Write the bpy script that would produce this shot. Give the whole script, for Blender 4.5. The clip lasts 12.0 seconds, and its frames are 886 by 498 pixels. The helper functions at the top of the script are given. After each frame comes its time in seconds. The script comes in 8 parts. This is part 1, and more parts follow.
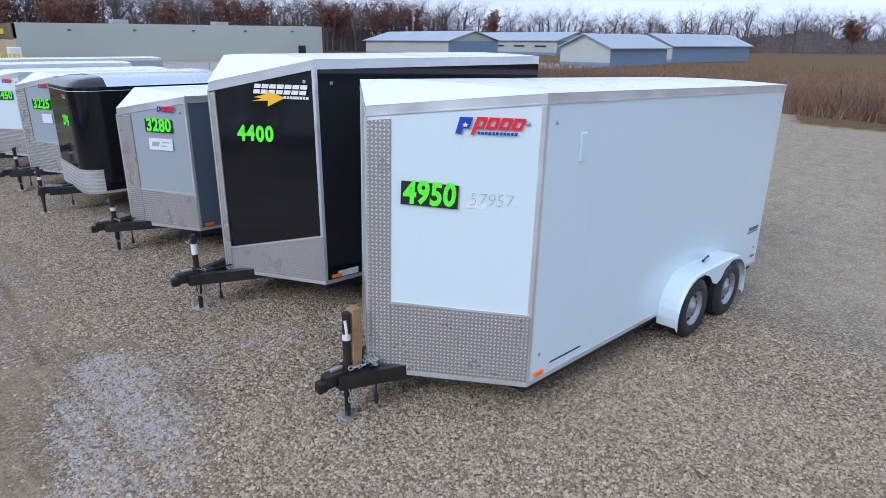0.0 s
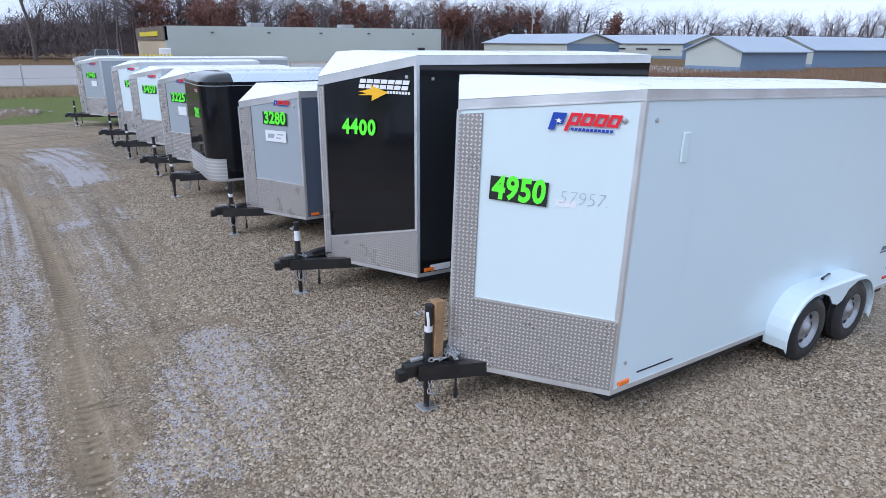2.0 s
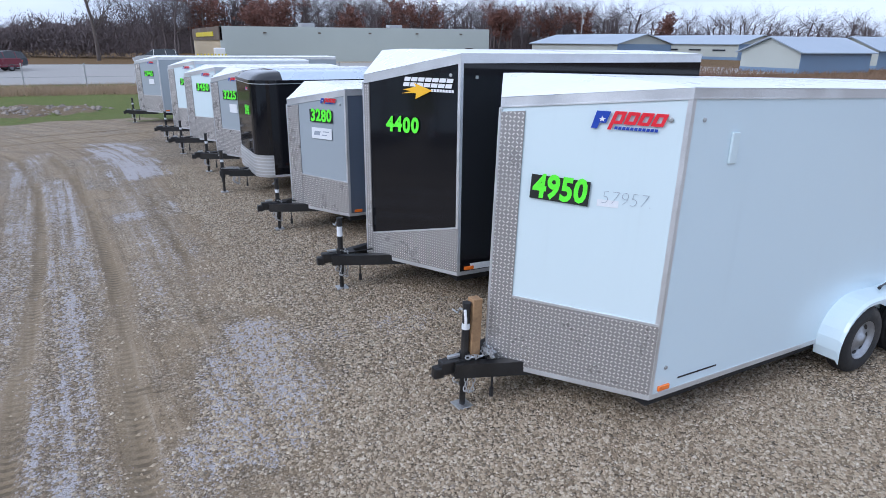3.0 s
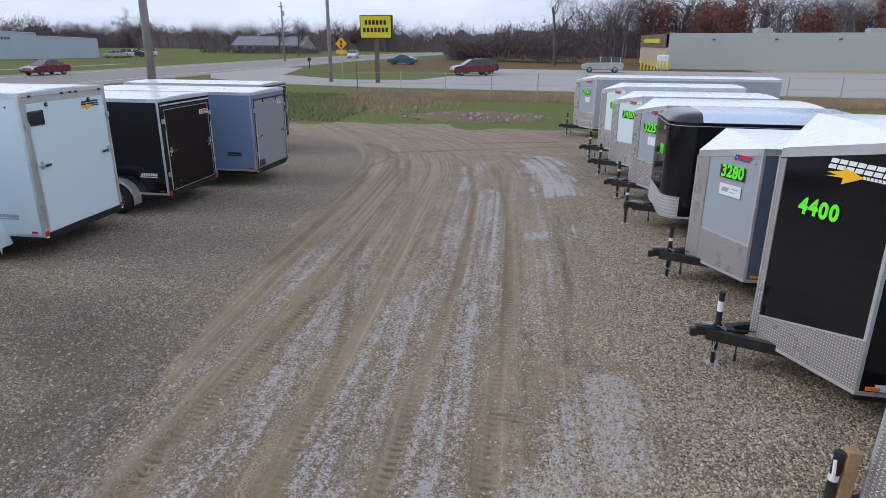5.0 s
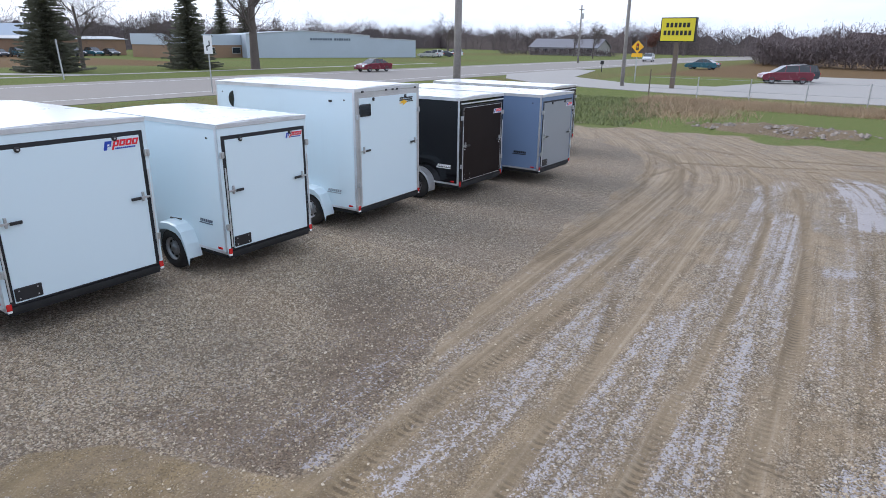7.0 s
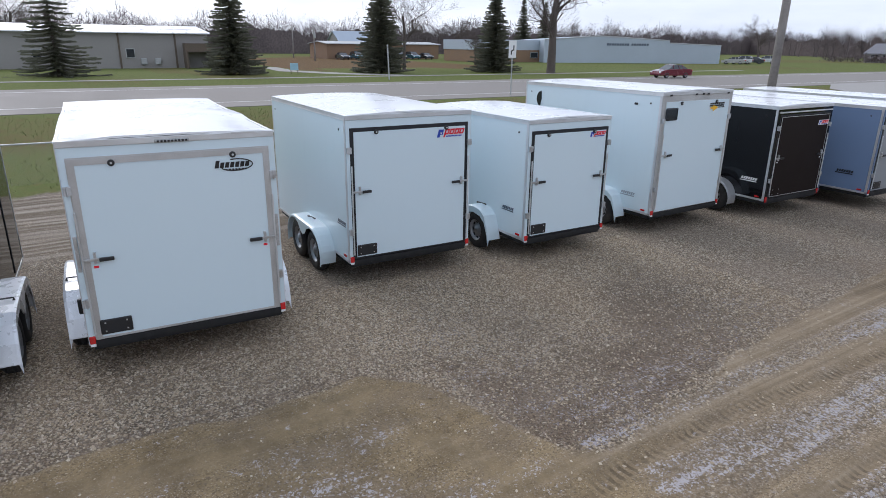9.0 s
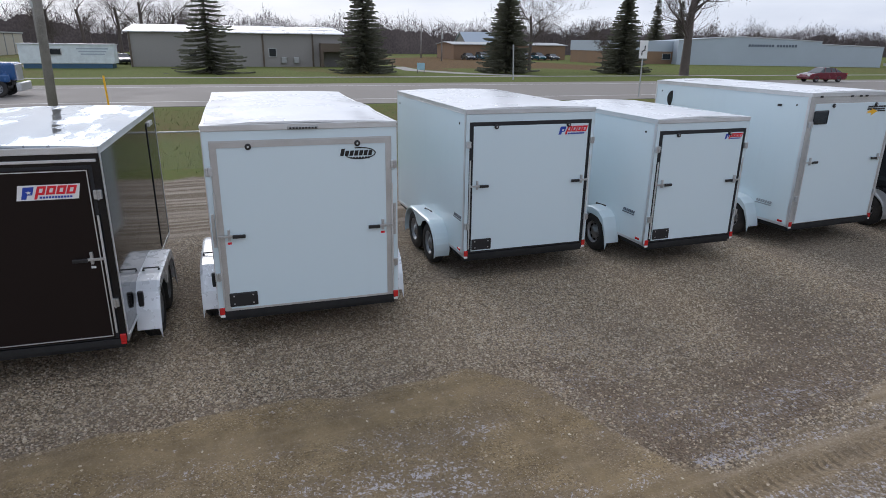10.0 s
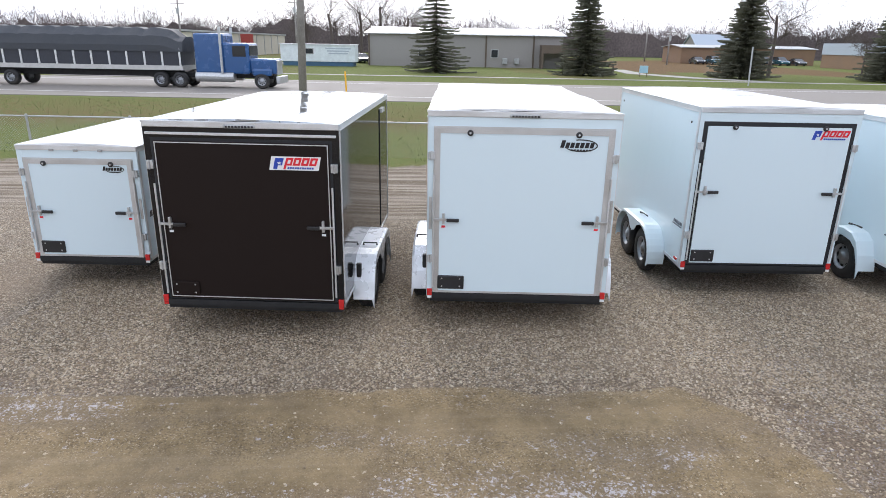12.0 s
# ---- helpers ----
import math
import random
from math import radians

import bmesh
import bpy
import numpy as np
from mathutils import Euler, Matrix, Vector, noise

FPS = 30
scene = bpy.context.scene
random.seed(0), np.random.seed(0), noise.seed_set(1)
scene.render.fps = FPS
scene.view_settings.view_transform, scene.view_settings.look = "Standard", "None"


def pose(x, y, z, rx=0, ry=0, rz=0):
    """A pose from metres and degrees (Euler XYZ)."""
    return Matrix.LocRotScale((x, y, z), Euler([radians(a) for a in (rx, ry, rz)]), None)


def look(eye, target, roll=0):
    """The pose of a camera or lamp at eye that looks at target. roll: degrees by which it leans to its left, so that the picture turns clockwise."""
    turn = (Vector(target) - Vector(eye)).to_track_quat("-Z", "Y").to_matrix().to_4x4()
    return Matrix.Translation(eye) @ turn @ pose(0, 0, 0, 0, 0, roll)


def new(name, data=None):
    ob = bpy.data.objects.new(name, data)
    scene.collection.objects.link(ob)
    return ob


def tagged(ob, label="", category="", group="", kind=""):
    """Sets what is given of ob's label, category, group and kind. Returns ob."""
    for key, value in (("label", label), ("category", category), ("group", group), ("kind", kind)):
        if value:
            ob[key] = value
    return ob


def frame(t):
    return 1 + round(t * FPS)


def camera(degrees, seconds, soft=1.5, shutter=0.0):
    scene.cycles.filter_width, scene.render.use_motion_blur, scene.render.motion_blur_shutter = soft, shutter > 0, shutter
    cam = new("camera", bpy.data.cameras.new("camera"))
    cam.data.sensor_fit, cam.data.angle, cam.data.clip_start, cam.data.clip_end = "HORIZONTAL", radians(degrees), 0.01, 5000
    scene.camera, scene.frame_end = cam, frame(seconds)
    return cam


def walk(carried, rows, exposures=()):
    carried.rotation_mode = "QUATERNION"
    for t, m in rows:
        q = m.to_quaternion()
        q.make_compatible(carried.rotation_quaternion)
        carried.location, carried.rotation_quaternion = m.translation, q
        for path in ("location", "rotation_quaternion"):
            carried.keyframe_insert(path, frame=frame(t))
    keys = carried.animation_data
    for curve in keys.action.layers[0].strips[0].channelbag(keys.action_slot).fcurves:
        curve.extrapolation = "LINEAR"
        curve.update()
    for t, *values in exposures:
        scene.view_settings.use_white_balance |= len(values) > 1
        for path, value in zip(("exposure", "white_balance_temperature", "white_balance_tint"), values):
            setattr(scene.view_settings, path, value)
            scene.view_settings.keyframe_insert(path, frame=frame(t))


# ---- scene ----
LENS = 70.5
cam = camera(LENS, 12.0, 0.55)
# seconds, x, y, z, yaw, pitch, roll
ROWS = [
    (0, 0.039, 0.032, 2.924, -41.71, -18.35, -0.36),
    (0.5, 0.066, 0.015, 2.897, -38.91, -18.29, -0.45),
    (1, 0.117, -0.022, 2.889, -36.02, -18.29, -0.46),
    (1.5, 0.155, -0.047, 2.878, -33.49, -18.23, -0.45),
    (2, 0.172, -0.053, 2.863, -31.43, -18.19, -0.50),
    (2.5, 0.189, -0.054, 2.843, -29.26, -18.10, -0.57),
    (2.7, 0.177, -0.082, 2.842, -28.27, -18.14, -0.57),
    (4.3, 0.367, 0.045, 2.989, -12.32, -18.39, -0.15),
    (4.5, 0.374, 0.068, 3.131, -5.43, -18.40, -0.10),
    (4.7, 0.408, -0.004, 3.281, 0.87, -18.36, -0.18),
    (5, 0.458, -0.113, 3.505, 10.23, -18.30, -0.30),
    (5.2, 0.472, -0.119, 3.529, 12.98, -18.30, -0.34),
    (5.5, 0.492, -0.127, 3.566, 16.54, -18.31, -0.40),
    (6, 0.502, -0.118, 3.573, 23.07, -18.32, -0.48),
    (6.5, 0.487, -0.136, 3.568, 29.44, -18.32, -0.50),
    (7, 0.444, -0.244, 3.562, 35.44, -18.32, -0.62),
    (7.2, 0.437, -0.332, 3.572, 37.98, -18.24, -0.64),
    (8.8, 0.493, -0.732, 3.521, 58.49, -18.27, -0.60),
    (9, 0.469, -0.763, 3.513, 60.61, -18.14, -0.60),
    (9.5, 0.462, -0.774, 3.478, 66.24, -18.16, -0.70),
    (10, 0.446, -0.750, 3.425, 71.53, -18.17, -0.71),
    (10.5, 0.383, -0.734, 3.363, 76.41, -18.16, -0.77),
    (11, 0.332, -0.765, 3.342, 81.68, -18.23, -0.88),
    (11.5, 0.291, -0.825, 3.307, 86.47, -18.19, -0.96),
    (12, 0.279, -0.847, 3.270, 90.50, -18.21, -0.99),
]
# seconds, stops, kelvin, tint: the picture opens up along the turn, and starts cooler
LIGHT = [(0, 0.25, 5480, 14), (0.5, 0.37, 5480, 14), (1, 0.38, 5480, 14), (2.7, 0.34, 5480, 14), (4.3, 0.08, 5650, 14), (4.5, 0.04, 5700, 14), (5, 0.08, 5900, 14), (5.5, 0.26, 5900, 14), (6, 0.48, 5880, 14), (7, 0.52, 5880, 14), (8.8, 0.27, 6000, 14), (9.5, 0.06, 6100, 14), (10.5, -0.04, 6200, 14), (11, 0.1, 6200, 14), (11.5, 0.33, 6200, 14), (12, 0.8, 6300, 14)]
walk(cam, [(t, pose(x, y, z, 90 + pitch, roll, yaw)) for t, x, y, z, yaw, pitch, roll in ROWS], LIGHT)

# ---------------------------------------------------------------- light
world = bpy.data.worlds.new("overcast_sky")
scene.world = world
world.use_nodes = True
SUN_ELEV, SUN_AZIM = 34.0, 262.0   # degrees above the horizon, compass bearing from +y clockwise


def build_sky():
    nt = world.node_tree
    nt.nodes.clear()
    N, link = nt.nodes.new, nt.links.new
    out, bg = N("ShaderNodeOutputWorld"), N("ShaderNodeBackground")
    sky = N("ShaderNodeTexSky")
    sky.sky_type, sky.sun_disc = "NISHITA", False
    sky.sun_elevation, sky.sun_rotation = radians(SUN_ELEV), radians(SUN_AZIM)
    sky.dust_density, sky.ozone_density = 2.0, 1.5
    tc, mp = N("ShaderNodeTexCoord"), N("ShaderNodeMapping")
    mp.inputs["Scale"].default_value = (1.2, 1.2, 5.5)
    n1 = N("ShaderNodeTexNoise")
    n1.inputs["Scale"].default_value, n1.inputs["Detail"].default_value, n1.inputs["Roughness"].default_value = 1.7, 6.0, 0.55
    ramp = N("ShaderNodeValToRGB")
    e = ramp.color_ramp.elements
    e[0].position, e[0].color = 0.3, (7.4, 8.2, 9.6, 1)
    e[1].position, e[1].color = 0.7, (12.0, 12.6, 13.2, 1)
    mix = N("ShaderNodeMix")
    mix.data_type = "RGBA"
    mix.inputs[0].default_value = 0.86
    link(tc.outputs["Generated"], mp.inputs["Vector"])
    link(mp.outputs["Vector"], n1.inputs["Vector"])
    link(n1.outputs["Fac"], ramp.inputs["Fac"])
    link(sky.outputs[0], mix.inputs[6])
    link(ramp.outputs[0], mix.inputs[7])
    link(mix.outputs[2], bg.inputs["Color"])
    bg.inputs["Strength"].default_value = 0.085
    link(bg.outputs[0], out.inputs["Surface"])


build_sky()
sun = new("sun", bpy.data.lights.new("sun", "SUN"))
sun.data.energy, sun.data.angle, sun.data.color = 1.2, radians(30), (1.0, 0.95, 0.88)
a = radians(SUN_AZIM)
sun.matrix_basis = look((0, 0, 30), Vector((0, 0, 30)) - Vector((math.sin(a) * math.cos(radians(SUN_ELEV)), math.cos(a) * math.cos(radians(SUN_ELEV)), math.sin(radians(SUN_ELEV)))))

# ---------------------------------------------------------------- materials


def nodes_of(name):
    m = bpy.data.materials.new(name)
    m.use_nodes = True
    nt = m.node_tree
    return m, nt, nt.nodes["Principled BSDF"]


def mixc(nt, fac, a, b, blend="MIX"):
    n = nt.nodes.new("ShaderNodeMix")
    n.data_type, n.blend_type = "RGBA", blend
    for sock, v in ((n.inputs[0], fac), (n.inputs[6], a), (n.inputs[7], b)):
        if hasattr(v, "is_linked"):
            nt.links.new(v, sock)
        elif isinstance(v, (int, float)):
            sock.default_value = v
        else:
            sock.default_value = (*v[:3], 1)
    return n.outputs[2]


def mathn(nt, op, a, b=0.0, c=0.0, clamp=False):
    n = nt.nodes.new("ShaderNodeMath")
    n.operation, n.use_clamp = op, clamp
    for sock, v in zip(n.inputs, (a, b, c)):
        if hasattr(v, "is_linked"):
            nt.links.new(v, sock)
        else:
            sock.default_value = v
    return n.outputs[0]


def ramp(nt, v, lo, hi, a=0.0, b=1.0):
    n = nt.nodes.new("ShaderNodeMapRange")
    n.interpolation_type = "SMOOTHSTEP"
    nt.links.new(v, n.inputs[0])
    for k, x in zip((1, 2, 3, 4), (lo, hi, a, b)):
        n.inputs[k].default_value = x
    return n.outputs[0]


def noise_tex(nt, scale, detail=4.0, rough=0.6, vec=None, stretch=None):
    if vec is None:
        vec = nt.nodes.new("ShaderNodeTexCoord").outputs["Object"]
    if stretch:
        mp = nt.nodes.new("ShaderNodeMapping")
        mp.inputs["Scale"].default_value = stretch
        nt.links.new(vec, mp.inputs["Vector"])
        vec = mp.outputs["Vector"]
    n = nt.nodes.new("ShaderNodeTexNoise")
    n.inputs["Scale"].default_value, n.inputs["Detail"].default_value, n.inputs["Roughness"].default_value = scale, detail, rough
    nt.links.new(vec, n.inputs["Vector"])
    return n.outputs["Fac"]


def bump(nt, bsdf, height, strength=0.3, dist=0.01):
    b = nt.nodes.new("ShaderNodeBump")
    b.inputs["Strength"].default_value, b.inputs["Distance"].default_value = strength, dist
    nt.links.new(height, b.inputs["Height"])
    nt.links.new(b.outputs[0], bsdf.inputs["Normal"])


def plain(name, col, rough=0.5, metal=0.0, vary=0.12, fine=60.0, coarse=1.5, bumps=0.0, coat=0.0, dirt=None, random_tint=0.0):
    """A surface with fine grain and broad stains."""
    m, nt, b = nodes_of(name)
    f, c = noise_tex(nt, fine, 3), noise_tex(nt, coarse, 5)
    k = mathn(nt, "ADD", mathn(nt, "MULTIPLY", f, 0.45), mathn(nt, "MULTIPLY", c, 0.55))
    lo = [x * (1 - vary) for x in col]
    hi = [min(1, x * (1 + vary)) for x in col]
    col_out = mixc(nt, ramp(nt, k, 0.3, 0.7), lo, hi)
    if dirt:
        col_out = mixc(nt, ramp(nt, noise_tex(nt, 2.3, 6, 0.7), 0.5, 0.78, 0.0, dirt[3]), col_out, dirt[:3])
    if random_tint:
        oi = nt.nodes.new("ShaderNodeObjectInfo")
        col_out = mixc(nt, mathn(nt, "MULTIPLY", oi.outputs["Random"], random_tint), col_out, [x * 0.4 for x in col])
    nt.links.new(col_out, b.inputs["Base Color"])
    nt.links.new(ramp(nt, c, 0.3, 0.75, max(0.02, rough * 0.8), min(1, rough * 1.25)), b.inputs["Roughness"])
    b.inputs["Metallic"].default_value = metal
    b.inputs["Coat Weight"].default_value = coat
    b.inputs["Coat Roughness"].default_value = 0.12
    if bumps:
        bump(nt, b, f, bumps, 0.004)
    return m


def skin(name, col, rough=0.3, coat=0.3, wave=0.07, spec=0.5):
    """Painted sheet metal: faint waves, rain streaks and road dust low down in patches."""
    m, nt, b = nodes_of(name)
    tc = nt.nodes.new("ShaderNodeTexCoord").outputs["Object"]
    streak = noise_tex(nt, 5.0, 5, 0.6, tc, (1, 1, 0.06))
    broad = noise_tex(nt, 0.9, 3, 0.5, tc)
    dirty = [c * 0.82 + 0.02 for c in col]
    k = mathn(nt, "MULTIPLY", ramp(nt, streak, 0.52, 0.75), ramp(nt, broad, 0.35, 0.7))
    nt.links.new(mixc(nt, mathn(nt, "MULTIPLY", k, 0.22), col, dirty), b.inputs["Base Color"])
    nt.links.new(ramp(nt, broad, 0.3, 0.7, rough * 0.92, rough * 1.1), b.inputs["Roughness"])
    b.inputs["Coat Weight"].default_value, b.inputs["Coat Roughness"].default_value = coat, 0.08
    b.inputs["Specular IOR Level"].default_value = spec
    bump(nt, b, noise_tex(nt, 1.1, 1, 0.3, tc), wave, 0.01)
    return m


def wet_roof(name, col):
    """A bright roof sheet with oil-canning and water that lies in long patches, mirror-like between dry stretches."""
    m, nt, b = nodes_of(name)
    tc = nt.nodes.new("ShaderNodeTexCoord").outputs["Object"]
    wet = ramp(nt, noise_tex(nt, 1.0, 4, 0.6, tc, (0.7, 2.2, 1)), 0.4, 0.58)
    nt.links.new(mixc(nt, wet, [min(1, c * 1.08) for c in col], [c * 0.8 for c in col]), b.inputs["Base Color"])
    nt.links.new(ramp(nt, wet, 0.0, 1.0, 0.34, 0.045), b.inputs["Roughness"])
    nt.links.new(ramp(nt, wet, 0.0, 1.0, 0.35, 0.85), b.inputs["Metallic"])
    bump(nt, b, noise_tex(nt, 1.6, 2, 0.4, tc), 0.12, 0.02)
    return m


def tread_plate(name, col, metal=0.45):
    """Bright diamond plate: short raised bars, turned by a quarter from one to the next, their shine painted in as a
    lighter tone. Uses the metre-true UV map.
    """
    m, nt, b = nodes_of(name)
    uv = nt.nodes.new("ShaderNodeUVMap").outputs[0]
    sep = nt.nodes.new("ShaderNodeSeparateXYZ")
    nt.links.new(uv, sep.inputs[0])
    u, v = mathn(nt, "MULTIPLY", sep.outputs[0], 33.0), mathn(nt, "MULTIPLY", sep.outputs[1], 33.0)
    par = mathn(nt, "MODULO", mathn(nt, "ABSOLUTE", mathn(nt, "ADD", mathn(nt, "FLOOR", u), mathn(nt, "FLOOR", v))), 2.0)
    sgn = mathn(nt, "SUBTRACT", mathn(nt, "MULTIPLY", mathn(nt, "GREATER_THAN", par, 0.5), 2.0), 1.0)
    fu, fv = mathn(nt, "SUBTRACT", mathn(nt, "FRACT", u), 0.5), mathn(nt, "SUBTRACT", mathn(nt, "FRACT", v), 0.5)
    sv = mathn(nt, "MULTIPLY", fv, sgn)
    la, lb = mathn(nt, "ADD", fu, sv), mathn(nt, "SUBTRACT", fu, sv)
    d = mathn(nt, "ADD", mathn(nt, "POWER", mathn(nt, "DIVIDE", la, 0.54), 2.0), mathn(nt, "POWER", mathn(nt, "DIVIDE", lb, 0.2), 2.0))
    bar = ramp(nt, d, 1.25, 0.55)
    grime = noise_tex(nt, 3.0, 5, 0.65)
    # plate darkened and bars lightened: the glint on the bars is put into the colour
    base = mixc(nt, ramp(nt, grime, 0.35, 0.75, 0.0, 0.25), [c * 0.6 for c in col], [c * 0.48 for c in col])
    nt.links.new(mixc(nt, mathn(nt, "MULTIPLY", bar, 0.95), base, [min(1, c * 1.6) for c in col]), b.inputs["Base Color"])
    b.inputs["Metallic"].default_value = metal
    nt.links.new(ramp(nt, grime, 0.3, 0.7, 0.24, 0.42), b.inputs["Roughness"])
    bump(nt, b, bar, 0.7, 0.006)
    return m


WHITE = skin("white_skin", (0.66, 0.77, 0.80))
WHITE_COOL = skin("cool_white_skin", (0.665, 0.78, 0.83))
BLACK = skin("black_skin", (0.010, 0.010, 0.012), 0.07, 0.0, 0.03, 0.42)
BROWN_BLACK = skin("black_door_skin", (0.015, 0.0095, 0.008), 0.6, 0.0, 0.05, 0.14)
SILVER = skin("silver_grey_skin", (0.345, 0.39, 0.425), 0.34, 0.3)
STEEL_BLUE = skin("steel_blue_skin", (0.155, 0.225, 0.36), 0.3, 0.4)
CHARCOAL = skin("charcoal_skin", (0.10, 0.125, 0.17), 0.3, 0.4)
GREY_DOOR = skin("grey_door_skin", (0.27, 0.29, 0.31), 0.4, 0.1)
ROOF = plain("white_roof_sheet", (0.83, 0.84, 0.86), 0.3, 0.0, 0.05, 20, 0.8, 0.05, 0.3)
ROOF_BLUE = plain("galvanised_roof_sheet", (0.55, 0.63, 0.74), 0.3, 0.35, 0.06, 30, 0.7, 0.0, 0.2)
ROOF_POLISHED = wet_roof("polished_roof_sheet", (0.50, 0.57, 0.66))
ALU = plain("brushed_aluminium", (0.70, 0.71, 0.72), 0.36, 0.65, 0.12, 140, 3.0, 0.05)
ALU_DULL = plain("dull_aluminium_trim", (0.55, 0.545, 0.535), 0.45, 0.55, 0.14, 90, 3.0)
ZINC = plain("zinc_plated_steel", (0.55, 0.56, 0.57), 0.4, 0.8, 0.2, 70, 8)
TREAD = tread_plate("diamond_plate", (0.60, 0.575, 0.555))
TREAD_BRIGHT = plain("bright_fender_plate", (0.80, 0.83, 0.87), 0.28, 0.25, 0.06, 90, 3.0, 0.08, 0.2)
FRAME = plain("black_painted_steel", (0.014, 0.014, 0.015), 0.42, 0.0, 0.3, 60, 5, 0.1, 0.15, (0.10, 0.08, 0.06, 0.35))
UNDER = plain("black_undercoat", (0.012, 0.012, 0.013), 0.7, 0.0, 0.3, 40, 4, 0.15)
RUBBER = plain("tyre_rubber", (0.022, 0.022, 0.023), 0.75, 0.0, 0.25, 60, 6, 0.2, 0.0, (0.13, 0.11, 0.09, 0.5))
SEAL = plain("rubber_seal", (0.012, 0.013, 0.016), 0.6, 0.0, 0.2)
RIM = plain("silver_wheel_paint", (0.36, 0.37, 0.39), 0.38, 0.6, 0.15, 40, 6)
DARK = plain("dark_opening", (0.012, 0.012, 0.013), 0.6)
PLASTIC = plain("black_plastic", (0.018, 0.018, 0.02), 0.45, 0.0, 0.2, 80, 6, 0.05)
RED_LENS = plain("red_lens", (0.55, 0.02, 0.02), 0.2, 0.0, 0.15, 200, 20, 0.1, 0.5)
AMBER = plain("amber_lens", (0.95, 0.20, 0.02), 0.22, 0.0, 0.15, 200, 20, 0.1, 0.5)
CLEAR = plain("clear_lens", (0.8, 0.8, 0.8), 0.15, 0.0, 0.1)
NEON = plain("neon_green_numerals", (0.16, 0.95, 0.03), 0.5, 0.0, 0.06, 40, 6)
CARD = plain("black_card", (0.012, 0.014, 0.012), 0.5, 0.0, 0.2)
PAPER = plain("white_paper", (0.75, 0.77, 0.79), 0.6, 0.0, 0.05)
PENCIL = plain("grey_marker_ink", (0.34, 0.38, 0.44), 0.6)
LOGO_RED = plain("logo_red", (0.74, 0.018, 0.035), 0.35, 0.0, 0.05)
LOGO_BLUE = plain("logo_blue", (0.02, 0.06, 0.40), 0.35, 0.0, 0.05)
LOGO_WHITE = plain("logo_white", (0.82, 0.82, 0.82), 0.35, 0.0, 0.03)
LOGO_YELLOW = plain("logo_yellow", (0.90, 0.50, 0.02), 0.35, 0.0, 0.05)
LOGO_BLACK = plain("logo_black", (0.012, 0.012, 0.014), 0.35, 0.0, 0.1)
WOOD = plain("weathered_post_wood", (0.33, 0.20, 0.10), 0.75, 0.0, 0.3, 30, 5, 0.3)
GLASS_DARK = plain("dark_window_glass", (0.02, 0.025, 0.03), 0.08, 0.0, 0.1, 20, 2, 0.0, 0.5)
POLE_WOOD = plain("weathered_pole_wood", (0.27, 0.25, 0.235), 0.85, 0.0, 0.3, 25, 2, 0.3)
GALV = plain("galvanised_post", (0.42, 0.43, 0.43), 0.5, 0.5, 0.15)

# ---------------------------------------------------------------- mesh helpers


def part(name, bm, material, parent=None, label="", smooth=False):
    me = bpy.data.meshes.new(name)
    bm.to_mesh(me)
    bm.free()
    me.materials.append(material)
    if smooth:
        me.polygons.foreach_set("use_smooth", [True] * len(me.polygons))
    ob = new(name, me)
    if parent is not None:
        ob.parent = parent
    if label:
        ob["label"] = label
    return ob


def thing(name, m, label, category, group="", kind=""):
    ob = new(name)
    ob.empty_display_size = 0.2
    ob.matrix_basis = m
    return tagged(ob, label, category, group, kind)


def box(bm, x0, x1, y0, y1, z0, z1, m=None):
    vs = [bm.verts.new(((x0, x1)[i & 1], (y0, y1)[(i >> 1) & 1], (z0, z1)[i >> 2])) for i in range(8)]
    if m is not None:
        for v in vs:
            v.co = m @ v.co
    for f in ((0, 2, 3, 1), (4, 5, 7, 6), (0, 1, 5, 4), (2, 6, 7, 3), (0, 4, 6, 2), (1, 3, 7, 5)):
        bm.faces.new([vs[i] for i in f])
    return vs


def boxes(*specs, bevel=0.0, m=None):
    bm = bmesh.new()
    for s in specs:
        box(bm, *s, m=m)
    if bevel:
        bmesh.ops.bevel(bm, geom=list(bm.edges), offset=bevel, segments=2, affect="EDGES", profile=0.5)
    return bm


def tube(bm, pts, r, n=8, cap=True):
    """A round bar along points; r one radius or one for each point."""
    rs = r if isinstance(r, (list, tuple)) else [r] * len(pts)
    pts = [Vector(p) for p in pts]
    rings, side = [], None
    for i, p in enumerate(pts):
        d = (pts[min(i + 1, len(pts) - 1)] - pts[max(i - 1, 0)]).normalized()
        if side is None:
            side = d.orthogonal().normalized()
        else:
            side = (side - d * side.dot(d)).normalized()
        up = d.cross(side)
        rings.append([bm.verts.new(p + (side * math.cos(2 * math.pi * k / n) + up * math.sin(2 * math.pi * k / n)) * rs[i]) for k in range(n)])
    for a_, b_ in zip(rings, rings[1:]):
        for k in range(n):
            bm.faces.new((a_[k], a_[(k + 1) % n], b_[(k + 1) % n], b_[k]))
    if cap:
        bm.faces.new(list(reversed(rings[0])))
        bm.faces.new(rings[-1])


def tubes(*bars, n=8):
    bm = bmesh.new()
    for pts, r in bars:
        tube(bm, pts, r, n)
    return bm


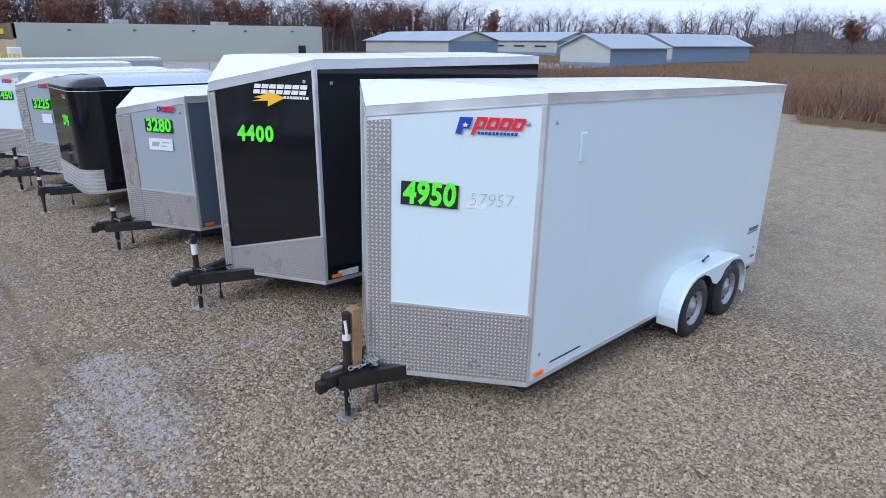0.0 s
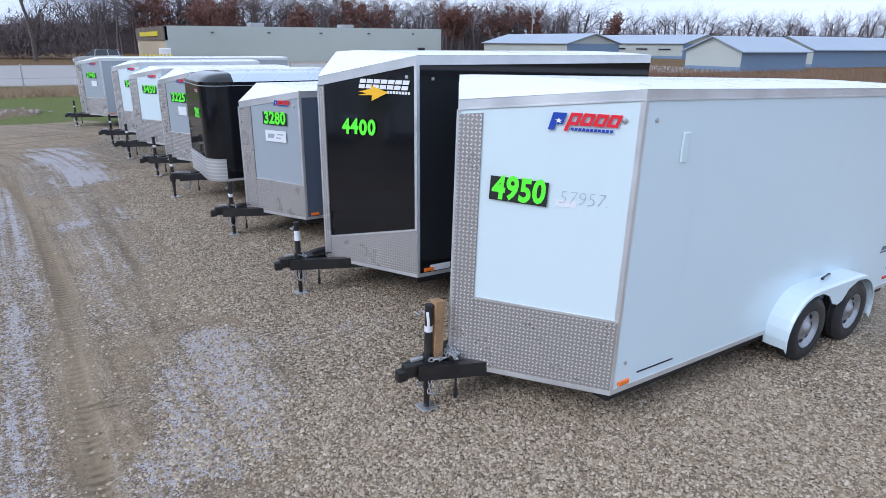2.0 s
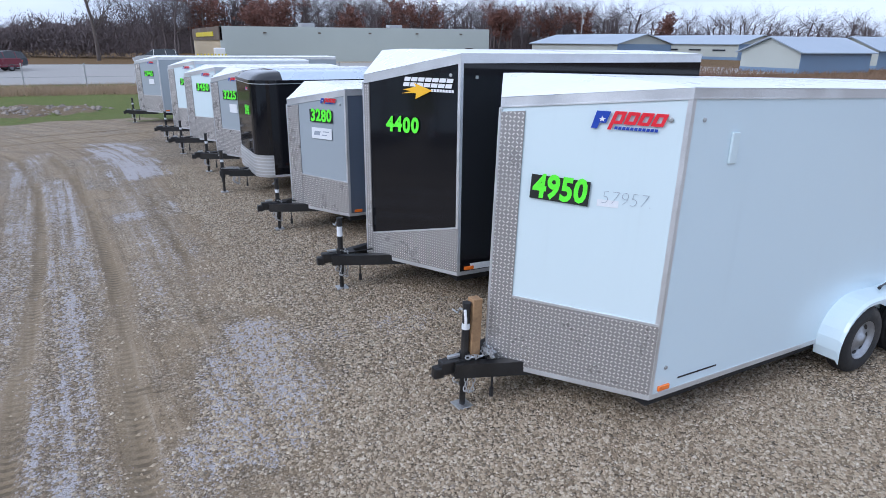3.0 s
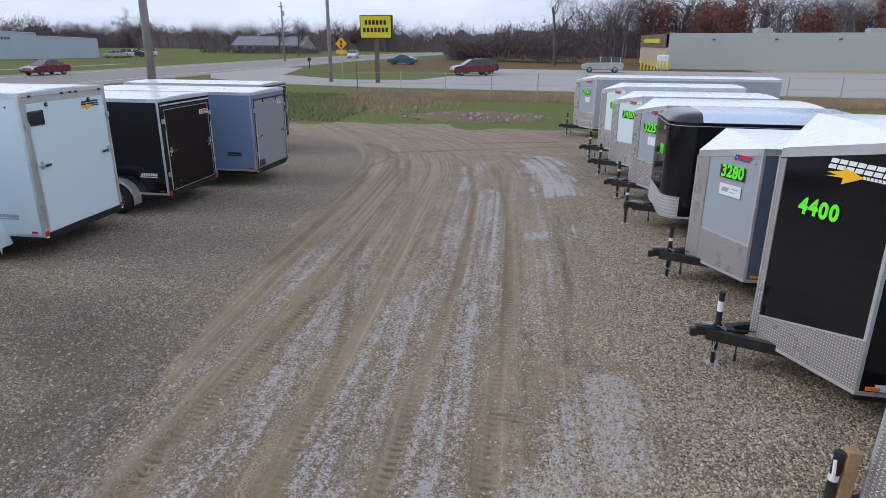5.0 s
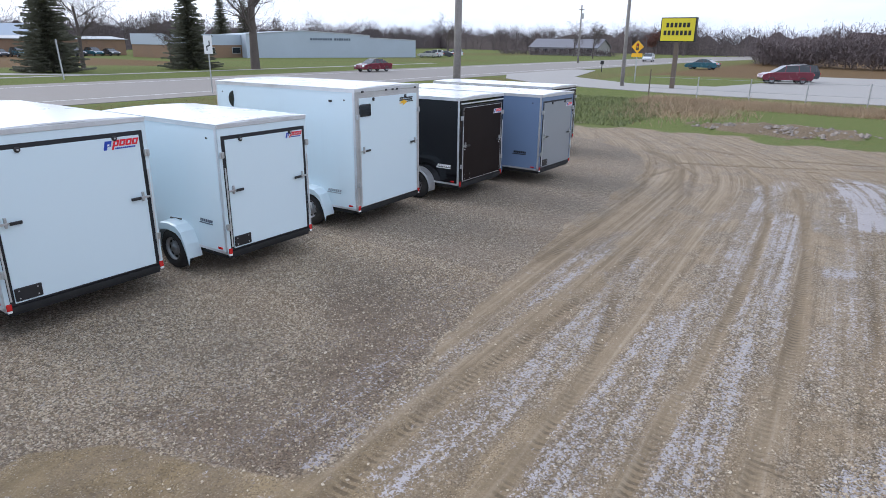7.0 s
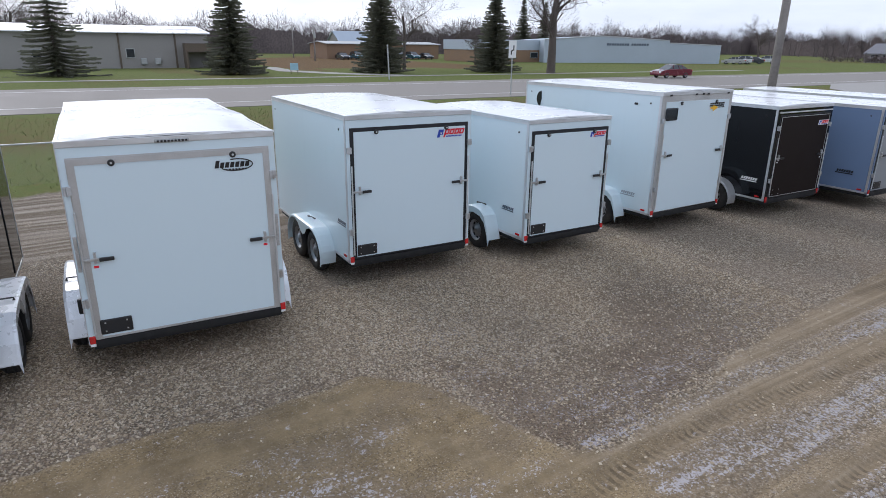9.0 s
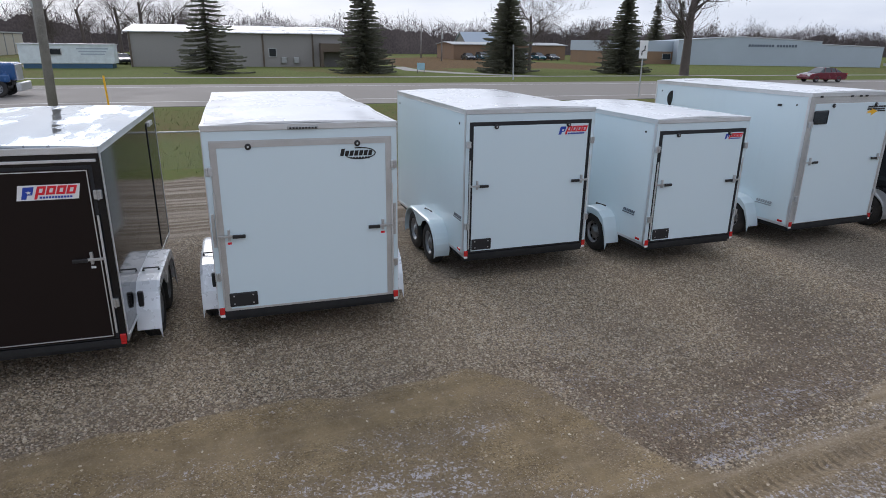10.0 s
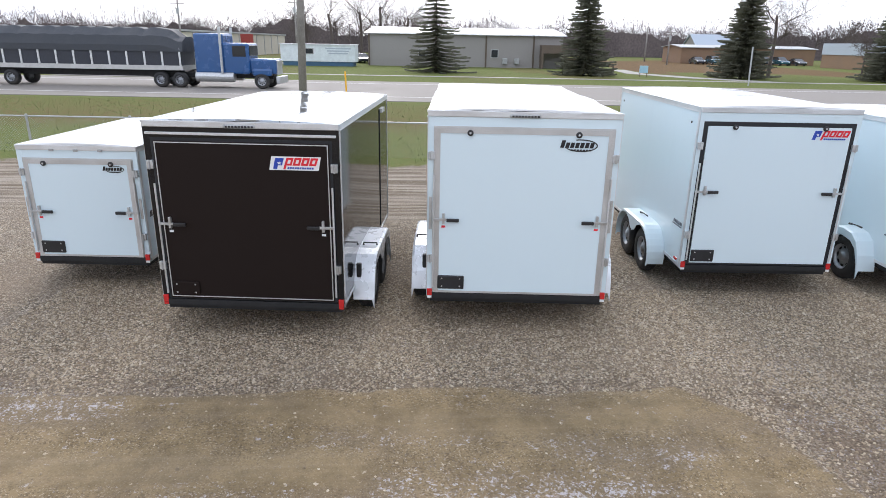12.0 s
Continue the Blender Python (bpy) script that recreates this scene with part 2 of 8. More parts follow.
def lathe(profile, n=24, axis="y", caps=True):
    """Turns (radius, along) pairs round an axis."""
    bm = bmesh.new()
    rings = []
    for r, h in profile:
        ring = []
        for k in range(n):
            c, s = math.cos(2 * math.pi * k / n) * r, math.sin(2 * math.pi * k / n) * r
            ring.append(bm.verts.new((c, h, s) if axis == "y" else (c, s, h)))
        rings.append(ring)
    for a_, b_ in zip(rings, rings[1:]):
        for k in range(n):
            bm.faces.new((a_[k], a_[(k + 1) % n], b_[(k + 1) % n], b_[k]))
    if caps:
        bm.faces.new(rings[0])
        bm.faces.new(rings[-1])
    bmesh.ops.recalc_face_normals(bm, faces=list(bm.faces))
    return bm


def band(bm, pts, zlo, zhi, out=0.0, thick=0.01):
    """A strip that follows pts in plan, from zlo to zhi (one value or one per point); its outer face lies `out` outside the line. UVs in metres."""
    n = len(pts)
    zlo = zlo if isinstance(zlo, (list, tuple)) else [zlo] * n
    zhi = zhi if isinstance(zhi, (list, tuple)) else [zhi] * n
    P = [Vector(p) for p in pts]
    uvl = bm.loops.layers.uv.verify()
    nor = []
    for i in range(n):
        ds = []
        if i > 0:
            ds.append((P[i] - P[i - 1]).normalized())
        if i < n - 1:
            ds.append((P[i + 1] - P[i]).normalized())
        ns = [Vector((d.y, -d.x)) for d in ds]
        v = sum(ns, Vector((0, 0))).normalized()
        nor.append(v / max(0.4, v.dot(ns[0])))
    rows, u = [], [0.0]
    for i in range(1, n):
        u.append(u[-1] + (P[i] - P[i - 1]).length)
    for i in range(n):
        o, q = P[i] + nor[i] * out, P[i] + nor[i] * (out - thick)
        rows.append([bm.verts.new((o.x, o.y, zlo[i])), bm.verts.new((o.x, o.y, zhi[i])), bm.verts.new((q.x, q.y, zhi[i])), bm.verts.new((q.x, q.y, zlo[i]))])
    for i in range(n - 1):
        for k in range(4):
            f = bm.faces.new((rows[i][k], rows[i + 1][k], rows[i + 1][(k + 1) % 4], rows[i][(k + 1) % 4]))
            if k == 0:
                for lp, (uu, vv) in zip(f.loops, ((u[i], zlo[i]), (u[i + 1], zlo[i + 1]), (u[i + 1], zhi[i + 1]), (u[i], zhi[i]))):
                    lp[uvl].uv = (uu, vv)
            else:
                for lp in f.loops:
                    lp[uvl].uv = (lp.vert.co.x + lp.vert.co.y, lp.vert.co.z)
    bm.faces.new(rows[0])
    bm.faces.new(list(reversed(rows[-1])))
    return bm


def strip(pts, zlo, zhi, out=0.0, thick=0.01):
    return band(bmesh.new(), pts, zlo, zhi, out, thick)


def flat(polys, depth=0.002):
    """Outlines in the xy plane, given a small thickness along z."""
    bm = bmesh.new()
    for poly in polys:
        lo = [bm.verts.new((x, y, 0)) for x, y in poly]
        hi = [bm.verts.new((x, y, depth)) for x, y in poly]
        k = len(poly)
        bm.faces.new(hi)
        bm.faces.new(list(reversed(lo)))
        for i in range(k):
            bm.faces.new((lo[i], lo[(i + 1) % k], hi[(i + 1) % k], hi[i]))
    bmesh.ops.recalc_face_normals(bm, faces=list(bm.faces))
    return bm


def rect(x0, x1, y0, y1, lean=0.0):
    return [(x0 + lean * y0, y0), (x1 + lean * y0, y0), (x1 + lean * y1, y1), (x0 + lean * y1, y1)]


def oval(cx, cy, rx, ry, n=20, a0=0.0, a1=360.0):
    return [(cx + rx * math.cos(radians(a0 + (a1 - a0) * k / n)), cy + ry * math.sin(radians(a0 + (a1 - a0) * k / n))) for k in range(n)]


def facing(origin, right, up):
    """The pose that puts a flat shape at origin with these right and up directions."""
    r = Vector(right).normalized()
    u = Vector(up)
    u = (u - r * u.dot(r)).normalized()
    n = r.cross(u)
    m = Matrix((r, u, n)).transposed().to_4x4()
    return Matrix.Translation(origin) @ m


def numerals(text, size, bold=0.0, depth=0.002, shear=0.0, squeeze=1.0):
    cu = bpy.data.curves.new("numerals", "FONT")
    cu.body, cu.size, cu.offset, cu.extrude, cu.shear = text, size, bold, depth / 2, shear
    cu.align_x, cu.align_y = "CENTER", "CENTER"
    cu.resolution_u = 3
    tmp = new("numerals", cu)
    bpy.context.view_layer.update()
    me = bpy.data.meshes.new_from_object(tmp.evaluated_get(bpy.context.evaluated_depsgraph_get()))
    bpy.data.objects.remove(tmp)
    bm = bmesh.new()
    bm.from_mesh(me)
    bpy.data.meshes.remove(me)
    for v in bm.verts:
        v.co.x *= squeeze
    return bm


def put(ob, m):
    ob.matrix_basis = m
    return ob

# ---------------------------------------------------------------- cargo trailers
# Local frame of a trailer: x forward to the coupler, y to its left, z up; x = 0 at the rear wall, ground at z = 0.
WHEEL_CACHE = {}


def wheel_meshes():
    if WHEEL_CACHE:
        return WHEEL_CACHE
    R, wd = 0.335, 0.205
    prof = [(0.19, -wd / 2 + 0.012), (0.235, -wd / 2), (R - 0.045, -wd / 2 + 0.004), (R - 0.012, -wd / 2 + 0.03), (R, -wd / 2 + 0.055)]
    for h in (-0.045, -0.02, 0.02, 0.045):
        prof += [(R, h - 0.008), (R - 0.009, h - 0.004), (R - 0.009, h + 0.004), (R, h + 0.008)]
    prof += [(R, wd / 2 - 0.055), (R - 0.012, wd / 2 - 0.03), (R - 0.045, wd / 2 - 0.004), (0.235, wd / 2), (0.19, wd / 2 - 0.012)]
    WHEEL_CACHE["tyre"] = lathe(prof, 28, caps=False)
    WHEEL_CACHE["rim"] = lathe([(0.198, -0.06), (0.2, 0.085), (0.186, 0.09), (0.176, 0.06), (0.16, 0.035), (0.12, 0.04), (0.09, 0.062), (0.06, 0.064), (0.055, 0.085), (0.0, 0.087)], 30)
    slots = bmesh.new()
    for a_ in (0.0,):
        c = Vector((math.cos(a_) * 0.139, 0.042, math.sin(a_) * 0.139))
        rad, tan = Vector((math.cos(a_), 0, math.sin(a_))), Vector((-math.sin(a_), 0, math.cos(a_)))
        vs = [slots.verts.new(c + rad * 0.019 * math.cos(q) + tan * 0.036 * math.sin(q)) for q in [2 * math.pi * j / 10 for j in range(10)]]
        slots.faces.new(vs)
        hi = [slots.verts.new(v.co + Vector((0, 0.003, 0))) for v in vs]
        slots.faces.new(list(reversed(hi)))
        for j in range(10):
            slots.faces.new((vs[j], vs[(j + 1) % 10], hi[(j + 1) % 10], hi[j]))
    WHEEL_CACHE["slots"] = slots
    return WHEEL_CACHE


WHEEL_OBS = {}


def dress_wheel(w):
    o = new("rim", WHEEL_OBS["rim"])
    o.parent = w
    for k in range(8):
        q = new("rim_slot", WHEEL_OBS["slots"])
        q.parent = w
        q.matrix_basis = Matrix.Rotation(2 * math.pi * k / 8, 4, "Y")


def wheel(parent, x, y, side):
    """side +1: the outer face looks to the trailer's left."""
    if not WHEEL_OBS:
        c = wheel_meshes()
        for key, mat, nm in (("tyre", RUBBER, "tyre"), ("rim", RIM, "rim"), ("slots", DARK, "rim_slot")):
            me = bpy.data.meshes.new(nm)
            c[key].to_mesh(me)
            c[key].free()
            me.materials.append(mat)
            me.polygons.foreach_set("use_smooth", [key != "slots"] * len(me.polygons))
            WHEEL_OBS[key] = me
    w = new("wheel", WHEEL_OBS["tyre"])
    w.parent = parent
    w.matrix_basis = Matrix.Translation((x, y, 0.332)) @ (Matrix.Identity(4) if side > 0 else Matrix.Rotation(math.pi, 4, "Z")) @ Matrix.Rotation(random.random() * 6, 4, "Y")
    dress_wheel(w)
    w["label"] = "black rubber tyre on a silver steel rim"


def fender(parent, xs, w, side, mat, over=0.25, boxy=False):
    """An arched wheel cover over axles at xs; its top runs round the wheels and its outer lip hangs down."""
    r = 0.40
    lo, hi = min(xs), max(xs)
    prof = []
    if boxy:
        prof = [(lo - 0.47, 0.27), (lo - 0.42, 0.48), (lo - 0.33, 0.67), (lo - 0.2, 0.76), (lo - 0.02, 0.785), (hi + 0.02, 0.785), (hi + 0.2, 0.76), (hi + 0.33, 0.67), (hi + 0.42, 0.48), (hi + 0.47, 0.27)]
    for k in range(0 if boxy else 9):
        a_ = radians(196 - 106 * k / 8)
        prof.append((lo + r * 1.08 * math.cos(a_), 0.34 + r * math.sin(a_)))
    for k in range(0 if boxy else 9):
        a_ = radians(90 - 106 * k / 8)
        prof.append((hi + r * 1.08 * math.cos(a_), 0.34 + r * math.sin(a_)))
    lip = 0.12 if boxy else 0.045
    bm = bmesh.new()
    uvl = bm.loops.layers.uv.verify()
    y0, y1 = side * (w / 2 - 0.01), side * (w / 2 + over)
    rows = []
    for x, z in prof:
        rows.append([bm.verts.new((x, y0, z)), bm.verts.new((x, y1 - side * 0.03, z)), bm.verts.new((x, y1, z - 0.015)), bm.verts.new((x, y1, z - lip)),
                     bm.verts.new((x, y1 - side * 0.006, z - lip)), bm.verts.new((x, y1 - side * 0.03, z - 0.012)), bm.verts.new((x, y0, z - 0.012))])
    ln = 0.0
    for i in range(len(rows) - 1):
        step = (Vector((*prof[i + 1], 0)) - Vector((*prof[i], 0))).length
        for k in range(6):
            f = bm.faces.new((rows[i][k], rows[i + 1][k], rows[i + 1][k + 1], rows[i][k + 1]))
            for lp in f.loops:
                lp[uvl].uv = (ln + (step if lp.vert in rows[i + 1] else 0), lp.vert.co.y)
        ln += step
    for end in (rows[0], rows[-1]):
        bm.faces.new(end)
    # gusset between the wheels
    if hi - lo > 0.3:
        mid, h = (lo + hi) / 2, 0.34 + r - 0.035
        pts = [(mid - 0.40, h), (mid + 0.40, h), (mid + 0.2, h - 0.07), (mid + 0.1, h - 0.17), (mid, h - 0.2), (mid - 0.1, h - 0.17), (mid - 0.2, h - 0.07)]
        a_ = [bm.verts.new((x, y1 - side * 0.002, z)) for x, z in pts]
        b_ = [bm.verts.new((x, y1 - side * 0.012, z)) for x, z in pts]
        bm.faces.new(a_), bm.faces.new(list(reversed(b_)))
        for i in range(len(pts)):
            bm.faces.new((a_[i], a_[(i + 1) % len(pts)], b_[(i + 1) % len(pts)], b_[i]))
    bmesh.ops.recalc_face_normals(bm, faces=list(bm.faces))
    fo = part("fender", bm, mat, parent, "wheel fender", smooth=False)
    # strap handle or prop rod on top
    m_ = (lo + hi) / 2
    zt = (0.785 if boxy else 0.34 + r)
    if boxy and mat is TREAD_BRIGHT:
        part("fender_light", boxes((lo - 0.40, lo - 0.345, side * (w / 2 + 0.055) - 0.03, side * (w / 2 + 0.055) + 0.03, 0.5, 0.7), bevel=0.012), PLASTIC, fo, "dark oblong fender light")
        part("grab_handle", tubes(([(lo + 0.1, side * (w / 2 + 0.04), zt), (lo + 0.1, side * (w / 2 + 0.04), zt + 0.03), (lo + 0.1, side * (w / 2 + over - 0.04), zt + 0.03), (lo + 0.1, side * (w / 2 + over - 0.04), zt)], [0.016, 0.009, 0.009, 0.016]), n=6), PLASTIC, fo)
    else:
        part("grab_handle", tubes(([(m_ - 0.1, side * (w / 2 + 0.05), zt + 0.022), (m_ + 0.02, side * (w / 2 + 0.07), zt + 0.03), (m_ + 0.13, side * (w / 2 + 0.09), zt + 0.022)], [0.014, 0.008, 0.016]), n=6), PLASTIC, fo)


def lerp(p, q, k):
    return (p[0] + (q[0] - p[0]) * k, p[1] + (q[1] - p[1]) * k)


FRONT_RADIUS = 0.36


def outline(L, N, w, style):
    h = w / 2
    if style == "round":
        r = FRONT_RADIUS
        pts = [(0, -h)]
        pts += [(L + N - r + r * math.sin(radians(q)), -h + r - r * math.cos(radians(q))) for q in range(0, 91, 10)]
        pts += [(L + N - r + r * math.cos(radians(q)), h - r + r * math.sin(radians(q))) for q in range(0, 91, 10)]
        return pts + [(0, h)]
    return [(0, -h), (L, -h), (L + N, 0), (L, h), (0, h)]


def shell(t, L, N, w, z0, z1, nz, style, mats):
    """Walls, roof, trims and floor frame. Returns the plan outline."""
    pts = outline(L, N, w, style)
    top = [z1] * len(pts) if style == "round" else [z1, z1, nz, z1, z1]
    if style == "round":
        part("body", strip(pts, z0 + 0.02, z1, 0.0, 0.035), mats["skin"], t, "trailer side walls", smooth=False)
    else:
        part("side_wall", strip([pts[0], pts[1]], z0 + 0.02, z1, 0.0, 0.035), mats["side"], t)
        part("nose_wall", strip([pts[1], pts[2], pts[3]], z0 + 0.02, [z1, nz, z1], 0.0, 0.035), mats["skin"], t)
        part("side_wall", strip([pts[3], pts[4]], z0 + 0.02, z1, 0.0, 0.035), mats["side"], t)
    part("floor_frame", boxes((0.03, L - 0.02, -w / 2 + 0.04, w / 2 - 0.04, z0 - 0.09, z0 + 0.06)), UNDER, t)
    # bottom rail and top band
    part("bottom_rail", strip(pts, z0 - 0.012, z0 + 0.03, 0.006, 0.03), mats["rail"], t)
    lo = [q - mats.get("band", 0.085) for q in top]
    part("top_trim", strip(pts, lo, [q + 0.012 for q in top], 0.005, 0.03), mats["trim"], t)
    part("drip_edge", strip(pts, [q - 0.006 for q in lo], [q + 0.004 for q in lo], 0.010, 0.02), mats["rail"], t)
    # roof: gently crowned sheet, and the sloping sheet over the nose
    bm = bmesh.new()
    if style == "round":
        rows = []
        ncol, e = 13, mats.get("roof_rise", 0.2)
        xs = [0.0, L * 0.5, L + N - 0.55, L + N - 0.36, L + N - 0.2, L + N - 0.09, L + N - 0.02]
        fall = [1, 1, 1, 0.93, 0.76, 0.46, 0.0]
        for x, f in zip(xs, fall):
            row = []
            for k in range(ncol):
                s = -1 + 2 * k / (ncol - 1)
                half = w / 2 + 0.004
                if x > L + N - FRONT_RADIUS:
                    half = w / 2 - FRONT_RADIUS + math.sqrt(max(0, FRONT_RADIUS ** 2 - (x - (L + N - FRONT_RADIUS)) ** 2)) + 0.004
                zz = z1 + e * f * (1 - abs(s) ** 6) ** 0.6
                row.append(bm.verts.new((x, s * half, zz)))
            rows.append(row)
        for i, (a_, b_) in enumerate(zip(rows, rows[1:])):
            for k in range(ncol - 1):
                fc = bm.faces.new((a_[k], b_[k], b_[k + 1], a_[k + 1]))
                fc.material_index = 1 if i >= 2 else 0
        bm.faces.new([r_ for r_ in rows[0]])
        bmesh.ops.recalc_face_normals(bm, faces=list(bm.faces))
        ro = part("roof", bm, mats["roof"], t, "rounded sheet roof with a dark moulded front cap", smooth=True)
        ro.data.materials.append(mats["skin"])
    else:
        nx, ny, cr = 9, 9, 0.03
        rows = []
        for i in range(nx):
            x = L * i / (nx - 1)
            row = []
            for k in range(ny):
                s = -1 + 2 * k / (ny - 1)
                wr = mats.get("wrinkle", 0.0) * math.sin(x * 9.0 + 2.2 * noise.noise(Vector((x * 1.3, s * 3, 0)))) * abs(s) ** 1.5
                row.append(bm.verts.new((x - (0.012 if i == 0 else 0), s * (w / 2 + 0.01), z1 + 0.014 + cr * (1 - s * s) + wr)))
            rows.append(row)
        for a_, b_ in zip(rows, rows[1:]):
            for k in range(ny - 1):
                bm.faces.new((a_[k], b_[k], b_[k + 1], a_[k + 1]))
        tip = bm.verts.new((L + N + 0.012, 0, nz + 0.014))
        for k in range(ny - 1):
            bm.faces.new((rows[-1][k], tip, rows[-1][k + 1]))
        skirt = [bm.verts.new((v.co.x, v.co.y, v.co.z - 0.02)) for v in rows[0]]
        for k in range(ny - 1):
            bm.faces.new((rows[0][k], rows[0][k + 1], skirt[k + 1], skirt[k]))
        bmesh.ops.recalc_face_normals(bm, faces=list(bm.faces))
        part("roof", bm, mats["roof"], t, "white sheet roof", smooth=False)
        # corner posts at the front
        for s in (-1, 1):
            p = (L, s * w / 2)
            q = lerp(p, (L + N, 0), 0.022)
            path = [(L - 0.03, p[1]), p, q] if s < 0 else [q, p, (L - 0.03, p[1])]
            part("corner_trim", strip(path, z0 + 0.03, z1 - 0.06, 0.006, 0.02), mats["corner"], t)
    return pts


def rear_wall(t, w, z0, z1, s):
    """Rear frame, ramp door and all its ironwork. s: the style of this trailer."""
    h, H = w / 2, z1 - z0
    post = s.get("post", 0.07)
    head = s.get("head", 0.17)
    part("rear_frame", boxes((-0.012, 0.03, -h + 0.004, -h + post, z0 - 0.02, z1 - 0.02), (-0.012, 0.03, h - post, h - 0.004, z0 - 0.02, z1 - 0.02),
                             (-0.010, 0.03, -h + post, h - post, z1 - head, z1 - 0.02)), s["frame"], t)
    part("rear_roof_cap", boxes((-0.02, 0.03, -h, h, z1 - 0.05, z1 + 0.018), bevel=0.006), s["cap"], t)
    if s.get("hinge_rail"):
        part("hinge_rail", boxes((-0.03, -0.008, -h + 0.03, h - 0.03, z1 - 0.128, z1 - 0.1), bevel=0.004), ALU, t, "bright hinge rail over the door")
    part("rear_bumper", boxes((-0.03, 0.04, -h + 0.06, h - 0.06, z0 - 0.032, z0 + 0.035), bevel=0.004), UNDER, t)
    dz0, dz1, dy = z0 + 0.045, z1 - head - 0.012, h - post - 0.012
    part("door_seal", boxes((-0.016, 0.02, -dy - 0.0115, dy + 0.0115, dz0, dz1 + 0.0115)), s["seal"], t)
    g = s.get("gap", 0.022)
    door = part("rear_door", boxes((-0.028, 0.01, -dy + g, dy - g, dz0 + g * 0.6, dz1 - g), bevel=0.004), s["door"], t, s.get("door_label", "rear ramp door"))
    fr = s.get("door_frame", 0.0)
    if fr:
        part("door_frame", boxes((-0.034, -0.02, -dy, -dy + fr, dz0, dz1), (-0.034, -0.02, dy - fr, dy, dz0, dz1), (-0.034, -0.02, -dy + fr, dy - fr, dz1 - fr, dz1),
                                 (-0.033, -0.02, -dy + fr, dy - fr, dz0, dz0 + 0.025)), s["frame_metal"], door)
    if s.get("outline"):
        e = 0.03
        part("door_edging", boxes((-0.033, -0.02, -dy + e, -dy + e + 0.010, dz0 + e, dz1 - e), (-0.033, -0.02, dy - e - 0.010, dy - e, dz0 + e, dz1 - e),
                                  (-0.033, -0.02, -dy + e, dy - e, dz1 - e - 0.010, dz1 - e), (-0.033, -0.02, -dy + e, dy - e, dz0 + e, dz0 + e + 0.010)), ALU, door)
    # cam bars, hinges, handles
    for sd in (-1, 1):
        yb = sd * (dy + 0.006)
        part("cam_bar", tubes(([(-0.05, yb, z0 + 0.12), (-0.05, yb, z0 + 0.12 + H * 0.62)], 0.011), n=8), s.get("bar", ALU), t)
        for zz in (z0 + 0.22 * H, z0 + 0.78 * H):
            hb = part("hinge", boxes((-0.052, -0.012, min(yb - sd * 0.01, yb + sd * 0.062), max(yb - sd * 0.01, yb + sd * 0.062), zz - 0.045, zz + 0.045), bevel=0.006), ZINC, t)
            part("hinge_pin", tubes(([(-0.056, yb + sd * 0.03, zz - 0.05), (-0.056, yb + sd * 0.03, zz + 0.05)], 0.009), n=6), ZINC, hb)
        zh = z0 + s.get("handle", 0.5) * H
        hb = part("latch_bar", boxes((-0.062, -0.046, min(yb, yb - sd * 0.16), max(yb, yb - sd * 0.16), zh - 0.014, zh + 0.014), bevel=0.003), ZINC, t)
        part("latch_grip", boxes((-0.07, -0.044, min(yb - sd * 0.15, yb - sd * 0.29), max(yb - sd * 0.15, yb - sd * 0.29), zh - 0.02 - 0.006, zh + 0.02 - 0.006), bevel=0.007), s.get("grip", PLASTIC), hb, "black grip")
        part("latch_keeper", boxes((-0.06, -0.026, yb - sd * 0.115 - 0.014, yb - sd * 0.115 + 0.014, zh - 0.05, zh + 0.075), bevel=0.004), ZINC, hb)
        if s.get("warning"):
            part("warning_label", boxes((-0.030, -0.027, yb - sd * 0.115 - 0.022, yb - sd * 0.115 + 0.022, zh - 0.1, zh - 0.075)), LOGO_RED if s["warning"] == "red" else PAPER, t)
        # tail light at the foot of the post
        tl = part("tail_light", boxes((-0.03, -0.008, sd * (h - 0.035) - 0.03, sd * (h - 0.035) + 0.03, z0 + 0.0, z0 + 0.085), bevel=0.006), RED_LENS, t, "red tail light")
        part("reflector", boxes((-0.028, -0.010, sd * (h - 0.035) - 0.026, sd * (h - 0.035) + 0.026, z0 - 0.03, z0 - 0.002)), s.get("refl", CLEAR), tl)
        if s.get("vents", True):
            yv = s.get("vent_y", 0.28) * w
            vo = part("door_bumper", put_bm(lathe([(0.034, 0), (0.034, 0.016), (0.02, 0.024), (0.0, 0.024)], 16), facing_m((-0.03, sd * yv, dz1 - 0.055))), PLASTIC, t)
            part("door_bumper_centre", put_bm(lathe([(0.012, 0.02), (0.012, 0.028), (0.0, 0.028)], 10), facing_m((-0.03, sd * yv, dz1 - 0.055))), ZINC, vo)
        if s.get("reflect_strip"):
            part("light_strip", boxes((-0.020, -0.008, sd * (h - 0.035) - 0.018, sd * (h - 0.035) + 0.018, z0 + 0.38 * H, z0 + 0.56 * H), bevel=0.005), ZINC, t, "clear lens light strip")
    # plate bracket low on the left
    if s.get("plate", True):
        p = part("plate_bracket", boxes((-0.044, -0.026, dy - 0.36, dy - 0.05, dz0 + 0.05, dz0 + 0.215), bevel=0.012), s.get("plate_mat", PLASTIC), t)
        for yy in (dy - 0.31, dy - 0.10):
            for zz in (dz0 + 0.085, dz0 + 0.18):
                part("plate_bolt", boxes((-0.048, -0.04, yy - 0.008, yy + 0.008, zz - 0.008, zz + 0.008)), ZINC, p)
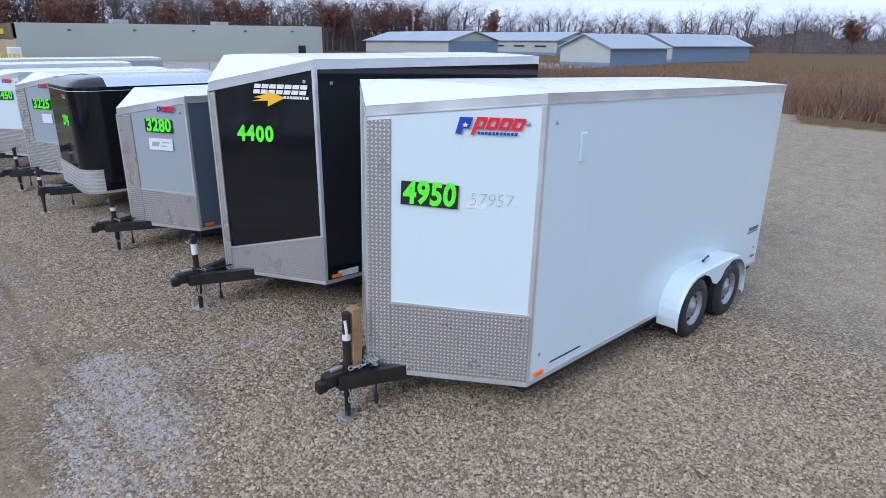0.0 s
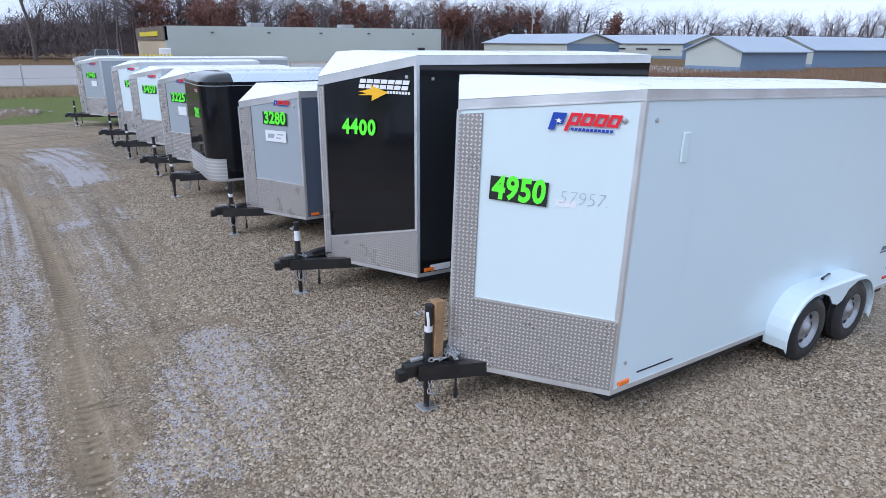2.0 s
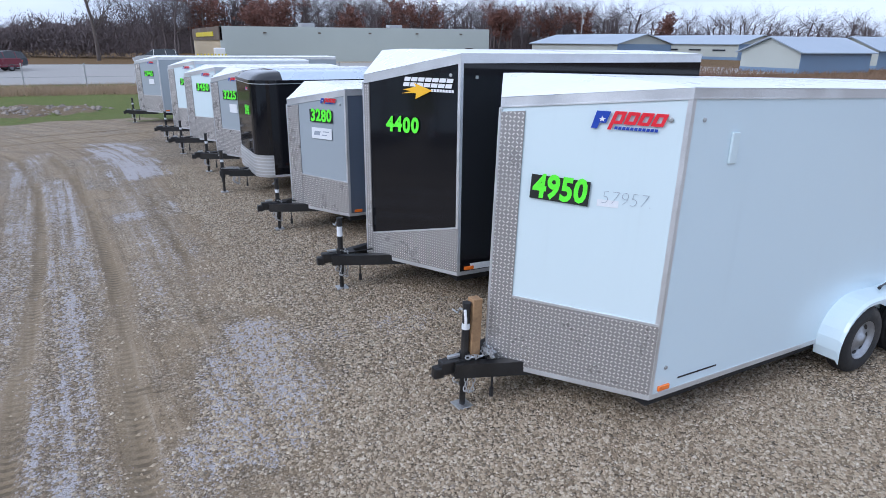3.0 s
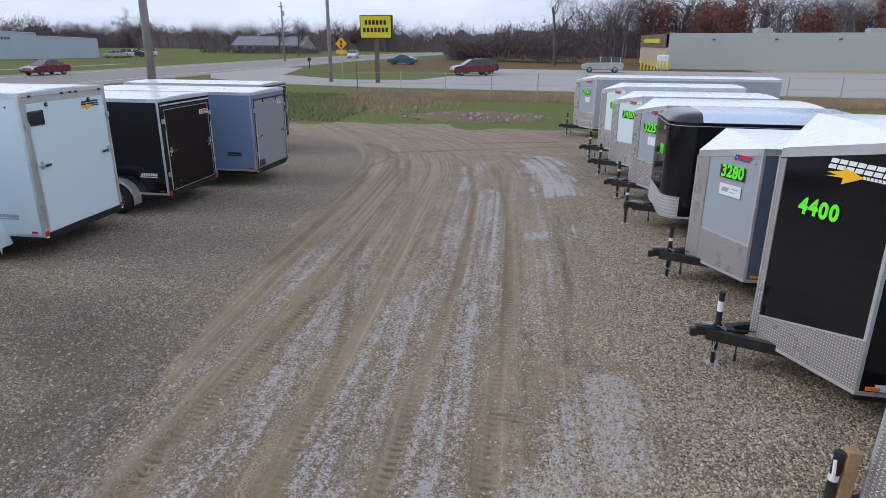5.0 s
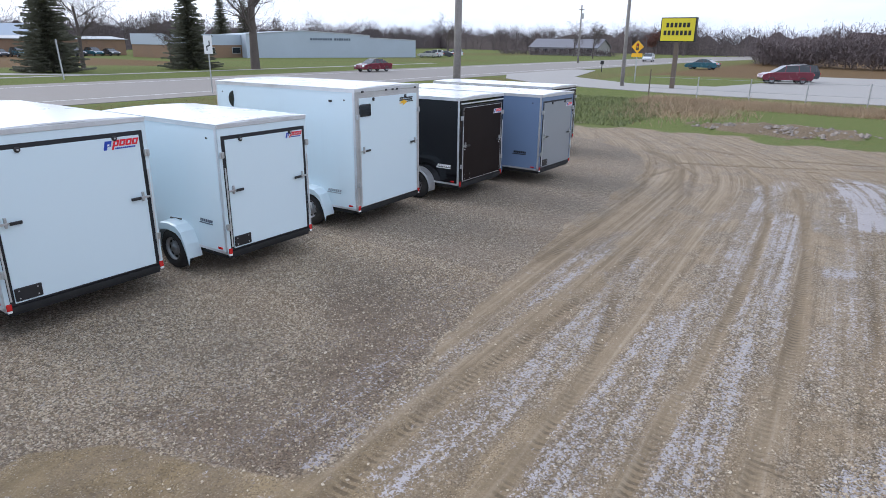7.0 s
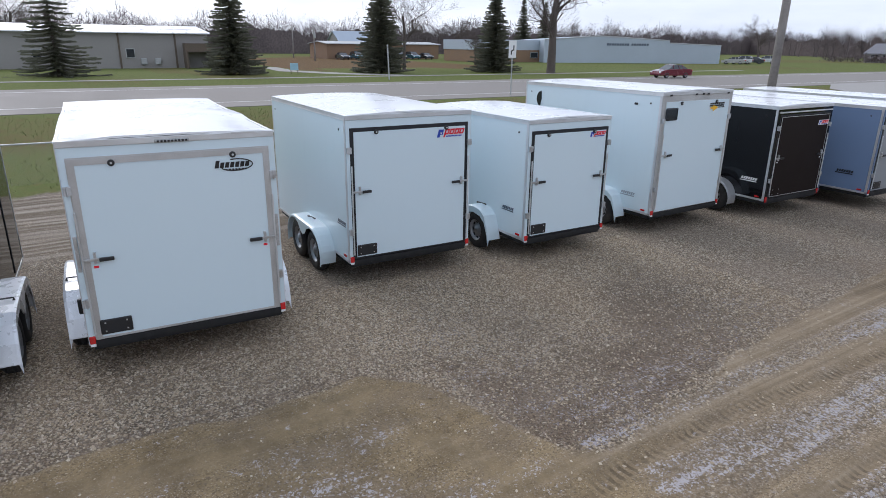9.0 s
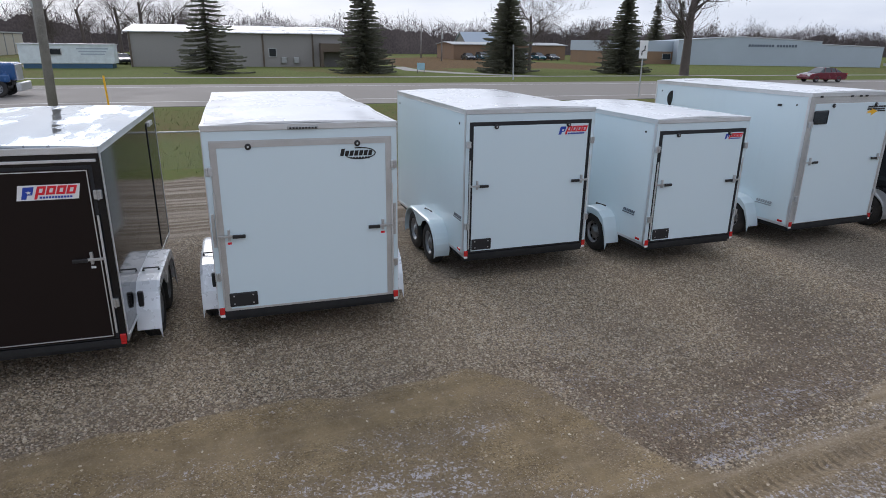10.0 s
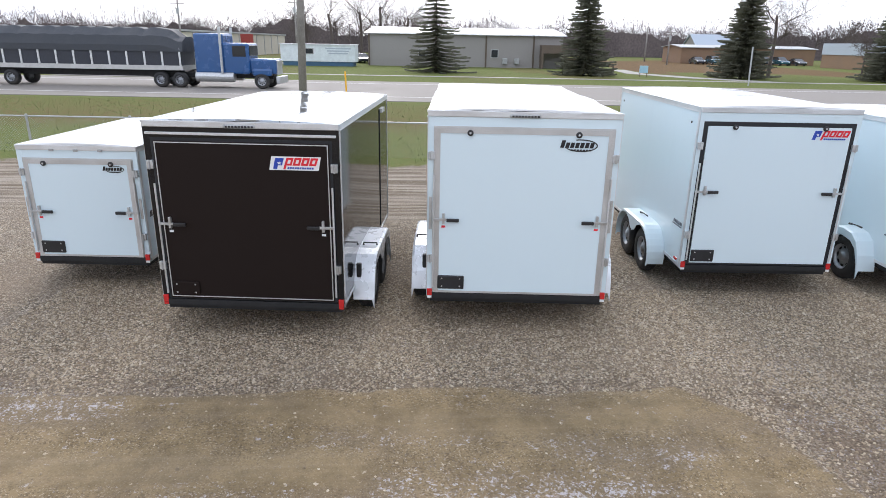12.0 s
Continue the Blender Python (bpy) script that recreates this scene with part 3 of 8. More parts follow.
    if s.get("light_bar"):
        p = part("light_bar", boxes((-0.034, -0.016, -0.17, 0.17, z1 - 0.05, z1 - 0.012), bevel=0.01), GALV, t, "rear clearance light bar")
        for k in range(9):
            part("light_cell", boxes((-0.038, -0.03, -0.15 + k * 0.034, -0.128 + k * 0.034, z1 - 0.042, z1 - 0.022)), DARK, p)
    if s.get("markers"):
        for yy in s["markers"]:
            part("marker_light", boxes((-0.034, -0.016, yy * w - 0.03, yy * w + 0.03, z1 - 0.062, z1 - 0.03), bevel=0.006), s.get("marker_mat", PLASTIC), t)
    return dz0, dz1, dy


def put_bm(bm, m):
    bm.transform(m)
    return bm


def facing_m(o):
    """Turns a lathe's axis (y) towards the rear (-x)."""
    return Matrix.Translation(o) @ Matrix.Rotation(math.pi / 2, 4, "Z")


def maker_badge(parent, m, s, card=False):
    """Red and blue maker's mark as plain shapes: blue leaning panel with a white star, four red slanted blocks and a thin blue line."""
    lean = 0.28
    b = part("maker_badge", flat([[(0.0, -0.08 * s), (0.07 * s, -0.08 * s), (0.09 * s, 0.0), (0.16 * s, 0.0), (0.2 * s, 0.16 * s), (0.05 * s, 0.16 * s)]], 0.003), LOGO_BLUE, parent, "blue and red maker's mark")
    put(b, m @ Matrix.Diagonal((1.05, 0.83, 1, 1)))
    star = []
    for k in range(10):
        r = (0.04 if k % 2 == 0 else 0.018) * s
        star.append((0.115 * s + r * math.sin(k * math.pi / 5), 0.05 * s + r * math.cos(k * math.pi / 5)))
    if card:
        part("badge_card", flat([rect(-0.05 * s, 0.81 * s, -0.105 * s, 0.195 * s, 0.16)], 0.001), LOGO_WHITE, b)
    part("badge_star", flat([star], 0.0045), LOGO_WHITE, b)
    for k in range(4):
        blocks = []
        x0 = 0.2 * s + 0.142 * s * k
        lo = -0.085 if k == 0 else 0.0
        wd = 0.125 * s
        blocks += [rect(x0, x0 + wd * 0.32, lo * s, 0.17 * s, lean), rect(x0 + wd * 0.32, x0 + wd, 0.125 * s, 0.17 * s, lean)]
        blocks += [rect(x0 + wd * 0.7, x0 + wd, 0.042 * s, 0.125 * s, lean)]
        blocks += [rect(x0 + wd * 0.32, x0 + wd, 0.0, 0.042 * s, lean)]
        part("badge_block", flat(blocks, 0.004), LOGO_RED, b)
    for k in range(11):
        part("badge_line", flat([rect(0.26 * s + k * 0.042 * s, 0.292 * s + k * 0.042 * s, -0.075 * s, -0.035 * s, 0.1)], 0.004), LOGO_BLUE, b)


def oval_badge(parent, m, s):
    b = part("maker_badge", flat([oval(0, 0, 0.2 * s, 0.075 * s, 24, -150, 120) + list(reversed(oval(0, 0, 0.186 * s, 0.062 * s, 24, -150, 120)))], 0.003), LOGO_BLACK, parent, "black oval maker's mark")
    put(b, m)
    bars = [rect(-0.24 * s + k * 0.058 * s, -0.196 * s + k * 0.058 * s, -0.028 * s, (0.06 if k == 0 else 0.035) * s, 0.25) for k in range(7)]
    for bar in bars:
        part("badge_bar", flat([bar], 0.004), LOGO_BLACK, b)
    for k in range(7):
        part("badge_line", flat([rect(-0.12 * s + k * 0.036 * s, -0.095 * s + k * 0.036 * s, -0.065 * s, -0.045 * s)], 0.004), LOGO_BLACK, b)


def arrow_badge(parent, m, s, col):
    """A row of slanted bars over a yellow arrow."""
    bars = []
    for k in range(7):
        x = k * 0.105 * s
        bars += [rect(x, x + 0.09 * s, 0.052 * s, 0.1 * s, 0.3), rect(x, x + 0.09 * s, -0.012 * s, 0.036 * s, 0.3)]
    b = part("maker_badge", flat([[(0.0, -0.055 * s), (0.2 * s, -0.01 * s), (0.17 * s, 0.03 * s), (0.44 * s, -0.05 * s), (0.19 * s, -0.16 * s), (0.2 * s, -0.09 * s), (-0.02 * s, -0.1 * s), (0.12 * s, -0.07 * s)]], 0.005), LOGO_YELLOW, parent, "yellow arrow below slanted bars")
    put(b, m)
    for bar in bars:
        part("badge_bar", flat([bar], 0.003), col, b)
    for k in range(8):
        part("badge_line", flat([rect(0.42 * s + k * 0.043 * s, 0.452 * s + k * 0.043 * s, -0.062 * s, -0.03 * s)], 0.004), col, b)


def model_badge(parent, m, s, col=None):
    b = part("model_badge", flat([rect(-0.02 * s, 0.31 * s, -0.03 * s, -0.012 * s)], 0.003), col or CHARCOAL, parent)
    put(b, m)
    for k in range(7):
        part("badge_bar", flat([rect(k * 0.045 * s, 0.034 * s + k * 0.045 * s, 0.0, 0.046 * s, 0.3)], 0.003), col or CHARCOAL, b)


def price(parent, text, m, size, card=True, cw=1.0):
    n = len(text)
    wd, ht = size * 0.62 * n * cw + size * 0.12, size * 1.02
    if card:
        c = part("price_card", flat([rect(-wd / 2, wd / 2, -ht / 2, ht / 2)], 0.003), CARD, parent, "black price card with neon green numerals")
        put(c, m)
    for k, ch in enumerate(text):
        o = part("price_numeral", numerals(ch, size * (1.36 if card else 1.16), size * 0.05, 0.004, 0.05, (0.84 if card else 0.9) * cw), NEON, c if card else parent, "neon green price numeral")
        step = Matrix.Translation(((k - (n - 1) / 2) * size * 0.6 * cw, size * 0.03 * (k % 2), 0.004))
        put(o, step if card else m @ step)


def chain(parent, pts, link=0.036):
    """A hanging chain of separate links."""
    P = [Vector(p) for p in pts]
    seg = []
    for a_, b_ in zip(P, P[1:]):
        k = max(1, int((b_ - a_).length / link))
        seg += [a_.lerp(b_, i / k) for i in range(k)]
    seg.append(P[-1])
    bm = bmesh.new()
    for i, (a_, b_) in enumerate(zip(seg, seg[1:])):
        d = (b_ - a_).normalized()
        s1 = d.orthogonal().normalized()
        if i % 2:
            s1 = d.cross(s1)
        c = (a_ + b_) / 2
        loop = [c + d * link * 0.62 * math.cos(q) + s1 * link * 0.34 * math.sin(q) for q in [2 * math.pi * j / 8 for j in range(9)]]
        tube(bm, loop, link * 0.13, 4, cap=False)
    part("safety_chain", bm, ZINC, parent, "steel safety chain")


def tongue(t, L, N, w, z0, foot_x=None, wood=False, tall=0.0, label=0.05, reach=0.42, sink=0.0):
    """A-frame drawbar with coupler, jack and chains."""
    nx = L + N
    cx = nx + reach
    zt, zb = z0 + 0.055, z0 - 0.065
    bm = bmesh.new()
    for s in (-1, 1):
        a_, b_ = Vector((L + N * 0.2, s * w * 0.18, 0)), Vector((cx - 0.03, s * 0.03, 0))
        d = (b_ - a_).normalized()
        n = Vector((-d.y, d.x, 0)) * 0.04
        vs = [bm.verts.new((p.x + q.x, p.y + q.y, z)) for z in (zb, zt) for p in (a_, b_) for q in (-n, n)]
        for f in ((0, 1, 3, 2), (4, 6, 7, 5), (0, 2, 6, 4), (1, 5, 7, 3), (0, 4, 5, 1), (2, 3, 7, 6)):
            bm.faces.new([vs[i] for i in f])
    box(bm, cx - 0.32, cx - 0.02, -0.05, 0.05, zb + 0.006, zt + 0.012)
    bmesh.ops.recalc_face_normals(bm, faces=list(bm.faces))
    part("drawbar", bm, FRAME, t, "black steel A-frame drawbar")
    c = part("coupler", boxes((cx - 0.08, cx + 0.09, -0.042, 0.042, zb + 0.03, zt + 0.03), (cx + 0.06, cx + 0.15, -0.036, 0.036, zb + 0.01, zt - 0.01), bevel=0.014), FRAME, t, "black coupler")
    part("coupler_latch", boxes((cx - 0.09, cx + 0.02, -0.014, 0.014, zt + 0.03, zt + 0.06), bevel=0.006), ZINC, c)
    fx = foot_x if foot_x is not None else cx - 0.18
    top = z0 + 0.42 + tall
    j = part("jack", tubes(([(fx, 0, zb - 0.12), (fx, 0, top)], 0.032), ([(fx, 0, zb - 0.02), (fx, 0, zt + 0.06)], 0.045), n=12), FRAME, t, "black tongue jack")
    part("jack_leg", tubes(([(fx, 0, 0.015 - sink), (fx, 0, zb)], 0.025), n=10), FRAME, j)
    part("jack_foot", boxes((fx - 0.07, fx + 0.07, -0.07, 0.07, 0.002 - sink, 0.016 - sink), bevel=0.003), ZINC, j)
    part("jack_cap", tubes(([(fx, 0, top), (fx, 0, top + 0.025)], 0.036), n=12), PLASTIC, j)
    part("jack_label", tubes(([(fx, 0, top - 0.2), (fx, 0, top - 0.2 + label)], 0.0335), n=12), PAPER, j, "white jack label")
    part("jack_crank", tubes(([(fx, 0, top - 0.05), (fx + 0.02, -0.07, top - 0.05), (fx + 0.03, -0.08, top - 0.09), (fx + 0.03, -0.16, top - 0.09)], 0.008), n=6), ZINC, j)
    for s in (-1, 1):
        chain(t, [(cx - 0.14, s * 0.06, zt - 0.02), (cx - 0.1, s * 0.085, zb - 0.12), (cx - 0.2, s * 0.05, zb - 0.17), (cx - 0.22, s * 0.055, zt + 0.03), (fx + 0.02, 0.045 * s, zt + 0.05)])
    part("wiring_plug", tubes(([(nx - 0.08, 0.05, zt + 0.02), (cx - 0.28, 0.1, zt + 0.03), (cx - 0.34, 0.12, zb - 0.02), (cx - 0.34, 0.12, zb - 0.16)], 0.009), ([(cx - 0.34, 0.12, zb - 0.21), (cx - 0.34, 0.12, zb - 0.13)], 0.018), n=7), PLASTIC, t, "black wiring plug")
    if wood:
        heap = []
        for k in range(9):
            heap += [(nx - 0.02 + 0.012 * k, (0.1 if k % 2 else -0.06) + 0.01 * k, zt + 0.03 + 0.05 * math.sin(k * 0.7) ** 2)]
        chain(t, heap, 0.04)
        chain(t, [(nx + 0.02, 0.05, zt + 0.1), (nx + 0.1, 0.09, zt + 0.04), (cx - 0.1, 0.08, zt + 0.05)], 0.04)
        part("shackle", tubes(([(fx - 0.03, 0.075, zt - 0.03), (fx - 0.03, 0.08, zt - 0.09), (fx, 0.085, zt - 0.105), (fx + 0.03, 0.08, zt - 0.09), (fx + 0.03, 0.075, zt - 0.03)], 0.008), n=6), LOGO_WHITE, t, "pale chain shackle")
        part("wood_post", boxes((fx - 0.12, fx - 0.035, -0.045, 0.045, zt + 0.012, top + 0.05), bevel=0.006), WOOD, t, "short wooden post strapped to the jack")
        part("strap", tubes(([(fx + 0.04, 0.04, top - 0.02), (fx + 0.035, 0.05, top - 0.1), (fx + 0.03, 0.045, top - 0.16)], 0.012), n=6), LOGO_WHITE, t, "white strap")
    # tread plate on the frame between the rails
    bm = bmesh.new()
    uvl = bm.loops.layers.uv.verify()
    v = [bm.verts.new(p) for p in ((nx - 0.12, -0.12, zt + 0.004), (nx - 0.12, 0.12, zt + 0.004), (nx + 0.02, 0.035, zt + 0.05), (nx + 0.02, -0.035, zt + 0.05))]
    f = bm.faces.new(v)
    for lp in f.loops:
        lp[uvl].uv = (lp.vert.co.x, lp.vert.co.y)
    bmesh.ops.solidify(bm, geom=[f], thickness=0.006)
    part("rock_guard", bm, TREAD, t)


def trailer_front(t, L, N, w, z0, z1, nz, s):
    """Tread-plate guards and lights of a V-nosed front."""
    left, tip, right = (L, w / 2), (L + N, 0), (L, -w / 2)
    gh = s.get("guard", 0.55)
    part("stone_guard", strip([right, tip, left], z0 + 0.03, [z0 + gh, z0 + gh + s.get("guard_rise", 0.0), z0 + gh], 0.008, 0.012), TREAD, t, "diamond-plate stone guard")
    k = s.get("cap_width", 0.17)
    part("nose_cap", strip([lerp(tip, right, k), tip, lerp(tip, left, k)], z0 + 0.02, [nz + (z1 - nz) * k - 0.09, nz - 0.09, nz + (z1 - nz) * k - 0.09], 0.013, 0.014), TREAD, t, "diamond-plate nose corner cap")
    part("nose_edge", tubes(([(L + N + 0.012, 0, z0 + 0.02), (L + N + 0.012, 0, nz - 0.06)], 0.012), n=8), ALU, t)
    part("guard_edge", strip([lerp(tip, left, k), left], [z0 + gh + s.get("guard_rise", 0.0) * (1 - k) - 0.006, z0 + gh - 0.006], [z0 + gh + s.get("guard_rise", 0.0) * (1 - k) + 0.012, z0 + gh + 0.012], 0.011, 0.012), ALU, t)
    for sd in (-1, 1):
        part("side_marker", boxes((L - 0.2, L - 0.08, min(sd * w / 2, sd * (w / 2 + 0.018)), max(sd * w / 2, sd * (w / 2 + 0.018)), z0 + 0.045, z0 + 0.085), bevel=0.005), AMBER, t, "amber side marker light")
    # small clearance lights by the top corners
    d = (Vector(tip) - Vector(left)).normalized()
    nrm = Vector((-d.y, d.x)) * -1
    if nrm.x < 0:
        nrm = -nrm
    p = Vector(lerp(left, tip, 0.09)) + nrm * 0.004
    part("clearance_light", put_bm(lathe([(0.018, 0), (0.018, 0.008), (0.01, 0.012), (0, 0.012)], 12), Matrix.Translation((p.x, p.y, z1 - 0.2)) @ Vector((0, 1, 0)).rotation_difference(Vector((nrm.x, nrm.y, 0))).to_matrix().to_4x4()), GALV, t)
    return nrm


def nose_pose(L, N, w, k, z, out=0.016):
    """On the left half of the nose, the share k of the way from the tip to the side wall. Seen from outside, right runs towards the side wall."""
    tip, left = Vector((L + N, 0, 0)), Vector((L, w / 2, 0))
    d = (left - tip).normalized()
    n = d.cross(Vector((0, 0, 1)))
    if n.x < 0:
        n = -n
    p = tip.lerp(left, k) + n * out
    return facing((p.x, p.y, z), d, (0, 0, 1))


def rear_pose(y, z):
    return facing((-0.0305, y, z), (0, -1, 0), (0, 0, 1))


def left_pose(x, z, w):
    return facing((x, w / 2 + 0.002, z), (-1, 0, 0), (0, 0, 1))

# ---------------------------------------------------------------- the ground: one sheet to the horizon
LANE_LEFT = [(-60, -5.1), (-5, -5.0), (-3, -5.15), (-0.8, -5.25), (1.5, -5.3), (2.0, -4.95), (2.35, -4.0), (2.65, -3.2), (3.0, -3.02), (4, -3.26), (6.4, -3.84), (8, -4.1), (11.6, -4.6), (14, -4.8), (18.3, -5.25), (21, -6.6), (23.2, -9.0), (26, -12), (30, -12)]
LANE_RIGHT = [(-60, 0.9), (3, 1.0), (5, 1.6), (8.4, 1.3), (10.5, 1.2), (17, 0.95), (20, 0.8), (22.5, 1.2), (24.5, 3.0), (26, 6), (30, 6)]
# stony strips with frost: centre line, half width, strength
FROST = [([(-2.45, 3.2), (-2.35, 4.6), (-2.3, 6.0), (-2.5, 8.2), (-2.7, 10)], 0.26, 0.62), ([(-1.3, 3.6), (-1.27, 6.1), (-1.3, 8.6), (-1.35, 11), (-1.6, 15), (-1.9, 18)], 0.32, 0.62), ([(-0.45, 3.0), (-0.5, 6.9), (-0.58, 9), (-0.8, 12.2), (-1.05, 15)], 0.30, 0.85),
         ([(0.05, 20.0), (0.2, 18), (0.45, 15.3)], 0.62, 1.2), ([(0.0, 19.4), (-0.2, 14.4)], 0.5, 0.45), ([(0.3, 11.5), (1.0, 11.8)], 0.5, 0.8), ([(0.55, 7.0), (0.6, 10), (0.35, 14)], 0.45, 0.38), ([(0.85, 4.2), (1.0, 4.9), (1.2, 5.75)], 0.42, 1.4), ([(0.8, 4.6), (1.35, 4.7)], 0.28, 1.1),
         ([(2.0, 5.6), (2.85, 5.55)], 0.22, 0.55), ([(0.2, 2.8), (0.1, 3.9)], 0.35, 0.6), ([(1.5, 3.0), (2.1, 2.3)], 0.3, 0.35), ([(-3.16, 2.9), (-3.15, 3.85), (-3.3, 5.3), (-3.32, 7.8), (-3.3, 10.6)], 0.06, 0.7), ([(-3.4, 6.8), (-3.6, 9.5), (-3.45, 11.5), (-3.6, 15)], 0.07, 0.55),
         ([(-1.58, 3.9), (-1.59, 5.1), (-1.6, 6.1), (-1.66, 7.6)], 0.05, 0.7), ([(-4.6, 2.6), (-3.6, 3.4)], 0.5, 0.34), ([(-5.2, 4.6), (-4.3, 5.6), (-4.6, 7.4)], 0.6, 0.26), ([(-3.5, 3.5), (-4.0, 5.2)], 0.35, 0.4), ([(-6.2, 2.6), (-5.0, 3.4)], 0.6, 0.22),
         ([(-4.9, -5.2), (-4.7, -4.0)], 0.3, 0.45), ([(-3.6, -0.9), (-3.6, 0.6)], 0.45, 0.42), ([(-4.3, 0.2), (-4.3, 1.2)], 0.3, 0.3), ([(-3.5, -3.2), (-3.7, -2.2)], 0.3, 0.3), ([(-4.4, -1.7), (-4.5, -0.6)], 0.22, 0.3), ([(-3.2, 1.4), (-3.0, 2.2)], 0.3, 0.45), ([(-2.4, 13), (-1.9, 16), (-1.6, 19)], 0.25, 0.4)]
# lugged tyre tracks
RUTS = [([(-2.75, 2.6), (-2.86, 4.2), (-2.85, 5.4), (-2.83, 9.2), (-3.05, 11.9), (-3.3, 15.4), (-3.9, 18.5), (-5.4, 21)], 0.11), ([(-1.6, 3.2), (-1.73, 4.8), (-1.84, 5.8), (-2.2, 7.4), (-2.66, 9.0), (-3.0, 11), (-3.4, 15), (-4.4, 19)], 0.10),
        ([(-0.72, 2.6), (-0.81, 4.5), (-0.86, 7), (-0.95, 10), (-1.3, 14), (-2.0, 18), (-3.2, 21)], 0.10), ([(0.08, 2.4), (0.02, 5.0), (-0.05, 8.0), (-0.35, 12), (-0.8, 15.5), (-1.3, 18)], 0.10), ([(-4.0, 9), (-4.3, 13), (-4.6, 16), (-5.6, 19.5)], 0.12),
        ([(-6.8, 22.3), (-5.0, 20.2), (-3.5, 20.6), (-2, 21.3), (0.2, 22.3), (3, 23)], 0.14), ([(-5.5, 23.5), (-2.5, 22.6), (0.5, 23.6), (3, 24.2)], 0.13), ([(-6.94, 22.5), (-5.44, 21.1), (-4.67, 19.1), (-4.9, 17.5)], 0.13),
        ([(-1.4, 21), (0.6, 20.6), (2.4, 21.4)], 0.1), ([(-2.0, 20), (0.2, 19.8), (2.0, 20.3)], 0.1), ([(0.0, 5.35), (0.25, 5.2)], 0.1), ([(-2.2, 1.2), (-2.6, 2.4), (-2.8, 3.2)], 0.12), ([(0.75, 6.5), (0.8, 9), (0.6, 13)], 0.07)]
# smooth pressed strips between them
PACKED = [([(-3.0, 2.2), (-3.06, 4.0), (-3.08, 7.5), (-3.1, 10), (-3.6, 15), (-4.4, 19)], 0.13), ([(-3.5, 3.8), (-3.75, 6.6), (-4.0, 10), (-4.3, 14), (-5.0, 18.5)], 0.28), ([(-1.72, 3.4), (-1.8, 6.0), (-1.95, 8.5), (-2.3, 12), (-2.9, 17)], 0.13),
          ([(-0.86, 3.2), (-0.88, 7.0), (-1.0, 10.5), (-1.4, 15)], 0.08), ([(0.05, 3.4), (0.0, 6.6), (-0.11, 9.1), (-0.58, 13.8), (-1.26, 18)], 0.16), ([(-3.6, 12), (-3.9, 16), (-4.8, 19.5)], 0.4), ([(-5.5, 21.5), (-2.5, 21.6), (2.0, 22.4)], 0.7), ([(-5.0, -3.6), (-4.75, -2.0), (-4.6, 0.0), (-4.9, 1.3)], 0.28), ([(-3.9, -5.0), (-3.9, -1.6)], 0.3), ([(-3.9, 1.6), (-3.2, 2.0), (-2.4, 1.6)], 0.25)]


def near_line(X, Y, pts):
    """Distance of every ground point from a line of points."""
    d = np.full(X.shape, 1e9)
    for (x0, y0), (x1, y1) in zip(pts, pts[1:]):
        dx, dy = x1 - x0, y1 - y0
        k = np.clip(((X - x0) * dx + (Y - y0) * dy) / (dx * dx + dy * dy), 0, 1)
        d = np.minimum(d, np.hypot(X - x0 - k * dx, Y - y0 - k * dy))
    return d


def smooth(v, lo, hi):
    k = np.clip((v - lo) / (hi - lo), 0, 1)
    return k * k * (3 - 2 * k)


def lattice_noise(X, Y, scale, seed):
    """Value noise for arrays."""
    rng = np.random.RandomState(seed)
    tab = rng.rand(257, 257)
    u, v = X / scale + 1000.3, Y / scale + 1000.7
    i, j = np.floor(u).astype(int), np.floor(v).astype(int)
    fu, fv = u - i, v - j
    fu, fv = fu * fu * (3 - 2 * fu), fv * fv * (3 - 2 * fv)
    g = lambda a_, b_: tab[a_ % 257, b_ % 257]
    return (g(i, j) * (1 - fu) + g(i + 1, j) * fu) * (1 - fv) + (g(i, j + 1) * (1 - fu) + g(i + 1, j + 1) * fu) * fv


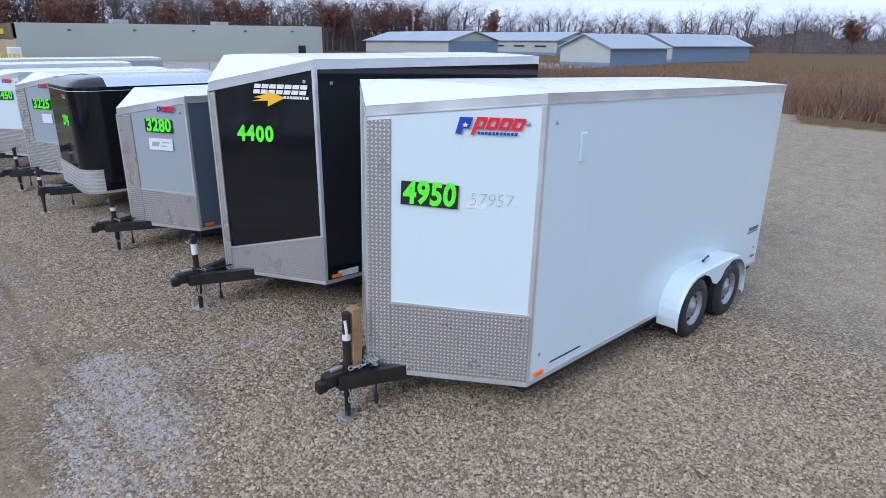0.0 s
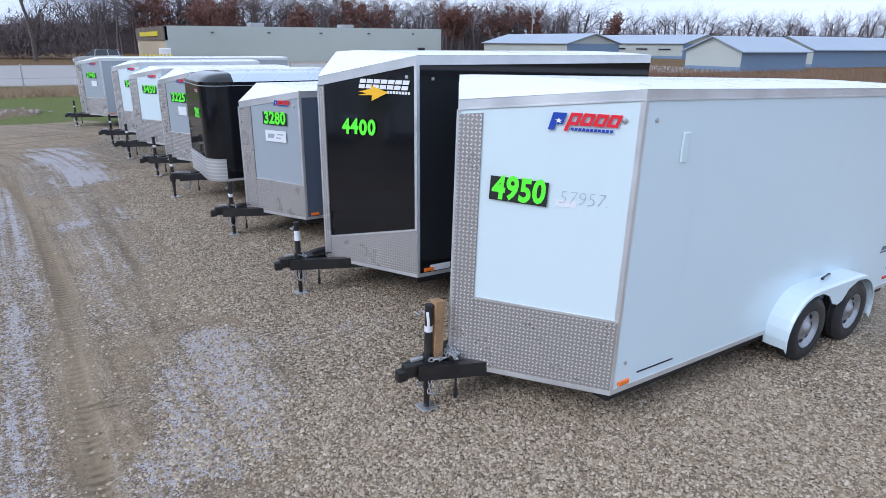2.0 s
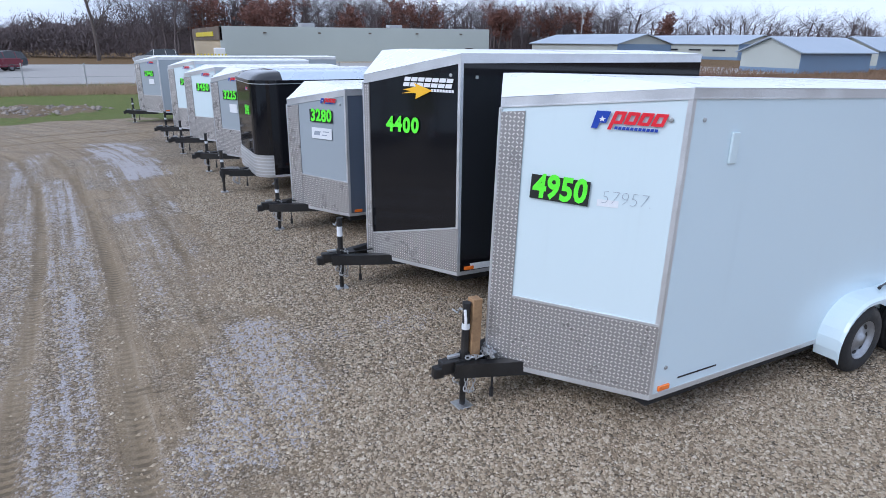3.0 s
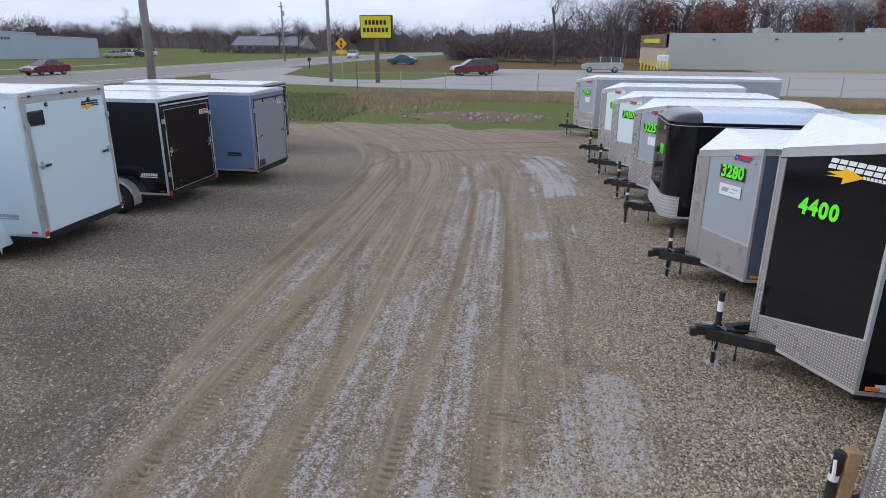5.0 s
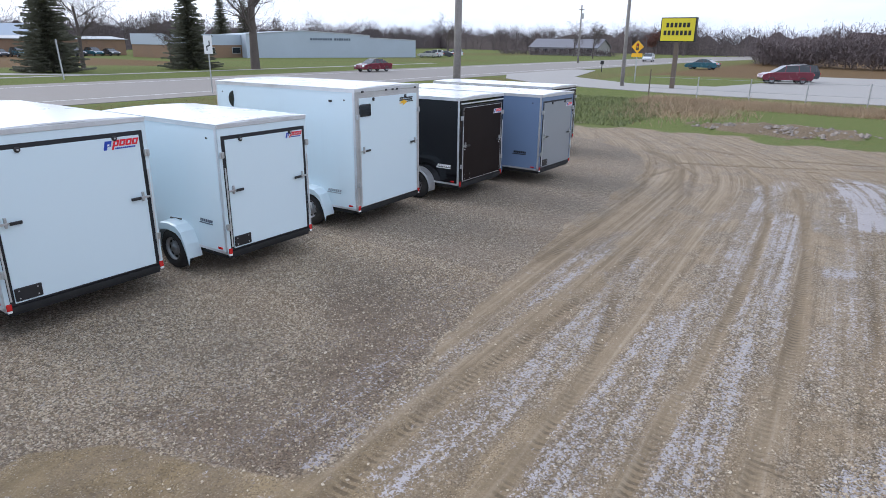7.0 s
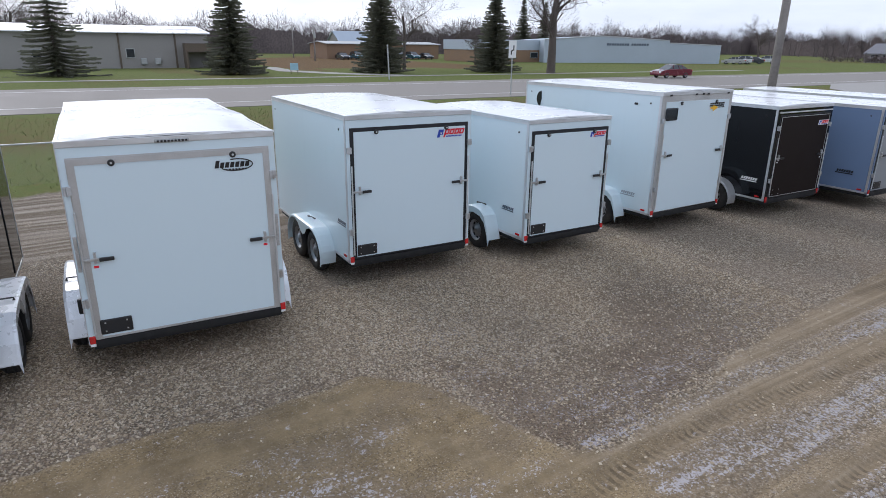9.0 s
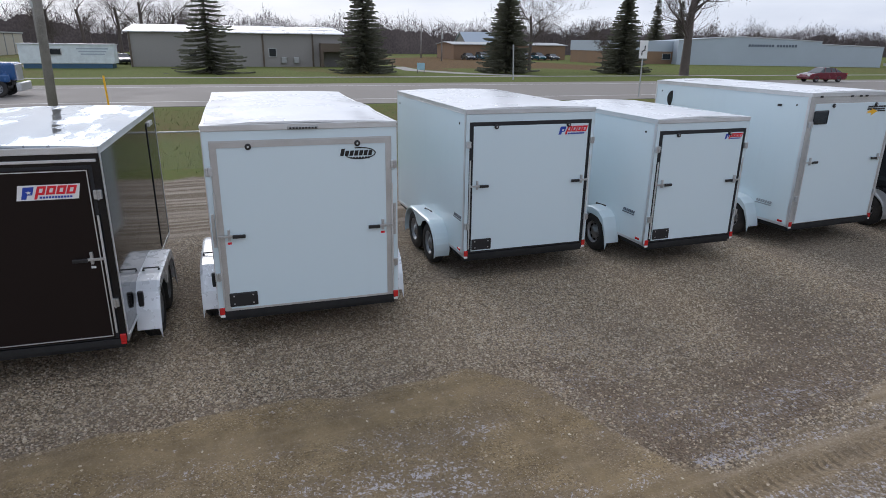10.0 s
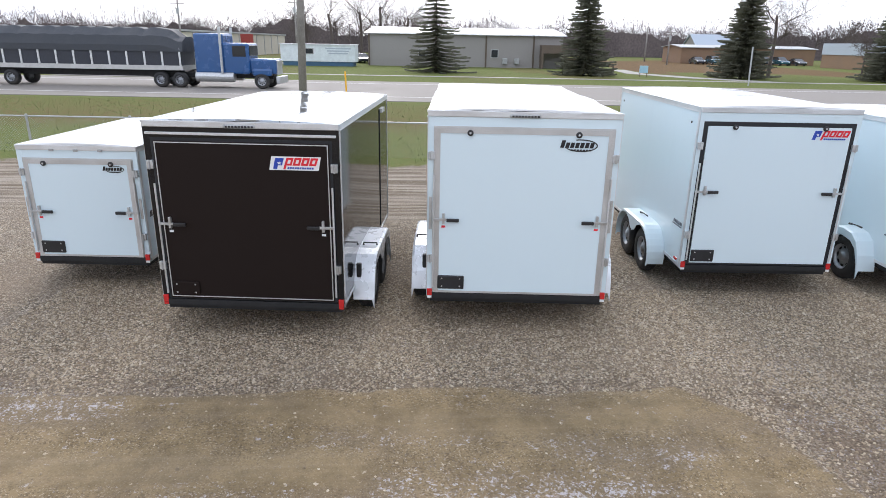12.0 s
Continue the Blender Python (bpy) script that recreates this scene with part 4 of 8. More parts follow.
def ground_masks(X, Y):
    n1, n2, n3 = lattice_noise(X, Y, 1.4, 1), lattice_noise(X, Y, 0.45, 2), lattice_noise(X, Y, 6.0, 3)
    left = np.interp(Y, [p[0] for p in LANE_LEFT], [p[1] for p in LANE_LEFT])
    right = np.interp(Y, [p[0] for p in LANE_RIGHT], [p[1] for p in LANE_RIGHT])
    wob = (n1 - 0.5) * 0.7 + (n2 - 0.5) * 0.4
    dirt = smooth(X - left + wob * 0.35, -0.1, 0.16) * smooth(right - X + wob, -0.4, 0.5)
    dirt = dirt * smooth(27.5 - Y + wob * 2, -1.0, 1.5)
    dirt = np.maximum(dirt, 0.75 * smooth(Y, 21.5, 24.5) * smooth(28.5 - Y + (n3 - 0.5) * 4, -1, 1) * smooth(X, -13, -9) * smooth(9 - X, -1, 3))
    frost = np.zeros_like(X)
    for pts, w, k in FROST:
        d = near_line(X, Y, pts)
        frost = np.maximum(frost, k * smooth(w * 1.25 - d + (n2 - 0.5) * w * 0.7 + (n1 - 0.5) * w * 0.6, -0.1, w * 0.9))
    rut = np.zeros_like(X)
    for pts, w in RUTS:
        rut = np.maximum(rut, smooth(w * 0.75 - near_line(X, Y, pts) + (n2 - 0.5) * 0.03, -0.02, w * 0.4) * (0.45 + 0.55 * smooth(n1, 0.25, 0.6)))
    rut = rut * dirt
    packed = np.zeros_like(X)
    for pts, w in PACKED:
        packed = np.maximum(packed, 0.85 * smooth(w - near_line(X, Y, pts) + (n2 - 0.5) * w * 0.6, -0.05, w * 0.8))
    packed = packed * dirt
    frost = frost * (1 - 0.75 * packed) * (1 - 0.8 * rut)
    grass = np.maximum(smooth(-16.6 - X + (n1 - 0.5) * 1.2, -0.4, 0.6), smooth(Y - 27.0 + (n1 - 0.5) * 2.5 + (n3 - 0.5) * 3, -0.6, 1.4) * smooth(27 - X, 0, 4))
    east = smooth(X - 29.0 + (n3 - 0.5) * 3 - 0.25 * (Y - 10), -0.6, 1.0)
    grass = np.maximum(grass, east)
    mud = smooth(1.0 - np.hypot((X + 3.6 + (n1 - 0.5) * 2) / 3.4, (Y - 30.6 + (n2 - 0.5)) / 2.2) + (n2 - 0.5) * 0.4, -0.1, 0.35)
    dry = np.clip(east + 0.35 * smooth(n3, 0.4, 0.8), 0, 1)
    dry = np.maximum(dry, smooth(Y, 38.5, 39.5) * smooth(44.5 - Y, 0, 1) * smooth(X, -14, -12.5))
    dry = np.maximum(dry, 0.75 * smooth(-58 - X, 0, 4) * smooth(n3, 0.45, 0.6) * 0.6)
    dry = np.maximum(dry, 0.5 * smooth(-23.5 - X + (n1 - 0.5) * 2, 0, 1.5) * smooth(X + 36.5, 0, 0.5) * (0.7 + 0.3 * n3))
    dry = np.maximum(dry, 0.9 * smooth(-80 - X + (n3 - 0.5) * 6, 0, 4) * smooth(X + 150, 0, 10) * smooth(Y - 24 + (n1 - 0.5) * 2, 0, 3) * smooth(62 - Y + (n3 - 0.5) * 8, 0, 5))
    dry = np.maximum(dry, smooth(Y, 80, 84) * smooth(X, -30, -20) * 0.9)
    # bare strip behind the parked row, beside the grass
    track = np.maximum(packed, smooth(1.0 - np.abs(X + 14.0 + (n1 - 0.5)) / 3.0, 0, 0.35) * 0.8 * smooth(14 - Y, 0, 4))
    return dirt, frost, grass, rut, mud, dry, track


def damp_mask(X, Y, dirt):
    """Where the ground is still wet and brown: the turning place, and the stones beside the lane."""
    n1, n2 = lattice_noise(X, Y, 1.1, 21), lattice_noise(X, Y, 0.4, 22)
    left = np.interp(Y, [p[0] for p in LANE_LEFT], [p[1] for p in LANE_LEFT])
    lane = dirt * (0.45 * smooth(6.5 - Y, 0, 3) + 0.55 * smooth(3.6 - Y + (n1 - 0.5) * 1.0, 0, 1.6)) * smooth(0.5 - X, 0, 1.5)
    beside = (1 - dirt) * 1.0 * smooth(2.9 - (left - X) + (n1 - 0.5) * 1.8, 0, 2.2) * smooth(Y - 1.9 + (n2 - 0.5) * 0.5, 0, 0.9) * smooth(9.5 - Y, 0, 5) * smooth(left - X, -0.3, 0.2)
    edge = 0.45 * (1 - dirt) * smooth(0.35 - (left - X) + (n2 - 0.5) * 0.4, 0, 0.3) * smooth(left - X, -0.3, 0.1) * smooth(2.2 - Y, 0, 0.5)
    return np.clip(np.maximum(np.maximum(lane, beside), edge), 0, 1)


def ground_height(X, Y, rut, mud, dirt):
    h = (lattice_noise(X, Y, 2.2, 7) - 0.5) * 0.03 + (lattice_noise(X, Y, 0.5, 8) - 0.5) * 0.012
    fade = smooth(40 - np.hypot(X, Y - 8), 0, 15)
    h = h * fade - 0.025 * rut
    # the yard falls away gently under the trailer at the head of the row
    h -= 0.1 * smooth(X, 3.4, 6.2) * smooth(6.3 - Y, 0, 1.6) * smooth(26 - X, 0, 12)
    h += mud * (0.12 + 0.3 * (lattice_noise(X, Y, 0.6, 9) - 0.4))
    h += dirt * (lattice_noise(X + 0.075 * Y, Y * 0.15, 0.2, 11) - 0.5) * 0.012
    return h


def axis(lo, hi, step, far, grow=1.22):
    a_ = list(np.arange(lo, hi + step / 2, step))
    s = step
    while a_[-1] < far:
        s *= grow
        a_.append(a_[-1] + s)
    s = step
    while a_[0] > -far:
        s *= grow
        a_.insert(0, a_[0] - s)
    return np.array(a_)


def ground_material():
    m, nt, b = nodes_of("gravel_yard_ground")
    tc = nt.nodes.new("ShaderNodeTexCoord").outputs["Object"]
    at = nt.nodes.new("ShaderNodeAttribute")
    at.attribute_name = "cover"
    s1 = nt.nodes.new("ShaderNodeSeparateColor")
    nt.links.new(at.outputs["Color"], s1.inputs[0])
    at2 = nt.nodes.new("ShaderNodeAttribute")
    at2.attribute_name = "wear"
    s2 = nt.nodes.new("ShaderNodeSeparateColor")
    nt.links.new(at2.outputs["Color"], s2.inputs[0])
    dirt, frost, grass = s1.outputs[0], s1.outputs[1], s1.outputs[2]
    rut, mud, dry = s2.outputs[0], s2.outputs[1], s2.outputs[2]
    packed, damp = at2.outputs["Alpha"], at.outputs["Alpha"]

    def times(*v):
        out = v[0]
        for q in v[1:]:
            out = mathn(nt, "MULTIPLY", out, q)
        return out

    # across and along the lane: tracks drift to the left, and curve off at its end
    xyz = nt.nodes.new("ShaderNodeSeparateXYZ")
    nt.links.new(tc, xyz.inputs[0])
    past = mathn(nt, "MAXIMUM", mathn(nt, "SUBTRACT", xyz.outputs[1], 16.0), 0.0)
    past = mathn(nt, "MINIMUM", past, 12.0)
    across = mathn(nt, "ADD", mathn(nt, "ADD", xyz.outputs[0], mathn(nt, "MULTIPLY", xyz.outputs[1], 0.07)), times(past, past, 0.035))
    lane = nt.nodes.new("ShaderNodeCombineXYZ")
    nt.links.new(across, lane.inputs[0])
    nt.links.new(xyz.outputs[1], lane.inputs[1])
    lane = lane.outputs[0]

    wob = nt.nodes.new("ShaderNodeTexNoise")
    wob.inputs["Scale"].default_value, wob.inputs["Detail"].default_value = 34.0, 2.0
    nt.links.new(tc, wob.inputs["Vector"])
    warp = nt.nodes.new("ShaderNodeVectorMath")
    warp.operation = "MULTIPLY_ADD"
    warp.inputs[1].default_value = (0.03, 0.03, 0.0)
    nt.links.new(wob.outputs["Color"], warp.inputs[0])
    nt.links.new(tc, warp.inputs[2])

    def stones(scale):
        v = nt.nodes.new("ShaderNodeTexVoronoi")
        v.inputs["Scale"].default_value = scale
        nt.links.new(warp.outputs[0], v.inputs["Vector"])
        q = nt.nodes.new("ShaderNodeSeparateColor")
        nt.links.new(v.outputs["Color"], q.inputs[0])
        return v.outputs["Distance"], q.outputs
    d1, r1 = stones(40.0)
    d2, r2 = stones(84.0)
    n_big, n_mid, n_fine = noise_tex(nt, 0.35, 5, 0.6, tc), noise_tex(nt, 2.6, 6, 0.65, tc), noise_tex(nt, 22.0, 5, 0.7, tc)
    clump = noise_tex(nt, 8.0, 4, 0.7, tc)
    # crushed stones of several kinds, dark joints between them
    cr = nt.nodes.new("ShaderNodeValToRGB")
    e = cr.color_ramp.elements
    e[0].position, e[0].color = 0.0, (0.175, 0.13, 0.083, 1)
    e[1].position, e[1].color = 1.0, (0.80, 0.71, 0.585, 1)
    for p, c in ((0.22, (0.32, 0.245, 0.165, 1)), (0.5, (0.49, 0.395, 0.285, 1)), (0.78, (0.62, 0.525, 0.405, 1))):
        q = e.new(p)
        q.color = c
    nt.links.new(r1[0], cr.inputs[0])
    grav = mixc(nt, times(ramp(nt, d1, 0.42, 0.68), 0.85), cr.outputs[0], (0.05, 0.038, 0.026))
    grav = mixc(nt, ramp(nt, r2[0], 0.72, 0.78, 0.0, 0.42), grav, (0.54, 0.475, 0.385))
    grav = mixc(nt, ramp(nt, r2[1], 0.32, 0.2, 0.0, 0.5), grav, (0.085, 0.066, 0.046))
    grav = mixc(nt, ramp(nt, clump, 0.5, 0.34, 0.0, 0.4), grav, (0.12, 0.09, 0.06))
    grav = mixc(nt, ramp(nt, clump, 0.56, 0.72, 0.0, 0.35), grav, (0.58, 0.52, 0.43))
    grav = mixc(nt, ramp(nt, n_big, 0.45, 0.7, 0.0, 0.3), grav, (0.30, 0.205, 0.12))
    grav = mixc(nt, ramp(nt, xyz.outputs[0], 5.5, 9.5, 0.0, 0.45), grav, mixc(nt, ramp(nt, n_mid, 0.3, 0.7), (0.40, 0.335, 0.24), (0.60, 0.52, 0.40)))
    west = ramp(nt, xyz.outputs[0], -2.0, -4.5)
    grav = mixc(nt, times(west, ramp(nt, noise_tex(nt, 1.1, 5, 0.65, tc), 0.4, 0.62, 0.12, 0.5)), grav, (0.255, 0.205, 0.16))
    grav = mixc(nt, times(damp, ramp(nt, n_mid, 0.3, 0.65, 0.4, 0.85)), grav, mixc(nt, ramp(nt, r2[2], 0.3, 0.7), (0.085, 0.06, 0.04), (0.21, 0.153, 0.108)))
    # packed dirt, smooth where wheels press it, stony between
    streak = noise_tex(nt, 1.0, 4, 0.6, lane, (3.2, 0.10, 1))
    thin = noise_tex(nt, 1.0, 3, 0.55, lane, (11.0, 0.14, 1))
    dc = mixc(nt, ramp(nt, mathn(nt, "ADD", times(n_mid, 0.45), times(streak, 0.55)), 0.36, 0.64), (0.20, 0.147, 0.089), (0.325, 0.25, 0.165))
    wet = mixc(nt, ramp(nt, n_mid, 0.35, 0.65), (0.165, 0.117, 0.055), (0.275, 0.2, 0.10))
    dc = mixc(nt, times(damp, 0.75), dc, wet)
    drier = mathn(nt, "SUBTRACT", 1.0, times(damp, 0.8))
    dc = mixc(nt, times(drier, ramp(nt, thin, 0.55, 0.66, 0.0, 0.5)), dc, (0.40, 0.335, 0.255))
    dc = mixc(nt, times(drier, ramp(nt, thin, 0.45, 0.36, 0.0, 0.5)), dc, (0.125, 0.09, 0.055))
    grit = mathn(nt, "ADD", mathn(nt, "MULTIPLY", packed, -0.75), 1.0)
    dc = mixc(nt, times(ramp(nt, r2[0], 0.72, 0.8), ramp(nt, d2, 0.6, 0.3, 0.0, 0.6), grit), dc, (0.49, 0.42, 0.33))
    dc = mixc(nt, times(ramp(nt, r2[1], 0.32, 0.2, 0.0, 0.6), grit), dc, (0.085, 0.06, 0.038))
    dc = mixc(nt, times(packed, drier, 0.5), dc, mixc(nt, ramp(nt, thin, 0.42, 0.6), (0.17, 0.125, 0.075), (0.30, 0.235, 0.155)))
    stony = mathn(nt, "ADD", ramp(nt, noise_tex(nt, 1.0, 5, 0.7, lane, (1.5, 0.8, 1)), 0.47, 0.62), times(frost, 1.3), clamp=True)
    stony = times(stony, grit, ramp(nt, damp, 0.2, 0.9, 0.85, 0.4))
    dc = mixc(nt, stony, dc, mixc(nt, mathn(nt, "ADD", times(damp, 0.4), 0.25), grav, (0.225, 0.175, 0.12)))
    wv = nt.nodes.new("ShaderNodeTexWave")
    wv.bands_direction = "Y"
    wv.inputs["Scale"].default_value, wv.inputs["Distortion"].default_value, wv.inputs["Detail"].default_value = 3.4, 2.2, 2.0
    wv.inputs["Detail Scale"].default_value = 2.0
    nt.links.new(tc, wv.inputs["Vector"])
    tread = times(ramp(nt, wv.outputs["Fac"], 0.4, 0.7), rut, ramp(nt, n_mid, 0.36, 0.56))
    dc = mixc(nt, times(rut, 0.5), dc, (0.20, 0.147, 0.088))
    # dark bars across the ruts paint the shade inside the lug prints
    dc = mixc(nt, times(tread, 0.62), dc, (0.06, 0.045, 0.028))
    dmask = ramp(nt, mathn(nt, "ADD", dirt, times(mathn(nt, "SUBTRACT", n_mid, 0.5), 0.6)), 0.4, 0.6, 0.0, 0.96)
    col = mixc(nt, dmask, grav, dc)
    col = mixc(nt, times(packed, mathn(nt, "SUBTRACT", 1.0, dmask), ramp(nt, n_mid, 0.3, 0.55, 0.5, 1.0)), col, mixc(nt, ramp(nt, noise_tex(nt, 1.0, 4, 0.6, lane, (4.0, 0.12, 1)), 0.42, 0.6), (0.15, 0.115, 0.08), (0.42, 0.365, 0.30)))
    # thin frost: whole stones and grains of it, in strips
    broken = times(ramp(nt, noise_tex(nt, 1.0, 4, 0.6, lane, (6.0, 0.22, 1)), 0.36, 0.58, 0.35, 1.1), ramp(nt, noise_tex(nt, 1.0, 3, 0.6, lane, (2.2, 0.5, 1)), 0.35, 0.6, 0.6, 1.1))
    patch = mathn(nt, "ADD", times(frost, broken, ramp(nt, n_mid, 0.3, 0.6, 0.75, 1.1)), times(frost, mathn(nt, "ADD", times(mathn(nt, "SUBTRACT", thin, 0.5), 1.6), times(mathn(nt, "SUBTRACT", clump, 0.5), 1.4))))
    cell = mathn(nt, "ADD", times(r1[2], 0.5), times(r2[2], 0.35))
    fm = times(ramp(nt, mathn(nt, "SUBTRACT", times(patch, 0.66), cell), -0.1, 0.14, 0.0, 0.68), ramp(nt, frost, 0.02, 0.12))
    flake = times(ramp(nt, noise_tex(nt, 9.0, 5, 0.75, tc, (1.0, 0.7, 1)), 0.585, 0.635), ramp(nt, noise_tex(nt, 1.7, 3, 0.6, tc), 0.5, 0.62), mathn(nt, "MAXIMUM", damp, times(dirt, 0.5)), 0.75)
    fm = mathn(nt, "MAXIMUM", fm, times(flake, ramp(nt, r2[2], 0.15, 0.5)))
    col = mixc(nt, fm, col, (0.56, 0.54, 0.57))
    # grass, green and dead
    g1 = mixc(nt, ramp(nt, n_fine, 0.3, 0.7), (0.07, 0.092, 0.027), (0.18, 0.205, 0.075))
    g1 = mixc(nt, ramp(nt, n_mid, 0.45, 0.75, 0.0, 0.5), g1, (0.19, 0.16, 0.07))
    g2 = mixc(nt, ramp(nt, n_fine, 0.3, 0.7), (0.085, 0.056, 0.03), (0.21, 0.14, 0.078))
    g = mixc(nt, ramp(nt, mathn(nt, "ADD", dry, times(mathn(nt, "SUBTRACT", n_mid, 0.5), 0.6)), 0.3, 0.65), g1, g2)
    gm = ramp(nt, mathn(nt, "ADD", grass, times(mathn(nt, "SUBTRACT", n_mid, 0.5), 0.8)), 0.38, 0.6)
    col = mixc(nt, gm, col, g)
    mc = mixc(nt, ramp(nt, n_fine, 0.35, 0.7), (0.10, 0.072, 0.045), (0.30, 0.235, 0.165))
    col = mixc(nt, ramp(nt, mud, 0.2, 0.5), col, mc)
    nt.links.new(col, b.inputs["Base Color"])
    nt.links.new(mixc(nt, dmask, (0.9, 0.9, 0.9), (0.78, 0.78, 0.78)), b.inputs["Roughness"])
    nt.links.new(ramp(nt, gm, 0.0, 1.0, 0.22, 0.03), b.inputs["Specular IOR Level"])
    rock = ramp(nt, d1, 0.8, 0.1)
    h = mixc(nt, dmask, rock, mixc(nt, stony, times(n_fine, 0.6), mixc(nt, 0.5, rock, ramp(nt, d2, 0.8, 0.1))))
    h = mixc(nt, times(tread, 0.8), h, (0, 0, 0))
    h = mixc(nt, gm, h, n_fine)
    bump(nt, b, h, 0.9, 0.025)
    return m


GROUND_MAT = ground_material()


def build_ground():
    xs, ys = axis(-8.5, 7.0, 0.06, 1600), axis(-6, 24, 0.075, 1600)
    X, Y = np.meshgrid(xs, ys)
    dirt, frost, grass, rut, mud, dry, track = ground_masks(X, Y)
    Z = ground_height(X, Y, rut, mud, dirt)
    n, k = X.shape
    verts = np.stack([X.ravel(), Y.ravel(), Z.ravel()], 1)
    idx = np.arange(n * k).reshape(n, k)
    faces = np.stack([idx[:-1, :-1].ravel(), idx[:-1, 1:].ravel(), idx[1:, 1:].ravel(), idx[1:, :-1].ravel()], 1)
    me = bpy.data.meshes.new("ground")
    me.vertices.add(len(verts))
    me.vertices.foreach_set("co", verts.ravel())
    me.loops.add(faces.size)
    me.loops.foreach_set("vertex_index", faces.ravel())
    me.polygons.add(len(faces))
    me.polygons.foreach_set("loop_start", np.arange(0, faces.size, 4))
    me.polygons.foreach_set("use_smooth", np.ones(len(faces), bool))
    me.update()
    wet = damp_mask(X, Y, dirt)
    for nm, ch in (("cover", (dirt, frost, grass)), ("wear", (rut, mud, dry))):
        at = me.attributes.new(nm, "FLOAT_COLOR", "POINT")
        al = wet.ravel() if nm == "cover" else track.ravel()
        at.data.foreach_set("color", np.stack([c.ravel() for c in ch] + [al], 1).ravel())
    me.materials.append(GROUND_MAT)
    ob = new("ground", me)
    tagged(ob, "gravel trailer yard with packed dirt lane, frost patches and grass beyond", "ground", kind="structure")


build_ground()

# ---------------------------------------------------------------- the two rows of trailers
WHITE_SET = dict(skin=WHITE, side=WHITE_COOL, rail=ALU, trim=ALU, corner=ALU, roof=ROOF)
ROW_FRONT, ROW_BACK = "trailers parked nose to the lane", "trailers parked tail to the lane"


def fronted(name_label, rear_x, cy, L, N, w, z0, z1, nz, mats, s, axles, yaw=0.0, style="v", nose_up=0.0):
    m_ = pose(rear_x, cy, -L * math.sin(radians(nose_up)), 0, 0, 180 + yaw) @ Matrix.Rotation(radians(-nose_up), 4, "Y")
    t = thing("cargo_trailer", m_, name_label, "trailer", ROW_FRONT)
    m = dict(WHITE_SET)
    m.update(mats)
    shell(t, L, N, w, z0, z1, nz, style, m)
    for sd in (-1, 1):
        for x in axles:
            wheel(t, x, sd * (w / 2 + s.get("wheel_out", 0.11)), sd)
        fender(t, axles, w, sd, s.get("fender_mat", WHITE_COOL), 0.225)
        part("axle_mount", boxes((min(axles) - 0.4, max(axles) + 0.4, sd * (w / 2 - 0.16) - 0.04, sd * (w / 2 - 0.16) + 0.04, 0.3, z0)), UNDER, t)
    return t


# white trailer at the head of the row
L, N, W, Z0, Z1, NZ = 4.882, 0.756, 2.098, 0.321, 2.575, 2.439
tA = fronted("white V-nosed cargo trailer with diamond-plate nose and neon green price", 8.281, 4.173, L, N, W, Z0, Z1, NZ, dict(band=0.055), {}, (1.37, 2.26), 3.056, nose_up=1.655)
trailer_front(tA, L, N, W, Z0, Z1, NZ, dict(guard=0.593, guard_rise=0.021, cap_width=0.139))
tongue(tA, L, N, W, Z0 + 0.02, foot_x=5.86, wood=True, tall=0.1, reach=0.36, sink=0.03)
maker_badge(tA, nose_pose(L, N, W, 0.51, 2.325), 0.6)
price(tA, "4950", nose_pose(L, N, W, 0.372, 1.825) @ Matrix.Rotation(radians(-2), 4, "Z"), 0.175, True, 0.95)
o = part("marker_scrawl", numerals("57957.", 0.14, -0.005, 0.002, 0.15, 0.95), PENCIL, tA, "hand-written grey marker numbers")
put(o, nose_pose(L, N, W, 0.736, 1.805, 0.004))
part("paper_patch", flat([rect(-0.17, -0.02, -0.07, -0.02)], 0.0006), PAPER, tA).matrix_basis = nose_pose(L, N, W, 0.715, 1.81, 0.002)
part("side_vent", boxes((4.35, 4.43, W / 2, W / 2 + 0.02, 2.07, 2.29), bevel=0.008), WHITE, tA, "white plastic side vent")
model_badge(tA, left_pose(0.42, 0.8, W), 1.0)
part("side_reflector", boxes((0.1, 0.2, W / 2, W / 2 + 0.012, 0.42, 0.45)), RED_LENS, tA, "small red side marker")
for x in (L - 0.14, 0.15):
    part("side_clearance_light", put_bm(lathe([(0.016, 0), (0.016, 0.008), (0, 0.012)], 10), Matrix.Translation((x, W / 2, 2.38))), GALV, tA)
    part("side_clearance_light", put_bm(lathe([(0.016, 0), (0.016, 0.008), (0, 0.012)], 10), Matrix.Translation((x, W / 2, 0.55))), GALV, tA)
part("rail_slot", boxes((L - 0.75, L - 0.3, W / 2, W / 2 + 0.004, 0.42, 0.432)), DARK, tA)

# tall black trailer
L, N, W, Z0, Z1, NZ = 3.3, 0.642, 2.215, 0.39, 2.732, 2.484
tB = fronted("tall glossy black V-nosed cargo trailer with silver trim and neon price", 6.68, 6.686, L, N, W, Z0, Z1, NZ, dict(skin=BLACK, side=BLACK, band=0.075), dict(fender_mat=ALU), (1.0, 1.8), -1.36)
trailer_front(tB, L, N, W, Z0, Z1, NZ, dict(guard=0.541, guard_rise=-0.278, cap_width=0.06))
tongue(tB, L, N, W, Z0, foot_x=4.3, tall=0.05, label=0.12, reach=0.5)
arrow_badge(tB, nose_pose(L, N, W, 0.44, Z1 - 0.32), 0.86, LOGO_WHITE)
price(tB, "4400", nose_pose(L, N, W, 0.425, 1.98), 0.19, False)
